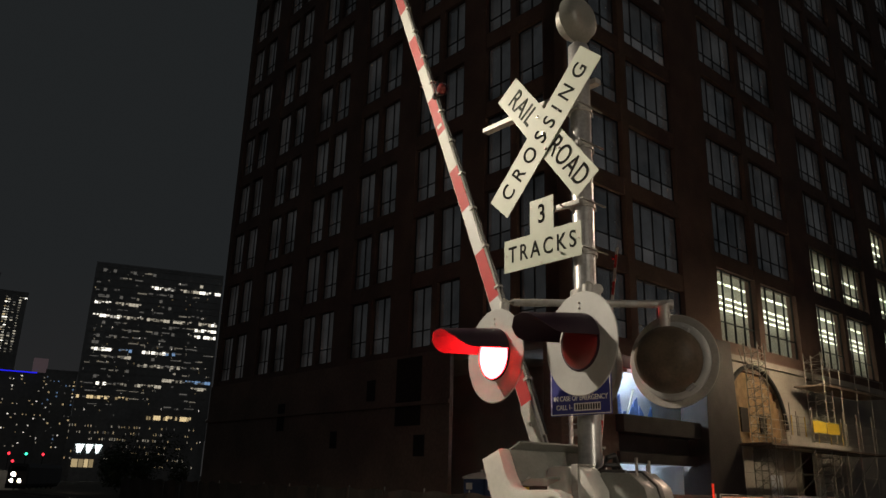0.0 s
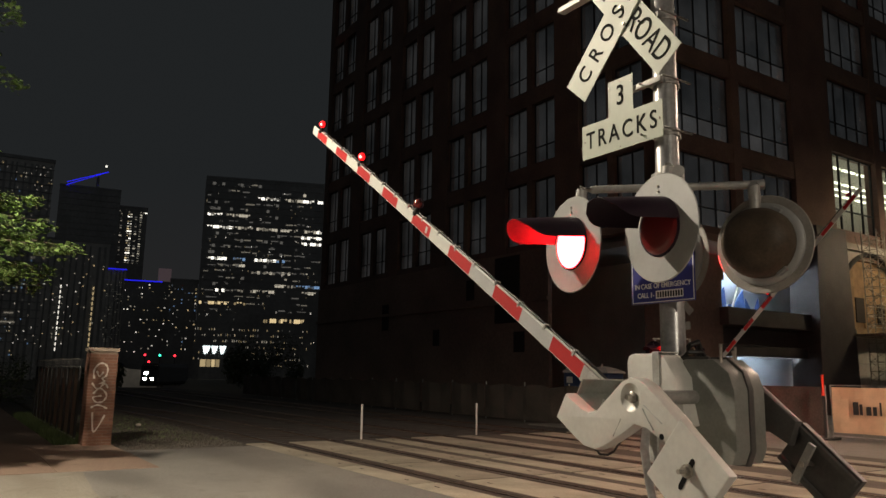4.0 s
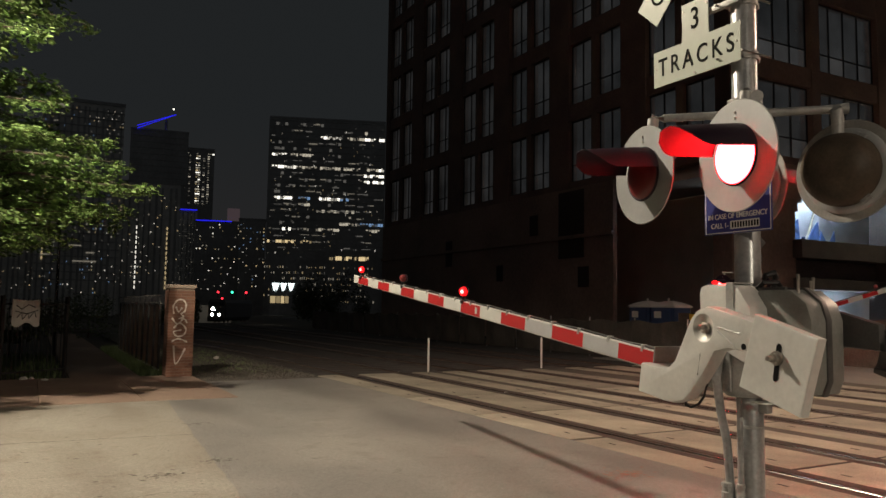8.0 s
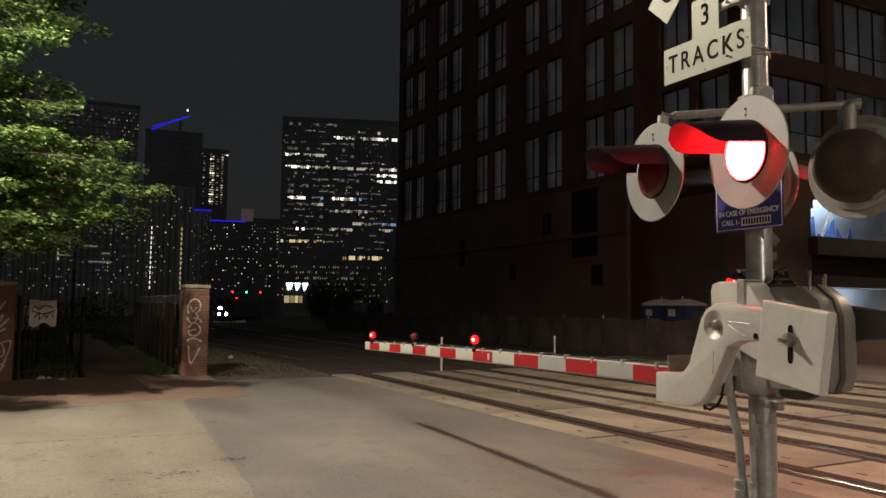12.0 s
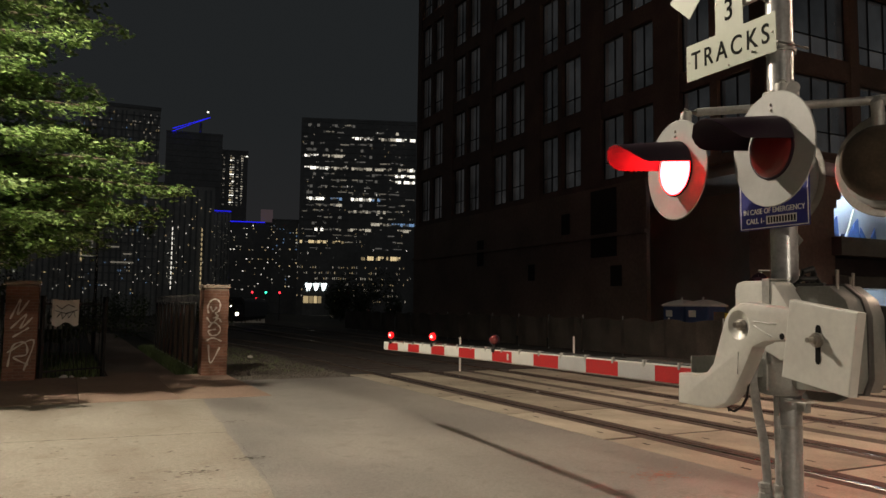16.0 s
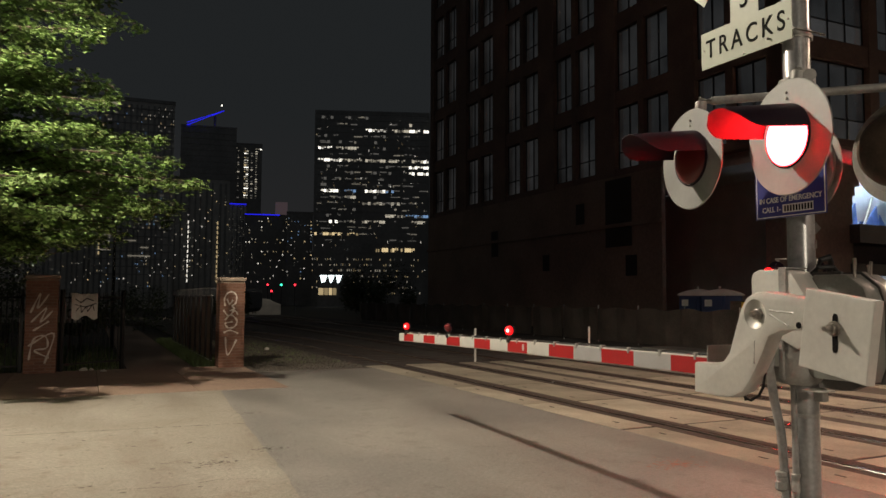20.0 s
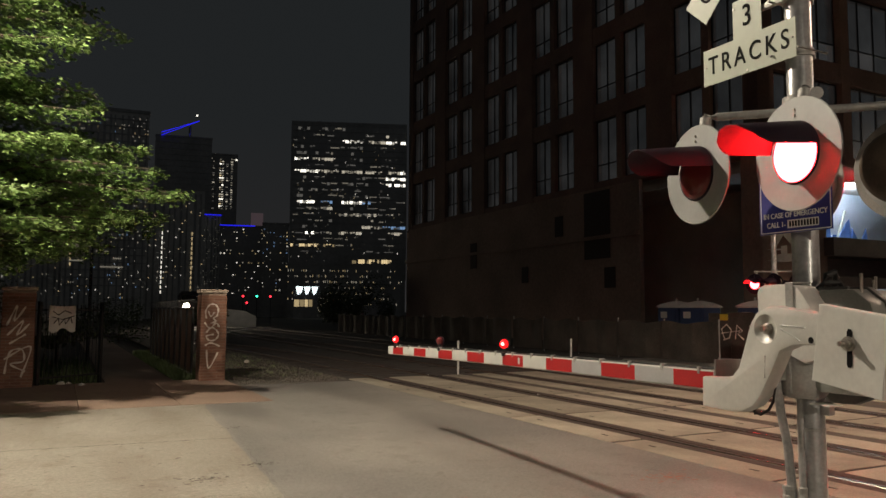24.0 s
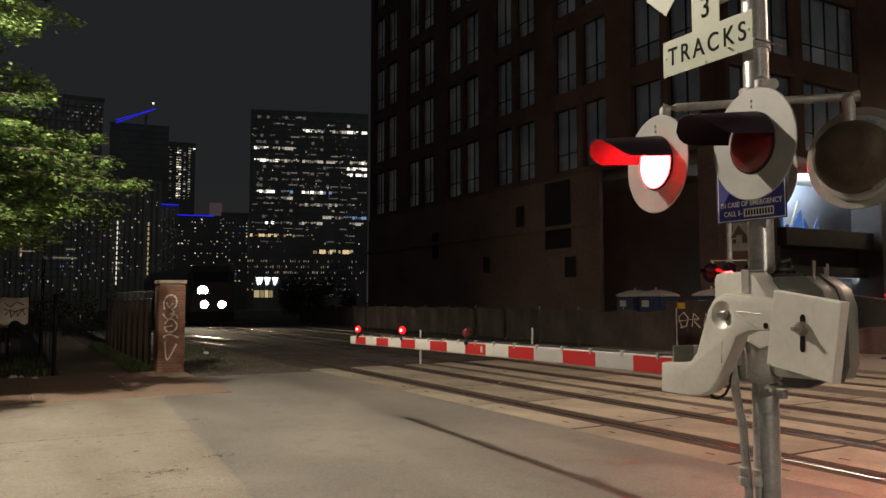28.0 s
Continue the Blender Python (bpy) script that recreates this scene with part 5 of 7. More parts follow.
for i in range(10):
    x = 4.3 + 0.62 * i
    part("tarpaulin", prism(bmesh.new(), [(x, 5.0), (x + 0.6, 5.0), (x + 0.45, 5.9 + 0.5 * math.sin(i * 2.1)), (x + 0.1, 5.7 + 0.4 * math.cos(i * 1.7))], 2.2 + 0.15 * math.sin(i), 2.25 + 0.15 * math.sin(i), plane="xz"), M["tarp"], building, "crumpled blue tarpaulin")
part("prop", T([(7.0, 1.6, 4.95), (7.9, 1.7, 6.6)], 0.06, 8), M["tube"], building, "leaning steel prop")
# pale wall with arch
aw = bmesh.new()
AX, AR, AZ = 17.75, 3.67, 5.2
box(aw, 14.2, AX - AR, 0.0, 0.6, 4.2, 8.99)
box(aw, AX + AR, 26.0, 0.0, 0.6, 4.2, 8.99)
for i in range(20):
    a0, a1 = math.pi * i / 20, math.pi * (i + 1) / 20
    box(aw, AX - AR * math.cos(a0), AX - AR * math.cos(a1), 0.0, 0.6, AZ + AR * 0.97 * math.sin((a0 + a1) / 2), 8.99)
box(aw, 26.0, 75.0, 0.0, 0.6, -0.1, 8.99)
part("arch_wall", aw, M["cream"], building, "pale rendered wall round a tall arch")
ring = bmesh.new()
tube(ring, [(AX - AR * math.cos(math.pi * i / 24), -0.05, AZ + AR * 0.97 * math.sin(math.pi * i / 24)) for i in range(25)], 0.14, 8)
part("arch_trim", ring, M["iron"], building, "black arch trim")
ply = link_mesh("plywood_sheet", B(0.01, 1.21, 0.30, 0.34, 0.01, 1.2), M["plywood"])
for i in range(7):
    for j in range(4):
        x, z = AX - AR + 0.0 + i * 1.07, AZ - 0.6 + j * 1.15
        if abs(x + 0.6 - AX) ** 2 + max(0, z + 0.6 - AZ) ** 2 < (AR * 0.99) ** 2 and not (j == 0 and i in (2, 4)):
            part("plywood_sheet", ply, None, building, "", pose(x, 0, z))
part("arch_back", B(AX - AR, AX + AR, 0.45, 0.5, 4.2, 8.9), M["plywood"], building, "plywood backing in the arch")
part("doorway", B(AX - 1.4, AX - 0.5, 0.24, 0.29, 4.9, 6.3), M["groove"], building, "dark doorway in the plywood")
part("doorway", B(AX + 0.9, AX + 1.7, 0.24, 0.29, 4.9, 6.0), M["groove"], building, "dark doorway in the plywood")
under = bmesh.new()
box(under, 14.2, 26.0, 1.4, 1.6, -0.1, 4.2)
part("under_wall", under, M["cream"], building, "pale wall under the platform")
part("under_opening", B(21.5, 23.0, 1.30, 1.38, 0.0, 2.6), M["sheet"], building, "pale lit doorway")
area("site_light_opening", put(BX + 7.2, BY + 1.2, 7.6, 180 - 35, 0, 0), 520, (0.66, 0.82, 1.0), 5.0, 0.5)
area("site_light_street", put(BX + 8.5, BY + 0.3, 2.70, 180 - 62, 0, 0), 110, (0.70, 0.86, 1.0), 6.0, 0.4)
area("site_light_arch", put(BX + 19.0, BY - 5.5, 9.5, 45, 0, 0), 330, (1.0, 0.78, 0.50), 2.0, 0.5)
# mast climbers and scaffold


def lattice(x, y, z0, z1, w, name, label):
    t = thing(name, put(BX + x, BY + y), label, "scaffold", "mast climbers")
    for a in (0, w):
        for b in (0, w):
            part("leg", T([(a, b, z0), (a, b, z1)], 0.035, 6), M["tube"], t)
    z, i = z0 + 0.2, 0
    rung = bmesh.new()
    while z < z1 - 0.5:
        for (a, b), (c, d) in (((0, 0), (w, 0)), ((w, 0), (w, w)), ((w, w), (0, w)), ((0, w), (0, 0))):
            tube(rung, [(a, b, z), (c, d, z)], 0.022, 5)
            tube(rung, [(a, b, z) if i % 2 else (c, d, z), (c, d, z + 0.5) if i % 2 else (a, b, z + 0.5)], 0.016, 5)
        z += 0.5
        i += 1
    tagged(part("lattice_bar", rung, M["tube"], t), kind="stuff")
    return t


lattice(15.4, -1.6, 0.0, 9.8, 0.8, "mast_climber", "steel lattice mast climber against the facade")
lattice(23.8, -1.6, 0.0, 10.3, 1.1, "mast_climber", "steel lattice mast climber against the facade")
sc = thing("scaffold", put(BX, BY), "steel scaffold with platform and yellow guard panels", "scaffold")
for x in (14.4, 16.4, 19.2, 21.4, 23.6, 25.6, 28.0, 30.5):
    for y in (-2.6, -0.7):
        part("standard", T([(x, y, 0), (x, y, 6.4 if x > 16 else 4.4)], 0.03, 6), M["tube"], sc)
for z in (1.3, 2.6, 3.9, 4.6, 5.15, 5.7):
    for y in (-2.6, -0.7):
        x0 = 14.4 if z < 4.5 else 15.6
        part("ledger", T([(x0, y, z), (30.5, y, z)], 0.025, 6), M["tube"], sc)
for x0, x1 in ((14.4, 16.4), (16.4, 19.2), (19.2, 21.4), (21.4, 23.6), (23.6, 25.6), (25.6, 28.0)):
    for z in (0.1, 1.4, 2.7):
        part("brace", T([(x0, -2.6, z), (x1, -2.6, z + 1.2)], 0.02, 6), M["tube"], sc)
for i in range(14):
    part("deck_board", B(13.8 + 1.2 * i, 14.98 + 1.2 * i, -2.7, -0.6, 4.0, 4.1), M["wood"], sc)
for x in (19.0, 20.85):
    part("guard_panel", B(x, x + 1.7, -2.72, -2.69, 4.95, 5.6), M["yellow"], sc, "yellow guard panel")
part("toe_board", B(15.6, 24.0, -2.74, -2.71, 4.08, 4.34), M["cream"], sc, "pale toe board")
for i in range(11):
    part("guard_post", T([(15.6 + 0.82 * i, -2.66, 4.1), (15.6 + 0.82 * i, -2.66, 5.72)], 0.02, 6), M["yellow"] if i % 2 else M["tube"], sc)
for i in range(8):
    part("deck_board", B(22.0 + 1.2 * i, 23.18 + 1.2 * i, -2.4, -0.5, 7.9, 8.0), M["wood"], sc)
for z in (8.5, 9.0):
    part("ledger", T([(22.0, -2.35, z), (31.6, -2.35, z)], 0.025, 6), M["tube"], sc)
for x in (22.0, 24.4, 26.8, 29.2, 31.6):
    part("standard", T([(x, -2.35, 4.1), (x, -2.35, 9.1)], 0.03, 6), M["tube"], sc)
part("guard_panel", B(16.0, 18.2, -2.72, -2.69, 4.15, 4.6), M["cream"], sc, "pale guard panel")
for x in (14.0, 14.6, 15.3):
    part("guy_rope", T([(13.6 + (x - 14) * 0.2, -1.4, 9.2), (14.6 + (x - 14) * 0.2, -3.0, 0.0)], 0.02, 5), M["tube"], sc)
    break

# ---- brick pillars with sprayed scrawl ----


def scrawl(parent, strokes, y, r=0.021):
    for pts in strokes:
        fine = []
        n = len(pts)
        for i in range(n - 1):
            p0, p1, p2, p3 = (Vector(pts[max(0, min(n - 1, k))]) for k in (i - 1, i, i + 1, i + 2))
            for q in range(6):
                t = q / 6
                fine.append(0.5 * ((2 * p1) + (p2 - p0) * t + (2 * p0 - 5 * p1 + 4 * p2 - p3) * t * t + (3 * p1 - p0 - 3 * p2 + p3) * t ** 3))
        fine.append(Vector(pts[-1]))
        bm = bmesh.new()
        rows = []
        for i, c in enumerate(fine):
            d = (fine[min(i + 1, len(fine) - 1)] - fine[max(i - 1, 0)])
            s = Vector((-d.y, d.x)).normalized() * r * (0.8 + 0.3 * math.sin(i * 1.3))
            rows.append([bm.verts.new((c.x + s.x, y, c.y + s.y)), bm.verts.new((c.x - s.x, y, c.y - s.y))])
        for a, b in zip(rows, rows[1:]):
            bm.faces.new((a[0], a[1], b[1], b[0]))
        part("paint_stroke", bm, M["spray"], parent, "white sprayed line")


def pillar(x0, x1, y, h, label, strokes, flip):
    w = x1 - x0
    p = thing("brick_pillar", put(x0, y), label, "pillar", "brick pillars")
    part("core", B(0.012, w - 0.012, 0.012, w - 0.012, -0.02, h - 0.09), M["mortar"], p)
    part("cap", B(-0.025, w + 0.025, -0.025, w + 0.025, h - 0.085, h, bevel=0.012), M["stonecap"], p, "stone cap")
    bl, bh, j = (w + 0.009) / 3, 0.0665, 0.009
    long_me = link_mesh("brick", B(0, bl - j, 0, 0.05, 0, bh - j, bevel=0.003), M["brick"])
    n = int((h - 0.1) / bh)
    for i in range(n):
        z = i * bh
        off = 0.0 if i % 2 else -bl / 2
        xs = [off + k * bl for k in range(4)]
        for x in xs:
            a, b = max(0.0, x), min(w, x + bl - j)
            if b - a < 0.03:
                continue
            full = b - a > bl - j - 0.002
            me = long_me if full else None
            if me is None:
                key = round(b - a, 3)
                me = pillar_bits.setdefault(key, link_mesh("brick", B(0, b - a, 0, 0.05, 0, bh - j, bevel=0.003), M["brick"]))
            part("brick", me, None, p, "", pose(a, random.uniform(-0.002, 0.002), z))
    # side towards the tracks as one course-jointed slab face
    side = bmesh.new()
    for i in range(n):
        z = i * bh
        for k in range(3):
            a = 0.055 + k * (w - 0.06) / 3 + (0.05 if i % 2 else 0)
            box(side, w - 0.012, w + 0.001, a, min(w - 0.002, a + (w - 0.06) / 3 - j), z, z + bh - j)
            box(side, -0.001, 0.012, a, min(w - 0.002, a + (w - 0.06) / 3 - j), z, z + bh - j)
    tagged(part("side_bricks", side, M["brick"], p), kind="stuff")
    scrawl(p, strokes, -0.006)
    return p


pillar_bits = {}
pillar(2.80, 3.38, 18.3, 2.13, "brown brick pillar with white spray-painted scrawl", [
    [(0.12, 1.45), (0.10, 1.62), (0.18, 1.76), (0.30, 1.78), (0.38, 1.68), (0.36, 1.52), (0.28, 1.45), (0.34, 1.38), (0.22, 1.34)],
    [(0.16, 1.62), (0.22, 1.50), (0.30, 1.60)],
    [(0.08, 1.36), (0.2, 1.22), (0.34, 1.34), (0.42, 1.24)],
    [(0.12, 1.12), (0.26, 1.24), (0.40, 1.10), (0.34, 0.96), (0.2, 0.94), (0.13, 1.04), (0.30, 1.08)],
    [(0.10, 0.82), (0.24, 0.88), (0.44, 0.80)],
    [(0.14, 0.72), (0.20, 0.30), (0.40, 0.66)]], False)
pillar(-1.22, -0.60, 18.3, 2.12, "brown brick pillar with white spray-painted scrawl", [
    [(0.10, 1.30), (0.28, 1.72), (0.24, 1.40), (0.44, 1.70)],
    [(0.12, 1.10), (0.40, 1.40), (0.30, 1.10), (0.52, 1.34)],
    [(0.16, 0.92), (0.46, 1.12)],
    [(0.10, 0.30), (0.18, 0.74), (0.40, 0.80), (0.44, 0.56), (0.20, 0.50), (0.48, 0.34)],
    [(0.08, 0.60), (0.56, 0.86), (0.40, 0.22)]], True)

# ---- iron fence either side, gate leaf, cloth on it ----


def bar_fence(name, x0, y0, x1, y1, h, step, label, mat, wire=False):
    t = thing(name, put(x0, y0, 0, 0, 0, math.degrees(math.atan2(y1 - y0, x1 - x0))), label, "fence", "iron fences")
    ln = math.hypot(x1 - x0, y1 - y0)
    for z in (0.15, h - 0.12):
        part("rail", B(0, ln, -0.02, 0.02, z - 0.02, z + 0.02), mat, t)
    bar = link_mesh("picket", T([(0, 0, 0.02), (0, 0, h)], 0.010, 6), mat)
    x = 0.05
    while x < ln:
        part("picket", bar, None, t, "", pose(x, 0, 0))
        x += step
    post = link_mesh("post", B(-0.035, 0.035, -0.035, 0.035, -0.1, h + 0.06), mat)
    x = 0.0
    while x <= ln + 0.01:
        part("post", post, None, t, "", pose(x, 0, 0))
        x += max(1.6, ln / max(1, round(ln / 2.2)))
    return t


bar_fence("iron_fence", -9.0, 18.75, -1.3, 18.6, 1.75, 0.11, "black iron picket fence before the shrubs", M["iron"])
bar_fence("iron_gate", -0.52, 18.62, 0.75, 19.6, 1.75, 0.11, "open black iron gate leaf beside the path", M["iron"])
cl = thing("cloth_banner", put(-0.36, 18.6, 1.22, 0, 0, 30), "white cloth banner with dark scribbles on the gate", "banner")
cb = bmesh.new()
cols = [[cb.verts.new((0.62 * i / 10, -0.03 - 0.015 * math.sin(i * 1.1), z - (0.03 * math.sin(math.pi * i / 10) if z > 0 else 0.05 * math.sin(i * 0.9)))) for i in range(11)] for z in (0.52, 0.26, -0.04)]
for a, b in zip(cols, cols[1:]):
    for i in range(10):
        cb.faces.new((a[i], a[i + 1], b[i + 1], b[i]))
clo = part("cloth", cb, M["cloth"], cl)
sol = clo.modifiers.new("thickness", "SOLIDIFY")
sol.thickness = 0.006
for pts in ([(0.08, 0.38), (0.2, 0.30), (0.34, 0.40), (0.5, 0.34)], [(0.1, 0.12), (0.2, 0.24), (0.22, 0.08), (0.34, 0.22), (0.36, 0.1), (0.48, 0.26), (0.52, 0.12)], [(0.06, 0.26), (0.3, 0.20), (0.56, 0.28)]):
    part("ink_mark", T([(a, -0.058, b) for a, b in pts], 0.009, 5), M["ink"], cl)

# screened fence along the path, with coiled wire on top, and pale pickets behind
M["veil"] = material("dark_fence_cloth", (0.035, 0.031, 0.026), 0.9, vary=0.3, scale=2.0, fine=60, bump=0.2)
vn = M["veil"].node_tree
v_tr, v_mx = vn.nodes.new("ShaderNodeBsdfTranslucent"), vn.nodes.new("ShaderNodeMixShader")
v_tr.inputs["Color"].default_value = (0.34, 0.26, 0.19, 1)
v_mx.inputs[0].default_value = 0.55
vn.links.new(vn.nodes["Principled BSDF"].outputs[0], v_mx.inputs[1])
vn.links.new(v_tr.outputs[0], v_mx.inputs[2])
v_op, v_mo = vn.nodes.new("ShaderNodeBsdfTransparent"), vn.nodes.new("ShaderNodeMixShader")
v_mo.inputs[0].default_value = 0.10
vn.links.new(v_mx.outputs[0], v_mo.inputs[1])
vn.links.new(v_op.outputs[0], v_mo.inputs[2])
vn.links.new(v_mo.outputs[0], vn.nodes["Material Output"].inputs["Surface"])
bf = thing("screened_fence", put(2.72, 18.95), "screened path fence topped with coiled wire", "fence")
fpost = link_mesh("post", T([(0, 0, -0.1), (0, 0, 1.72)], 0.030, 10), M["iron"])
FENCE_POSTS = (0.05, 1.0, 2.05, 3.1, 4.25, 5.2, 6.05, 7.1, 8.1, 9.0)
for y0 in FENCE_POSTS:
    part("post", fpost, None, bf, "", pose(0, y0, 0))
for i, (y0, y1) in enumerate(zip(FENCE_POSTS, FENCE_POSTS[1:])):
    bm, rr = bmesh.new(), random.Random(60 + i)
    g = [[bm.verts.new((0.034 + 0.014 * math.sin(3.1 * p + i) * rr.uniform(0.4, 1.0), y0 + 0.01 + (y1 - y0 - 0.02) * p / 6, 0.10 + 1.58 * q / 5 - (0.03 * math.sin(math.pi * p / 6) if q == 5 else 0))) for q in range(6)] for p in range(7)]
    for p in range(6):
        for q in range(5):
            bm.faces.new((g[p][q], g[p + 1][q], g[p + 1][q + 1], g[p][q + 1]))
    part("screen_cloth", bm, M["veil"], bf, "dark worn cloth panel", None, True)
for z in (0.12, 1.70):
    part("rail", T([(0, 0.0, z), (0, 9.05, z)], 0.018, 8), M["galvdull"], bf)
part("wire_coil", T([(0.10 * math.cos(0.62 * i), 0.05 + 9.0 * i / 420, 1.80 + 0.10 * math.sin(0.62 * i)) for i in range(421)], 0.0035, 4), M["capdark"], bf, "coiled dark wire")
pk = thing("picket_fence", put(-2.2, 24.5, 0, 0, 0, -8), "pale picket panel behind the shrubs", "fence")
pm = link_mesh("picket", B(0, 0.09, 0, 0.02, 0.9, 1.5), M["cloth"])
for k in range(16):
    part("picket", pm, None, pk, "", pose(k * 0.13, 0, 0))
part("rail", B(0, 2.1, 0.021, 0.05, 1.0, 1.06), M["cloth"], pk)
for x in (0.0, 2.0):
    part("post", B(x, x + 0.07, 0.05, 0.1, -0.1, 1.5), M["iron"], pk)
lp = thing("lamp_post", put(0.72, 27.0), "slim dark lamp post beside the path", "lamp post")
part("pole", T([(0, 0, -0.1), (0, 0, 4.0)], [0.055, 0.04], 10), M["iron"], lp)
part("lamp_head", lathe(bmesh.new(), [(4.0, 0.05), (4.05, 0.14), (4.3, 0.11), (4.36, 0.0)], 14, "z"), M["iron"], lp, "", None, True)

# ---- white marker posts between the tracks ----
for x, y in ((9.43, 18.0), (13.15, 18.0)):
    mk = thing("marker_post", put(x, y, 0, 0, 0, 0), "slim white marker post between the tracks", "post", "marker posts")
    part("post", B(-0.027, 0.027, -0.012, 0.012, -0.1, 0.86, bevel=0.004), M["armwhite"], mk)

# ---- screened site fence beyond the tracks ----
sf = thing("site_fence", put(18.6, 17.6), "dark mesh-covered site fence beyond the tracks", "fence")
for k in range(15):
    rr = random.Random(k)
    bm = bmesh.new()
    n, hgt = 12, 1.28
    g = [[bm.verts.new((0.05 * math.sin(i * 0.9 + k) * rr.uniform(0.5, 1.2), 2.4 * i / n + 0.02, 0.02 + (hgt + 0.05 * math.sin(i * 0.7 + k * 2)) * j / 3)) for j in range(4)] for i in range(n + 1)]
    for i in range(n):
        for j in range(3):
            bm.faces.new((g[i][j], g[i + 1][j], g[i + 1][j + 1], g[i][j + 1]))
    pn = part("screen_panel", bm, M["screen"], sf, "", pose(0, 2.44 * k, 0))
    md = pn.modifiers.new("thickness", "SOLIDIFY")
    md.thickness = 0.01
fp = link_mesh("post", T([(0.07, 0, -0.1), (0.07, 0, 1.42)], 0.024, 8), M["galvdull"])
for k in range(16):
    part("post", fp, None, sf, "", pose(0, 2.44 * k, 0))

# ---- portable toilets ----


def toilet(x, y, rz):
    t = thing("portable_toilet", put(x, y, 0, 0, 0, rz), "blue portable toilet with a pale domed roof", "toilet", "portable toilets")
    part("cabin", B(-0.55, 0.55, -0.55, 0.55, 0.05, 1.82, bevel=0.04), M["potty"], t)
    part("roof", lathe(bmesh.new(), [(1.82, 0.86), (1.87, 0.86), (1.95, 0.70), (2.04, 0.40), (2.09, 0.12), (2.09, 0.0)], 4, "z"), M["pottyroof"], t, "pale domed roof", pose(0, 0, 0, 0, 0, 45))
    part("door", B(-0.585, -0.552, -0.4, 0.4, 0.15, 1.75, bevel=0.01), M["potty"], t)
    part("label_plate", B(-0.59, -0.586, 0.02, 0.36, 1.4, 1.66), M["cloth"], t, "pale notice")
    part("vent_pipe", T([(0.4, 0.4, 1.9), (0.4, 0.4, 2.2)], 0.05, 10), M["pottyroof"], t)
    part("skid", B(-0.5, 0.5, -0.5, 0.5, -0.05, 0.05), M["iron"], t)


toilet(22.6, 22.2, 8)
toilet(22.7, 23.55, 4)
toilet(22.5, 19.25, 10)
hb = thing("site_hoarding", put(21.2, 17.4, 0, 0, 0, 4), "dark site hoarding with white spray-painted scrawl", "hoarding")
for k in range(3):
    part("board", B(-0.02, 0.02, 0.01 + 0.95 * k, 0.93 + 0.95 * k, 0.02, 1.62 + 0.03 * (k == 1), bevel=0.006), M["screen"], hb)
    part("post", B(0.021, 0.09, 0.9 + 0.95 * k, 0.97 + 0.95 * k, -0.05, 1.6), M["wood"], hb)
part("notice", B(-0.027, -0.0205, 2.0, 2.34, 1.36, 1.58), M["yellow"], hb, "small yellow notice")
for pts in ([(2.15, 0.7), (2.28, 1.05), (2.05, 1.22), (1.86, 1.02), (1.95, 0.74), (2.2, 0.66)], [(2.3, 0.9), (1.5, 1.0)], [(1.7, 0.72), (1.62, 1.2), (1.4, 1.0), (1.6, 0.9), (1.35, 0.7)], [(1.2, 0.75), (1.1, 1.2), (0.95, 0.8)]):
    part("paint_stroke", T([(-0.024, a, b) for a, b in pts], 0.022, 6), M["spray"], hb, "white sprayed line")

# ---- street fence with sandy banners ----
nf = thing("banner_fence", put(21.7, 12.3, 0, 0, 0, 6), "temporary fence hung with sandy printed banners", "fence")
for k in range(6):
    y0 = -2.3 * k
    fr = bmesh.new()
    for a, b in (((0, y0, 0.05), (0, y0, 1.55)), ((0, y0 - 2.25, 0.05), (0, y0 - 2.25, 1.55)), ((0, y0, 1.55), (0, y0 - 2.25, 1.55)), ((0, y0, 0.12), (0, y0 - 2.25, 0.12))):
        tube(fr, [a, b], 0.02, 8)
    part("fence_frame", fr, M["galvdull"], nf)
    bm = bmesh.new()
    n = 10
    g = [[bm.verts.new((-0.03 - 0.02 * math.sin(i * 1.3 + k + j), y0 - 0.04 - 2.17 * i / n, 0.22 + 1.28 * j / 4)) for j in range(5)] for i in range(n + 1)]
    for i in range(n):
        for j in range(4):
            bm.faces.new((g[i][j], g[i + 1][j], g[i + 1][j + 1], g[i][j + 1]))
    bn = part("banner", bm, M["banner"], nf, "sandy printed banner")
    md = bn.modifiers.new("thickness", "SOLIDIFY")
    md.thickness = 0.006
    ink = bmesh.new()
    if k % 2 == 0:
        for i, (hh, ww) in enumerate(((0.36, 0.15), (0.30, 0.08), (0.24, 0.13), (0.24, 0.10), (0.36, 0.05), (0.24, 0.05), (0.24, 0.13), (0.30, 0.14))):
            yy = y0 - 0.62 - i * 0.175
            box(ink, -0.068, -0.060, yy - ww, yy, 0.74, 0.74 + hh)
    else:
        for i, (hh, ww) in enumerate(((0.36, 0.2), (0.24, 0.15), (0.26, 0.16))):
            yy = y0 - 0.3 - i * 0.24
            box(ink, -0.068, -0.060, yy - ww, yy, 0.74, 0.74 + hh)
    part("printed_bar", ink, M["bannerink"], nf, "dark print")
    for s in (0.0, -2.25):
        part("fence_foot", B(-0.3, 0.3, y0 + s - 0.1, y0 + s + 0.1, 0.0, 0.07, bevel=0.02), M["iron"], nf)
sf2 = thing("screen_fence", put(21.7, 12.45, 0, 0, 0, 6), "temporary fence with dark screening", "fence")
part("screen", B(-0.012, 0.012, 0.02, 2.0, 0.1, 1.5), M["screen"], sf2)
for y in (0.0, 2.02):
    part("post", T([(0, y, 0), (0, y, 1.56)], 0.022, 8), M["galvdull"], sf2)
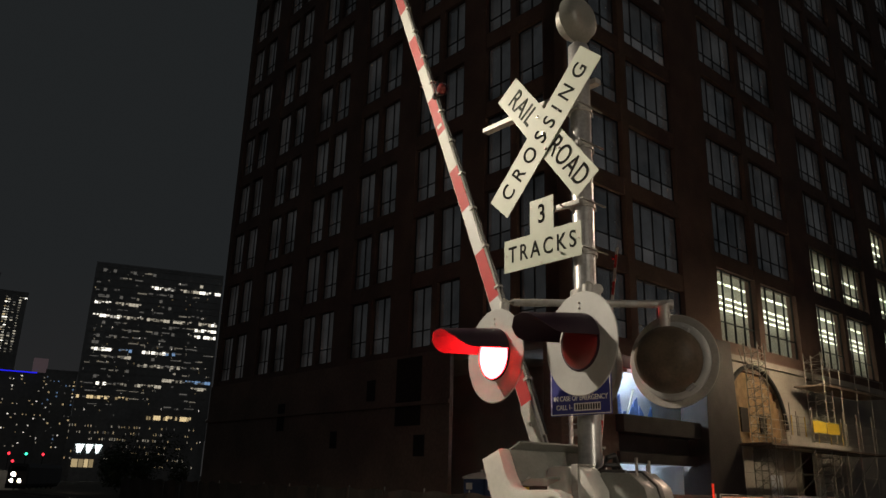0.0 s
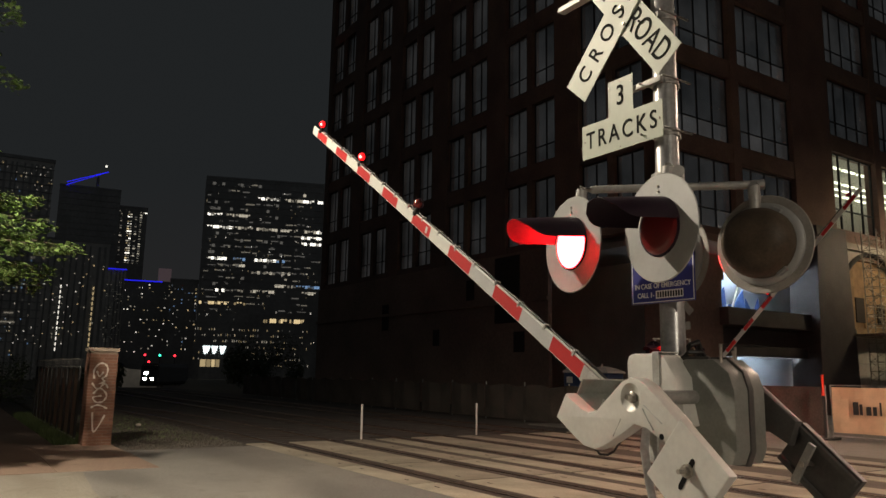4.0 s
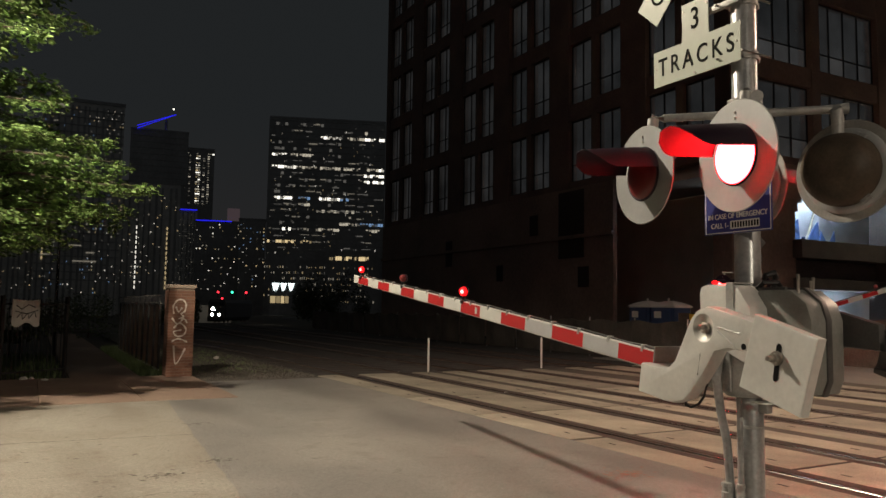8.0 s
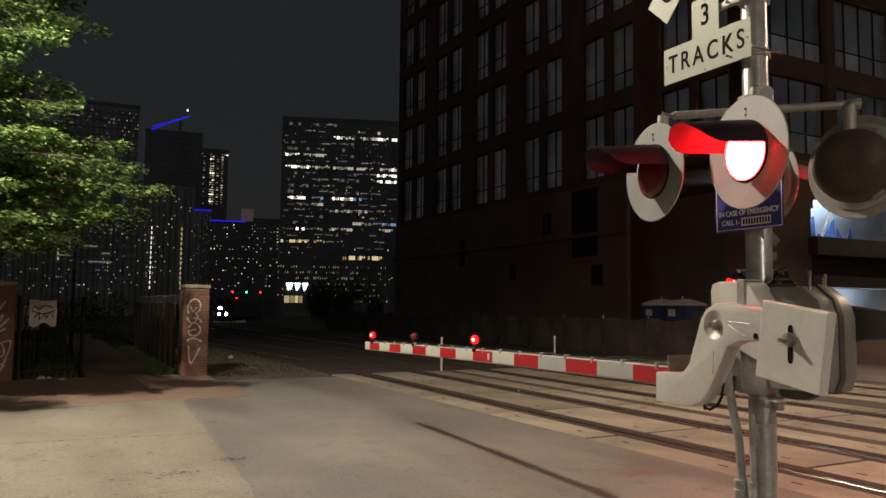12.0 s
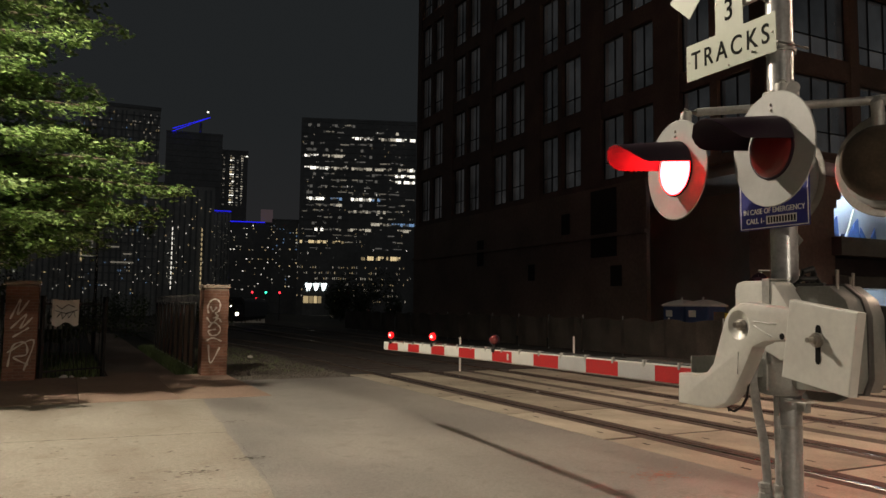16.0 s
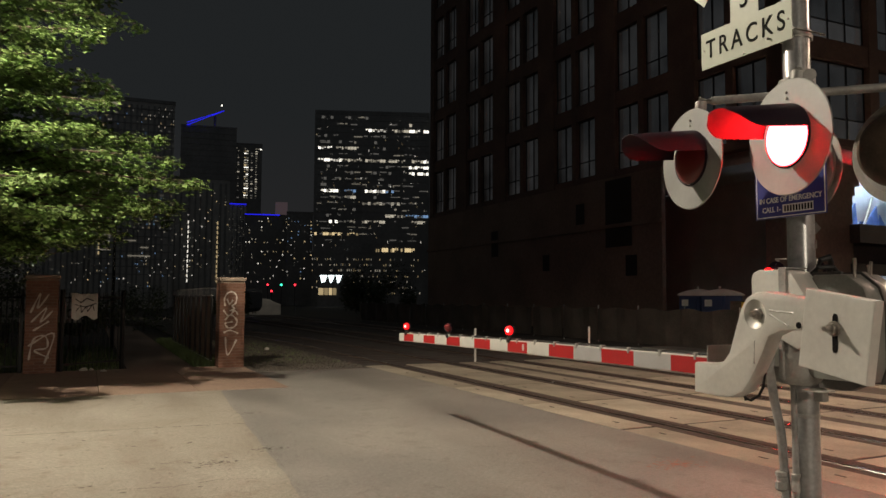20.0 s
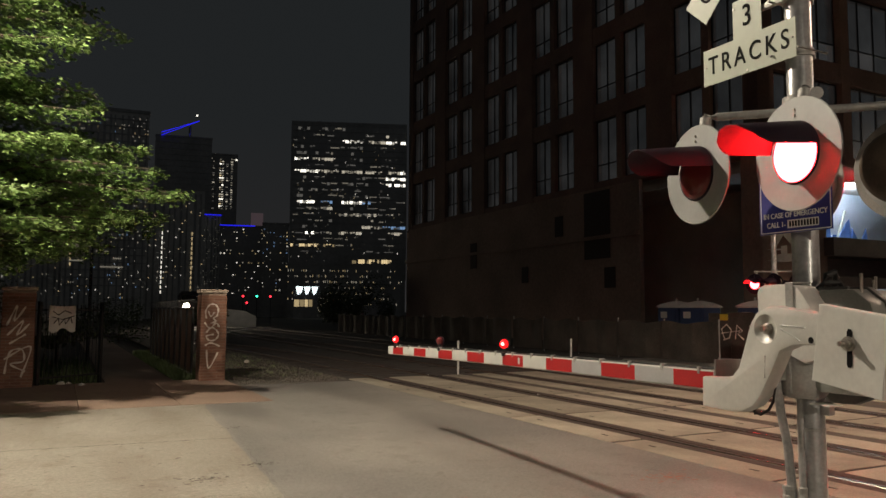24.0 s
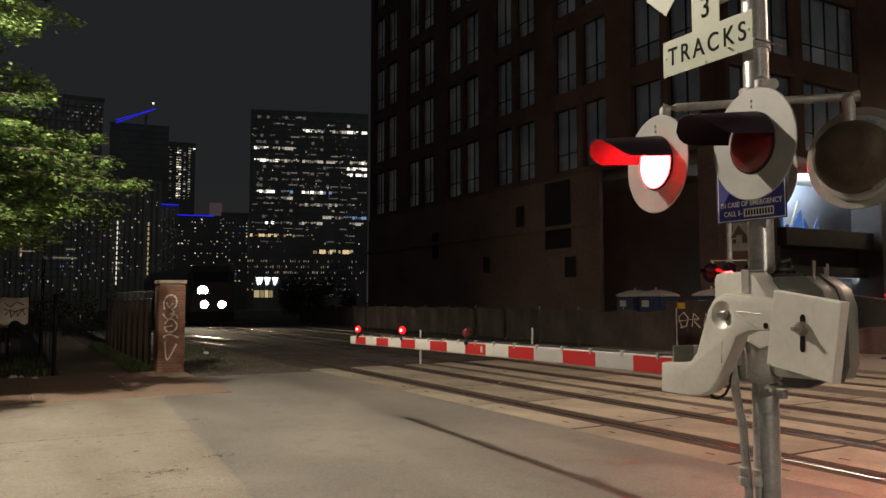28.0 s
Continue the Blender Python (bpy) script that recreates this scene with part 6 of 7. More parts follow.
dl = thing("delineator", put(21.45, 12.38), "glowing orange-red traffic delineator post", "post")
part("stem", T([(0, 0, 0.06), (0, 0, 1.25)], 0.04, 12), M["iron"], dl)
part("tube", T([(0, 0, 1.25), (0, 0, 1.85)], 0.05, 12), plain("orange_plastic", (0.9, 0.06, 0.03), 0.4), dl)
part("foot", lathe(bmesh.new(), [(0.0, 0.2), (0.05, 0.19), (0.07, 0.06)], 16, "z"), M["rubber"], dl)

# ---- skyline ----
LIT = {
    ch: [glow(nm, col, s * k) for k in (1.0, 0.55, 0.32, 0.75)] for ch, nm, col, s in (
        ("#", "white_lit_floor", (1.0, 0.95, 0.82), 1.7), ("o", "soft_lit_floor", (1.0, 0.90, 0.70), 0.45), ("b", "blue_lit_floor", (0.35, 0.60, 1.0), 0.45),
        ("y", "yellow_lit_floor", (1.0, 0.76, 0.40), 0.75), ("-", "faint_lit_floor", (0.95, 0.9, 0.8), 0.09))
}
BLUE_STRIP = glow("blue_neon_edge", (0.02, 0.02, 1.0), 0.9)


def far_tower(yaw0, yaw1, dist, top, label, depth=0.8, name="office_tower", wall="tower"):
    """A tower between two bearings (degrees to the left of the world's y), at a distance; its face looks at the street."""
    c = radians((yaw0 + yaw1) / 2)
    w = 2 * dist * math.tan(abs(radians(yaw1 - yaw0)) / 2)
    m = pose(-math.sin(c) * dist, math.cos(c) * dist, 0, 0, 0, math.degrees(c))
    t = thing(name, m, label, "building", "skyline towers")
    part("wall", B(-w / 2, w / 2, 0, w * depth, -12, top), M[wall], t)
    part("parapet", B(-w / 2 - 0.3, w / 2 + 0.3, -0.3, w * depth + 0.3, top, top + 1.0), M["tower"], t)
    return t, w


def bands(t, w, top, floors, fh):
    """Thin ledges between the storeys."""
    bm = bmesh.new()
    for i in range(floors):
        z = top - fh * i
        box(bm, -w / 2 - 0.15, w / 2 + 0.15, -0.35, -0.003, z - 0.35, z)
    tagged(part("ledge", bm, M["tower"], t), kind="stuff")


def piers(t, w, z0, z1, n, seed):
    """Dark recesses between upright stacks of balconies, of uneven width."""
    bm, rnd = bmesh.new(), random.Random(seed)
    for i in range(n):
        a = -w / 2 + (i + rnd.uniform(0.1, 0.5)) * w / n
        box(bm, a, a + rnd.uniform(0.22, 0.5) * w / n, -0.12, -0.004, z0, z1)
    tagged(part("balcony_recess", bm, M["tower"], t), kind="stuff")


def cells(t, w, top, fh, rows, zoff=0.0):
    """Lit windows from a plan of the storeys: one sign for each window, from left to right."""
    made, rnd = {}, random.Random(len(rows) * 7 + len(rows[0]))
    for i, row in enumerate(rows):
        n = len(row)
        cw = w / n
        for j, ch in enumerate(row):
            if ch in LIT:
                if rnd.random() < 0.07:
                    continue
                v = 0 if rnd.random() < 0.45 else rnd.choice((1, 2, 3))
                key = (ch, n, v)
                if key not in made:
                    low, high = ((0.14, 0.58), (0.30, 0.56), (0.14, 0.50), (0.40, 0.58))[v]
                    made[key] = link_mesh("window", B((0.05, 0.12, 0.2, 0.1)[v] * cw, (0.95, 0.9, 0.85, 0.7)[v] * cw, -0.2, 0.1, low * fh, high * fh), LIT[ch][v])
                part("window", made[key], None, t, "", pose(-w / 2 + j * cw, 0, top - fh * (i + 1) + zoff))


def scatter(t, w, z0, z1, cols, rows, share, seed, kinds="--oy", y=-0.15):
    """Small lights of many rooms, joined."""
    rnd = random.Random(seed)
    for ch in sorted(set(kinds)):
        bm = bmesh.new()
        for i in range(rows):
            for j in range(cols):
                if rnd.random() < share * kinds.count(ch) / len(kinds):
                    a, b = -w / 2 + (j + 0.2 + 0.2 * rnd.random()) * w / cols, z0 + (i + 0.2) * (z1 - z0) / rows
                    box(bm, a, a + (0.16 + 0.30 * rnd.random()) * w / cols, y, 0.05, b, b + rnd.uniform(0.2, 0.42) * (z1 - z0) / rows)
        if bm.faces:
            tagged(part("lit_window", bm, LIT[ch][rnd.choice((0, 1, 1, 2))], t, "small lit windows"), kind="stuff")


def px_yaw(x):
    return 15.76 + math.degrees(math.atan((784 - x) / 1331))


def px_z(y, d):
    return 1.66 + d * (530 - y) / 1331


D1 = 470.0
office, OW = far_tower(px_yaw(757), px_yaw(553), D1, px_z(200, D1), "glass office block with many rows of lit floors", 0.5)
OFH = 3.86
OTOP = px_z(203, D1)
ROWS = (
    "..-..-....--.....-.....................",
    ".......-...................-....o......",
    ".................#######..oooooo#######",
    "...-..--............-..-......--.......",
    "..-.-...-....o......-..................",
    ".#####ooooooooo......-.-.........-.....",
    "................................-......",
    ".#########oooooo.ooooooo.oooooo.ooooo##",
    "...--...-...............--......#######",
    "..........-.-......--....-......#######",
    "...-....o........-....-.......-........",
    "..--.........o...........-.............",
    ".#######..bbbbb..#######bbb............",
    ".....-o-o-o-oo......-..................",
    "................ooo-oooo.oo-oo..--o....",
    ".............-.............o...........",
    "....--..-...............oooooo.bbbbbbbb",
    ".....###..--oo..oooooooo...-....oooooo.",
    "...............................-.......",
    "yyyyyyyyyyyyyyy........................",
    ".......................................",
)
cells(office, OW, OTOP, OFH, ROWS)
scatter(office, OW, 6.0, OTOP - 2.0, 110, 44, 0.045, 15, "--oo#y", -0.25)
bands(office, OW, OTOP, 22, OFH)
rnd = random.Random(91)
dim_strip = [bmesh.new(), bmesh.new()]
for _ in range(120):
    f, a, ln = rnd.randrange(21), rnd.uniform(-0.49, 0.42) * OW, rnd.uniform(1.0, 5.5)
    z = OTOP - OFH * (f + 1) + rnd.uniform(0.6, 1.8)
    box(dim_strip[rnd.random() < 0.3], a, min(a + ln, OW * 0.49), -0.22, 0.05, z, z + rnd.uniform(0.25, 0.7))
for bm, mat in zip(dim_strip, (LIT["-"][0], LIT["o"][2])):
    tagged(part("dim_window", bm, mat, office, "dim strips of office windows"), kind="stuff")
glassfront = bmesh.new()
for j in range(5):
    box(glassfront, -OW / 2 + j * OW / 4 - 0.4, -OW / 2 + j * OW / 4 + 0.4, -0.5, -0.36, 20, OTOP)
tagged(part("mullion_fin", glassfront, M["tower"], office), kind="stuff")

# low car park and sign before it
garage, GW = far_tower(px_yaw(748), px_yaw(550), 440, px_z(452, 440), "low lit car park beside the tracks", 0.4, "car_park")
scatter(garage, GW, px_z(525, 440), px_z(456, 440), 52, 7, 0.42, 5, "-ooyy")
cells(garage, GW, px_z(433, 440), 7.0, ("..............................yy.yyyyyyyyyyyyyyyy....",))
part("storey", B(-GW * 0.05, GW / 2, 0.2, 20, px_z(452, 440) + 0.5, px_z(435, 440)), M["tower"], garage)
emb = thing("illuminated_sign", pose(-math.sin(radians(px_yaw(585))) * 430, math.cos(radians(px_yaw(585))) * 430, px_z(505, 430), 0, 0, px_yaw(585)), "bright white sign shapes on a dark wall", "sign")
SIGN_WHITE = glow("sign_white", (0.85, 1.0, 1.0), 2.6)
for i, (a, b) in enumerate(((-6.2, -2.2), (-1.6, 1.8), (2.6, 6.0))):
    part("sign_shape", prism(bmesh.new(), [(a, 4.6), (a + 1.0, 0.4), (a + 1.6, 0.4), ((a + b) / 2, 2.6), (b - 1.6, 0.4), (b - 1.0, 1.6), (b, 4.6)], -0.3, 0, plane="xz"), SIGN_WHITE, emb, "glowing white shape")
part("sign_wall", B(-7.5, 7.5, 0.2, 1.0, -14.0, 5.2), M["tower"], emb)
for x0, x1, v in ((-7.0, -4.2, 1), (-3.8, -1.6, 2), (-1.2, 0.6, 3), (1.0, 3.0, 2)):
    part("shop_window", B(x0, x1, 0.05, 0.18, -6.5, -2.6), LIT["y"][v], emb, "warm lit shop front")

# towers towards the left
crane_t, CW = far_tower(px_yaw(412), px_yaw(312), 620, px_z(240, 620), "dark unlit tower with a blue-lit crane above")
bands(crane_t, CW, px_z(240, 620), 40, 4.6)
a, b = (620 * math.tan(radians(px_yaw(362) - px_yaw(322))), px_z(235, 620)), (620 * math.tan(radians(px_yaw(362) - px_yaw(388))), px_z(211, 620))
part("crane_jib", T([(a[0], -2, a[1]), (b[0], -2, b[1])], 0.36, 6), BLUE_STRIP, crane_t, "blue-lit crane jib")
part("crane_chord", T([(a[0], -2, a[1] - 2.2), (b[0], -2, b[1])], 0.32, 6), BLUE_STRIP, crane_t, "blue-lit crane chord")
part("crane_mast", T([(CW * 0.1, 5, px_z(240, 620)), (CW * 0.1, 5, px_z(218, 620))], 1.0, 6), M["tower"], crane_t)
part("beacon", B(CW * 0.2, CW * 0.2 + 1.3, -2, -1, px_z(203, 620), px_z(200.5, 620)), LIT["#"][0], crane_t)
b_t, BW = far_tower(px_yaw(458), px_yaw(402), 640, px_z(266, 640), "slim tower with a column of bright windows")
cells(b_t, BW, px_z(271, 640), 1.95, [".oo...o....oo#" if i == 0 else ("...o..yo...o.." if i % 3 == 1 else ("......##.-.o.." if i % 3 else "...-..oo.o.-..")) for i in range(22)])
c_t, CCW = far_tower(px_yaw(432), px_yaw(399), 520, px_z(371, 520), "narrow block with faint windows and a blue roof edge", wall="flats")
part("roof_light", B(-CCW / 2, CCW / 2, -0.6, -0.3, px_z(371, 520), px_z(369.6, 520)), BLUE_STRIP, c_t, "blue roof edge light")
scatter(c_t, CCW, px_z(500, 520), px_z(376, 520), 12, 34, 0.55, 8, "-----o")
d_t, DW = far_tower(px_yaw(507), px_yaw(430), 500, px_z(389, 500), "brown block with a blue roof edge")
part("roof_light", B(-DW / 2, DW * 0.30, -0.6, -0.3, px_z(388, 500), px_z(386.4, 500)), BLUE_STRIP, d_t, "blue roof edge light")
# plant room walls glow faintly to stand for the pinkish light on them
part("roof_house", B(DW * 0.2, DW * 0.48, 1, 8, px_z(389, 500), px_z(364, 500)), glow("faint_pink_glow", (1.0, 0.70, 0.76), 0.045), d_t, "rooftop plant room with a faint pink glow for the light on it")
scatter(d_t, DW, px_z(505, 500), px_z(390, 500), 14, 22, 0.14, 9, "ooy#")
e_t, EW = far_tower(px_yaw(551), px_yaw(505), 480, px_z(383, 480), "dark block with a few lit rooms")
scatter(e_t, EW, px_z(505, 480), px_z(388, 480), 8, 20, 0.26, 10, "-oyb#")
f_t, FW = far_tower(px_yaw(402), px_yaw(300), 400, px_z(330, 400), "dark residential tower with two lit stair columns", wall="flats")
for x in (329, 381):
    col = bmesh.new()
    xx = 400 * math.tan(radians(px_yaw((402 + 300) / 2) - px_yaw(x)))
    for i in range(13):
        box(col, xx - 0.24, xx + 0.24, -0.3, 0, px_z(505 - i * 8.2, 400), px_z(500 - i * 8.2, 400))
    part("stair_light", col, LIT["#"][1] if x == 329 else LIT["y"][1], f_t, "column of stair lights")
scatter(f_t, FW, px_z(505, 400), px_z(340, 400), 20, 34, 0.12, 11, "-oy#")
g_t, GGW = far_tower(px_yaw(300), px_yaw(160), 330, px_z(205, 330), "tall apartment block with scattered lit rooms", 0.5, wall="flats")
scatter(g_t, GGW, px_z(515, 330), px_z(212, 330), 36, 50, 0.13, 12, "-ooy#b")
bands(g_t, GGW, px_z(205, 330), 24, 3.1)
piers(g_t, GGW, -10, px_z(212, 330), 13, 41)
col = bmesh.new()
xx = 330 * math.tan(radians(px_yaw((300 + 160) / 2) - px_yaw(170)))
for i in range(26):
    box(col, xx - 0.22, xx + 0.22, -0.35, 0, px_z(462 - i * 8.4, 330), px_z(457.5 - i * 8.4, 330))
part("stair_light", col, LIT["y"][1], g_t, "column of stair lights")
part("roof_room", B(xx + 2.0, xx + 5.2, -0.4, 4, px_z(217, 330), px_z(209, 330)), LIT["o"][2], g_t, "pale lit roof room")
for y, x0, x1 in ((428, 176, 206), (436, 214, 236), (452, 168, 192), (461, 222, 262), (447, 244, 258)):
    a0, a1 = (330 * math.tan(radians(px_yaw(230) - px_yaw(x))) for x in (x0, x1))
    part("window_strip", B(a0, a1, -0.35, 0, px_z(y + 3, 330), px_z(y + 1.2, 330)), LIT["o"][2], g_t, "row of lit rooms")
piers(f_t, FW, -10, px_z(336, 400), 9, 42)
piers(c_t, CCW, -10, px_z(374, 520), 5, 43)
h_t, HW = far_tower(px_yaw(160), px_yaw(-120), 360, px_z(330, 360), "wide apartment block with scattered lit rooms", 0.3, wall="flats")
piers(h_t, HW, -10, px_z(336, 360), 26, 44)
scatter(h_t, HW, px_z(515, 360), px_z(340, 360), 70, 34, 0.14, 13, "-ooy#")

# signals and retaining wall down the line
for x, y, kind in ((473, 508, "r"), (521, 508, "r"), (497, 508, "g"), (480, 519, "r")):
    d = 250.0
    sgl = thing("traffic_light", pose(-math.sin(radians(px_yaw(x))) * d, math.cos(radians(px_yaw(x))) * d, px_z(y, d), 0, 0, px_yaw(x)), "distant glowing traffic light on a pole", "traffic light", "distant traffic lights")
    part("head", B(-0.25, 0.25, 0, 0.3, -0.9, 0.5, bevel=0.03), M["iron"], sgl)
    part("lamp", lathe(bmesh.new(), [(-0.15, 0.0), (-0.1, 0.3), (0.0, 0.36)], 12, "y"), glow("signal_" + kind, (1, 0.03, 0.05) if kind == "r" else (0.05, 1, 0.5), 3.0), sgl)
    part("pole", T([(0, 0.15, -0.9), (0, 0.15, -px_z(y, d) - 3.5)], 0.08, 8), M["iron"], sgl)
wl = thing("retaining_wall", pose(-math.sin(radians(px_yaw(466))) * 205, math.cos(radians(px_yaw(466))) * 205, -3.2, 0, 0, px_yaw(466)), "pale concrete wall beside the curve", "wall")
part("wall", prism(bmesh.new(), [(-4.5, 0), (4.5, 0), (4.5, 3.0), (1.5, 4.4), (-4.5, 5.0)], 0, 0.5, plane="xz"), M["cream"], wl)

# unseen lamp added only to lighten the retaining wall
spot("distant_street_lamp_light", pose(-math.sin(radians(px_yaw(470))) * 192, math.cos(radians(px_yaw(470))) * 192, 6.5, 35, 0, px_yaw(470)), 600, (1.0, 0.92, 0.80), 150, 0.2)

# ---- train ----
train = thing("locomotive", put(30.2, 132.3, -1.39), "dark locomotive with three bright headlights", "train")
body = bmesh.new()
prism(body, [(-1.5, 0.9), (1.5, 0.9), (1.5, 3.3), (1.15, 3.9), (-1.15, 3.9), (-1.5, 3.3)], 0.0, 18.0, plane="xz", bevel=0.06)
part("body", body, M["loco"], train)
part("nose", prism(bmesh.new(), [(-1.4, 0.9), (1.4, 0.9), (1.25, 2.1), (-1.25, 2.1)], -0.5, 0.0, plane="xz", bevel=0.05), M["loco"], train)
part("underframe", prism(bmesh.new(), [(-1.1, 0.34), (1.1, 0.34), (1.35, 0.6), (1.35, 0.89), (-1.35, 0.89), (-1.35, 0.6)], 0.9, 17.4, plane="xz", bevel=0.03), M["iron"], train, "black underframe and tanks")
part("windscreen", B(-1.1, 1.1, -0.03, -0.003, 2.85, 3.5), plain("dark_glass", (0.01, 0.01, 0.012), 0.08), train, "dark windscreen")
part("pilot", prism(bmesh.new(), [(-1.4, 0.25), (1.4, 0.25), (1.45, 0.9), (-1.45, 0.9)], -0.4, 0.1, plane="xz"), M["iron"], train, "black pilot plate")
HEADLIGHT = glow("headlight", (1.0, 0.80, 0.56), 480.0)
for x, z, r in ((-0.57, 2.28, 0.30), (-0.55, 1.40, 0.22), (0.55, 1.40, 0.22)):
    y = -0.5 if z < 2 else 0.0
    part("headlight", lathe(bmesh.new(), [(y - 0.10, 0.0), (y - 0.09, r * 0.7), (y - 0.06, r)], 20, "y", at=(x, 0, z)), HEADLIGHT, train, "bright warm headlight", None, True)
    part("headlight_rim", lathe(bmesh.new(), [(y - 0.02, r + 0.005), (y - 0.36, r + 0.02), (y - 0.36, r + 0.05), (y + 0.02, r + 0.05), (y + 0.02, r + 0.005)], 20, "y", at=(x, 0, z), caps=False), M["iron"], train)
for y in (1.6, 4.2, 13.0, 15.6):
    for x in (-0.75, 0.75):
        part("wheel", lathe(bmesh.new(), [(x - 0.06, 0.0), (x - 0.06, 0.5), (x + 0.06, 0.5), (x + 0.06, 0.0)], 24, at=(0, y, 0.5)), M["rail"], train)

# ---- tree and shrubs ----


def leaf_into(vs, fs, p, n, s, rnd):
    """One leaf: two folded halves with a point."""
    a = Vector((rnd.uniform(-1, 1), rnd.uniform(-1, 1), rnd.uniform(-0.6, 0.25))).normalized()
    a = (a - n * a.dot(n) * 0.65).normalized()
    b = n.cross(a).normalized()
    k = len(vs)
    vs.extend([p, p + a * s * 0.5 + b * s * 0.42 - n * s * 0.10, p + a * s * 1.05, p + a * s * 0.5 - b * s * 0.42 - n * s * 0.10])
    fs.extend([(k, k + 1, k + 2), (k, k + 2, k + 3)])


CROWN = ((2.4, 2.2), (2.9, 3.2), (3.3, 4.2), (3.6, 4.5), (4.0, 4.1), (4.6, 3.6), (5.4, 3.1), (6.2, 3.2), (7.6, 3.1), (9.0, 2.3), (10.4, 0.7))


LAYERS = (2.5, 2.8, 3.1, 3.4, 3.7, 4.05, 4.45, 4.9, 5.5, 6.0, 6.75, 7.5, 8.2, 9.0, 9.9)


def crown_reach(z):
    for (z0, r0), (z1, r1) in zip(CROWN, CROWN[1:]):
        if z <= z1:
            return r0 + (r1 - r0) * (z - z0) / (z1 - z0)
    return 0.6


def tree(m, label, seed, limbs, leaves, size):
    """Trunk, limbs in layers, and a flat drooping spray of leaves along each limb."""
    rnd = random.Random(seed)
    t = thing("tree", m, label, "tree")
    part("trunk", T([(0, 0, -0.1), (0.05, 0.03, 1.6), (-0.05, 0.1, 3.6), (0.1, 0.05, 6.2), (0.05, 0.1, 9.6)], [0.24, 0.18, 0.15, 0.10, 0.03], 14), M["bark"], t, "", None, True)
    vs, fs, wood = [], [], bmesh.new()
    for i in range(limbs):
        z = LAYERS[i % len(LAYERS)]
        z += rnd.gauss(0, 0.22 if z < 5.0 else 0.10)
        ang = i * 2.39996 + rnd.uniform(-0.3, 0.3)
        r = crown_reach(z) * rnd.uniform(0.62, 1.06)
        root = Vector((0.03, 0.07, max(1.9, z - 0.10 * r - rnd.uniform(0.0, 0.3))))
        tip = Vector((math.cos(ang) * r, math.sin(ang) * r * 0.80, z))
        mid = root.lerp(tip, 0.55) + Vector((rnd.uniform(-0.15, 0.15), rnd.uniform(-0.15, 0.15), 0.10 * r))
        tube(wood, [root, mid, tip], [0.045, 0.024, 0.006], 6)
        side = Vector((-math.sin(ang), math.cos(ang), 0))
        wide = rnd.uniform(0.30, 0.52)
        twigs = []
        for k in range(9):
            s = 0.28 + 0.72 * k / 8
            c0 = root.lerp(mid, s / 0.55) if s < 0.55 else mid.lerp(tip, (s - 0.55) / 0.45)
            for sd in (-1, 1):
                ln = wide * rnd.uniform(0.5, 1.1) * (1.0 - 0.62 * s)
                out = (tip - mid).normalized()
                end = c0 + side * sd * ln * 1.5 + out * ln * 0.9 + Vector((0, 0, rnd.uniform(-0.18, 0.10)))
                twigs.append((c0, end))
                tube(wood, [c0, end], [0.008, 0.003], 3)
        for _ in range(int(leaves * r / 3.6 * (0.35 if math.cos(ang) < -0.15 else 1.0))):
            c0, end = twigs[int(rnd.random() * len(twigs))]
            q = rnd.random() ** 0.8
            p = c0.lerp(end, q * 1.08) + Vector((rnd.gauss(0, 0.07), rnd.gauss(0, 0.07), rnd.gauss(-0.04, 0.05)))
            n = Vector((rnd.gauss(0, 0.40) + 0.25 * math.cos(ang), rnd.gauss(0, 0.40) + 0.25 * math.sin(ang), 1.0)).normalized()
            leaf_into(vs, fs, p, n, size * rnd.uniform(0.65, 1.25), rnd)
    part("branching", wood, M["bark"], t, "", None, True)
    me = bpy.data.meshes.new("crown")
    me.from_pydata(vs, [], fs)
    me.materials.append(M["leaf"])
    tagged(part("crown", me, None, t, "layered green leaves lit by a street lamp"), kind="stuff")
    return t


tree(put(-2.6, 14.9), "leafy maple tree lit green by street light", 4, 300, 600, 0.096)


def shrub(m, sx, sy, sz, count, seed, size=0.10, label="dark shrub behind the fence"):
    rnd = random.Random(seed)
    vs, fs = [], []
    lobes = [(rnd.uniform(-sx, sx) * 0.7, rnd.uniform(-sy, sy) * 0.7, rnd.uniform(0.35, 0.85) * sz, rnd.uniform(0.28, 0.5)) for _ in range(9)]
    for _ in range(count):
        lx, ly, lz, lr = rnd.choice(lobes)
        d = Vector((rnd.gauss(0, 1), rnd.gauss(0, 1), rnd.gauss(0, 1))).normalized() * rnd.uniform(0.7, 1.05)
        p = Vector((lx + d.x * lr * sx, ly + d.y * lr * sy, max(0.02, lz + d.z * lr * sz * 0.9)))
        leaf_into(vs, fs, p, (d + Vector((0, 0, 0.5))).normalized(), size * rnd.uniform(0.7, 1.4), rnd)
    t = thing("shrub", m, label, "shrub", "shrubs")
    me = bpy.data.meshes.new("leaves")
    me.from_pydata(vs, [], fs)
    me.materials.append(M["bush"])
    tagged(part("leaves", me, None, t), kind="stuff")
    part("stem", T([(0, 0, 0), (0.05, 0, sz * 0.5)], [0.05, 0.02], 6), M["bark"], t)
    return t


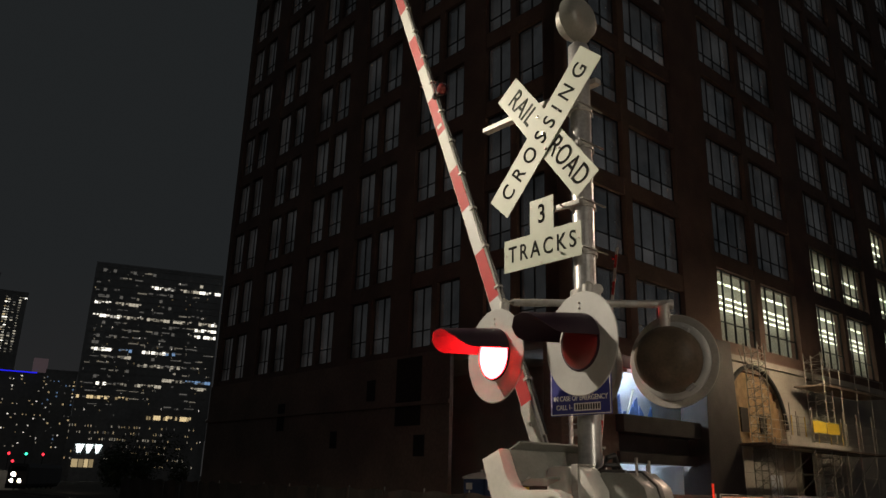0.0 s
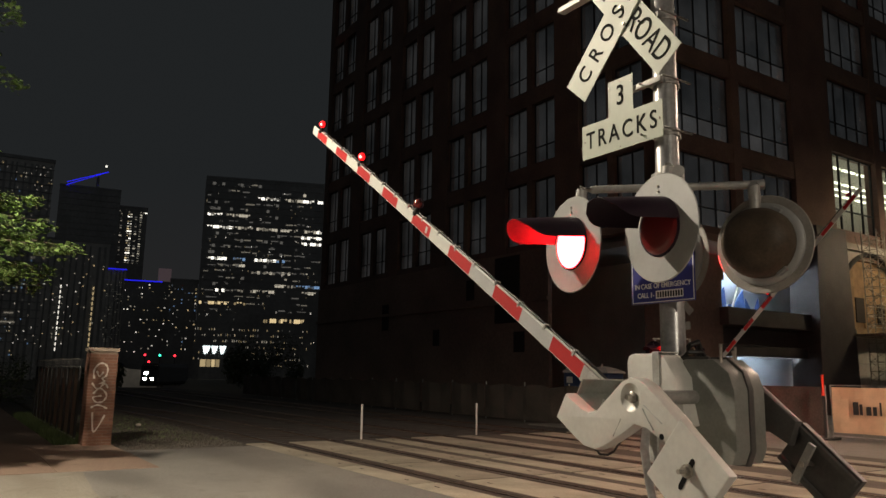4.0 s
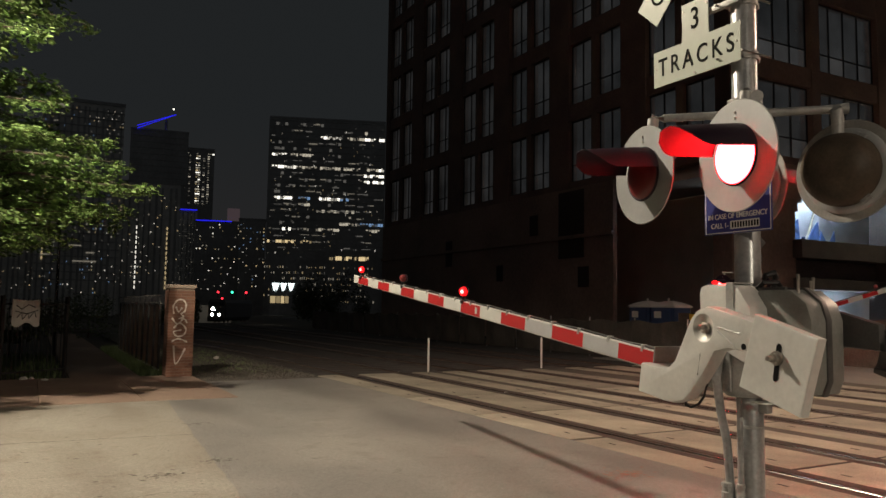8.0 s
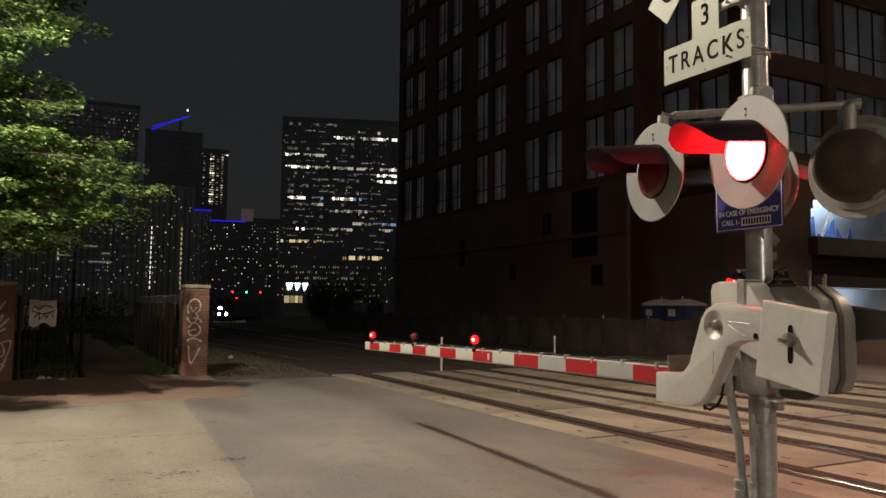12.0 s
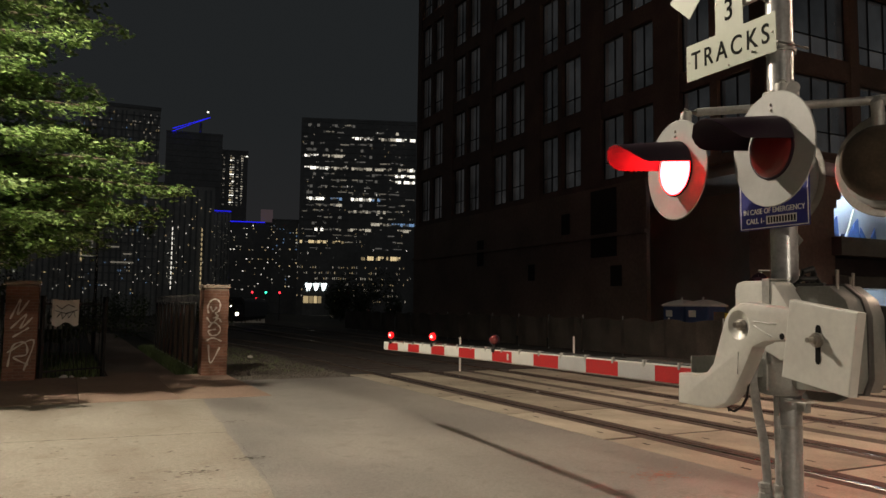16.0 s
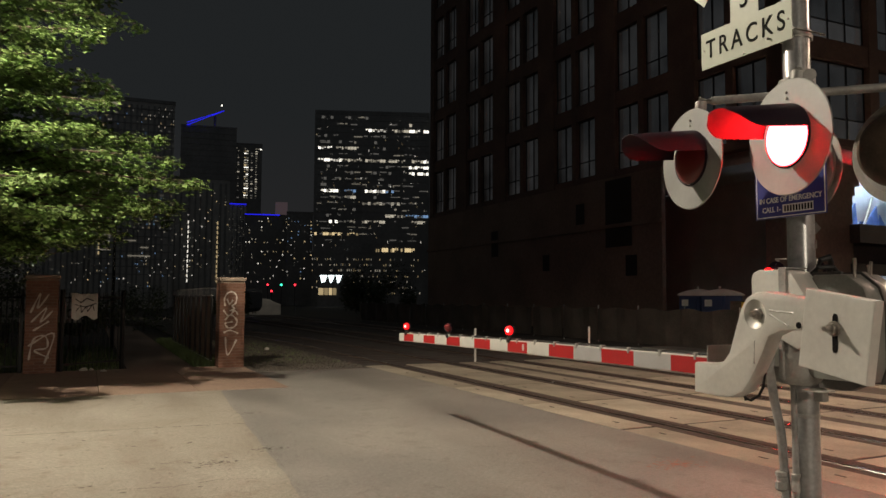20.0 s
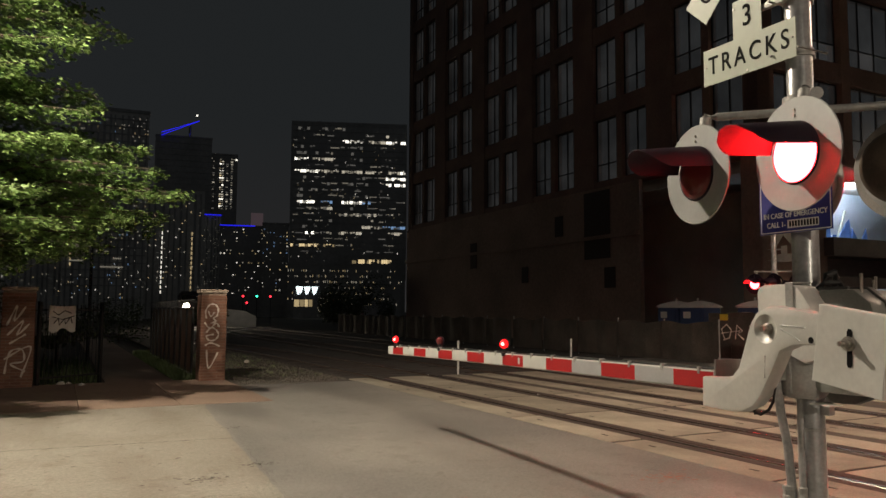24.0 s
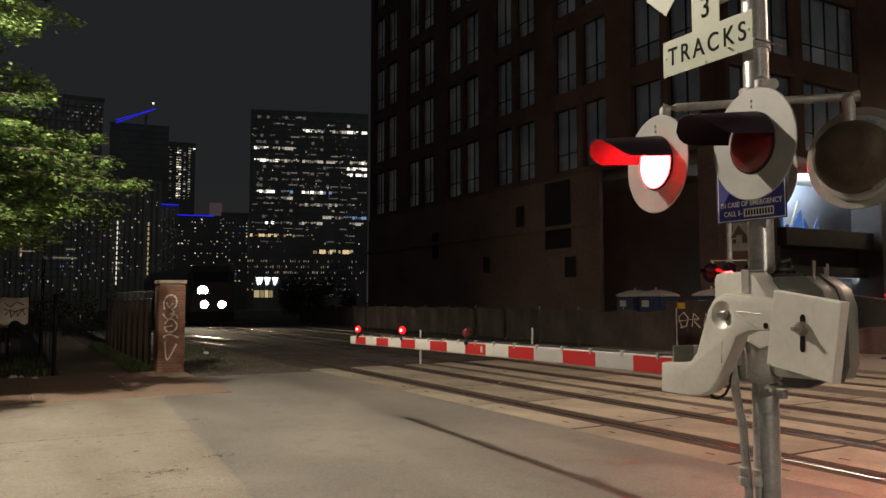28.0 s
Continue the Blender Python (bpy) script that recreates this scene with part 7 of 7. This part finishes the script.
for x, y, sx, sy, sz, n, sd in ((-3.4, 20.5, 2.2, 1.3, 2.3, 2600, 21), (-6.5, 21.5, 2.4, 1.5, 2.9, 2600, 22), (-0.5, 25.0, 1.6, 2.2, 1.7, 1800, 23), (-2.5, 30.0, 2.5, 3.0, 2.6, 2200, 24),
                                (2.5, 40.0, 1.6, 2.6, 2.2, 1600, 25), (-5.0, 38.0, 3.0, 3.0, 3.4, 2200, 26)):
    shrub(put(x, y), sx, sy, sz, n, sd)
for x, y, sx, sz, sd in ((23.0, 66.0, 2.6, 3.6, 31), (27.0, 71.0, 3.0, 4.6, 32), (8.6, 52.0, 1.6, 2.2, 33)):
    shrub(put(x, y), sx, sx, sz, 3600, sd, 0.17, "dark tree-like scrub beyond the tracks")

# rough grass and weeds along the fence line
rnd = random.Random(77)
vs, fs = [], []
for _ in range(15000):
    if rnd.random() < 0.55:
        x, y = rnd.uniform(-9.0, 0.7), rnd.uniform(19.0, 27.0)
    elif rnd.random() < 0.85:
        x, y = rnd.uniform(2.35, 2.9), rnd.uniform(18.9, 30.0)
    else:
        x, y = rnd.uniform(3.5, 6.0), rnd.uniform(19.0, 30.0)
    h = rnd.uniform(0.05, 0.22) * (0.22 if x > 3 else 1.0)
    a = rnd.uniform(0, 6.28)
    b = Vector((math.cos(a) * 0.02, math.sin(a) * 0.02, 0))
    p = Vector((x, y, -0.05))
    tip = p + Vector((rnd.gauss(0, 0.06), rnd.gauss(0, 0.06), h + 0.05))
    k = len(vs)
    vs += [p - b, p + b, tip]
    fs.append((k, k + 1, k + 2))
me = bpy.data.meshes.new("grass")
me.from_pydata(vs, [], fs)
me.materials.append(M["grass"])
tagged(part("grass", me, None, None, "", put(0, 0)), "rough uncut grass and weeds by the fence", "grass", "", "stuff")


# ---- what moves ----
ARM_NEAR = [(0.0, 66.9), (0.5, 61.4), (1.0, 55.8), (1.5, 50.6), (2.0, 45.5), (2.5, 41.6), (3.0, 38.0), (3.5, 34.3), (4.0, 30.9), (4.5, 27.6), (5.5, 21.4), (6.5, 15.6),
            (7.0, 12.9), (7.5, 10.1), (8.0, 7.5), (8.5, 5.7), (9.0, 4.8), (9.5, 3.6), (10.0, 1.9), (10.5, 0.8), (11.0, 0.0), (11.5, 0.0), (28.0, 0.0)]
ARM_FAR = [(0.0, 82.0), (1.0, 72.0), (2.0, 62.0), (3.0, 52.5), (4.0, 43.5), (5.0, 36.5), (6.0, 30.0), (7.0, 23.5), (8.0, 15.5), (9.0, 8.0), (10.0, 2.5), (11.0, 0.0), (28.0, 0.0)]
TRAIN = [(0.0, 132.3), (4.0, 130.4), (7.0, 127.8), (9.0, 125.9), (12.0, 122.9), (15.0, 119.1), (17.0, 115.9), (20.0, 106.2), (22.5, 91.0), (23.0, 88.2), (24.0, 83.0), (24.5, 79.4), (25.0, 76.2), (26.0, 69.8), (27.0, 59.3), (27.5, 54.6), (28.0, 50.1)]


def flips(lens, base, lit_first, times):
    """A lens that turns half round at each time: three short steps."""
    rows, a = [], 0.0 if lit_first else 180.0
    rows.append((0.0, base @ pose(0, 0, 0, 0, 0, a)))
    for t in times:
        rows.append((t - 2 / 30, base @ pose(0, 0, 0, 0, 0, a)))
        rows.append((t - 1 / 30, base @ pose(0, 0, 0, 0, 0, a + 60)))
        rows.append((t, base @ pose(0, 0, 0, 0, 0, a + 120)))
        rows.append((t + 1 / 30, base @ pose(0, 0, 0, 0, 0, a + 180)))
        a = (a + 180) % 360
    rows.append((28.0, base @ pose(0, 0, 0, 0, 0, a)))
    walk(lens, rows)


def motions():
    rows = []
    for t, y in TRAIN:
        turn = math.degrees(math.atan2(-(track_x(1, y + 1) - track_x(1, y)), 1.0))
        rows.append((t, put(track_x(1, y), y, track_z(y), 0, 0, turn)))
    walk(train, rows)
    for arm, keys in ((arm_near, ARM_NEAR), (arm_far, ARM_FAR)):
        walk(arm, [(t, pose(*PIVOT, 0, 0, -SPLAY) @ pose(0, 0, 0, a, 0, 0)) for t, a in keys])
    times, k = [0.15], 0
    while True:
        on, off = 1.465 + 1.49 * (k - 1), 1.465 + 1.49 * (k - 1) + 0.765
        if on > 0.3:
            times.append(on)
        if off > 27.9:
            break
        times.append(off)
        k += 1
    times = [t for t in sorted(times) if 0.1 < t < 27.9]
    for lens_set in (lens_near, lens_far):
        for i, lens in enumerate(lens_set):
            flips(lens, pose(-0.004, 0, 0), i % 2 == 0, times)
    for lenses in (armlens_near, armlens_far):
        for i, lens in enumerate(lenses[:2]):
            flips(lens, lens.matrix_basis.copy(), i == 1, times)


motions()
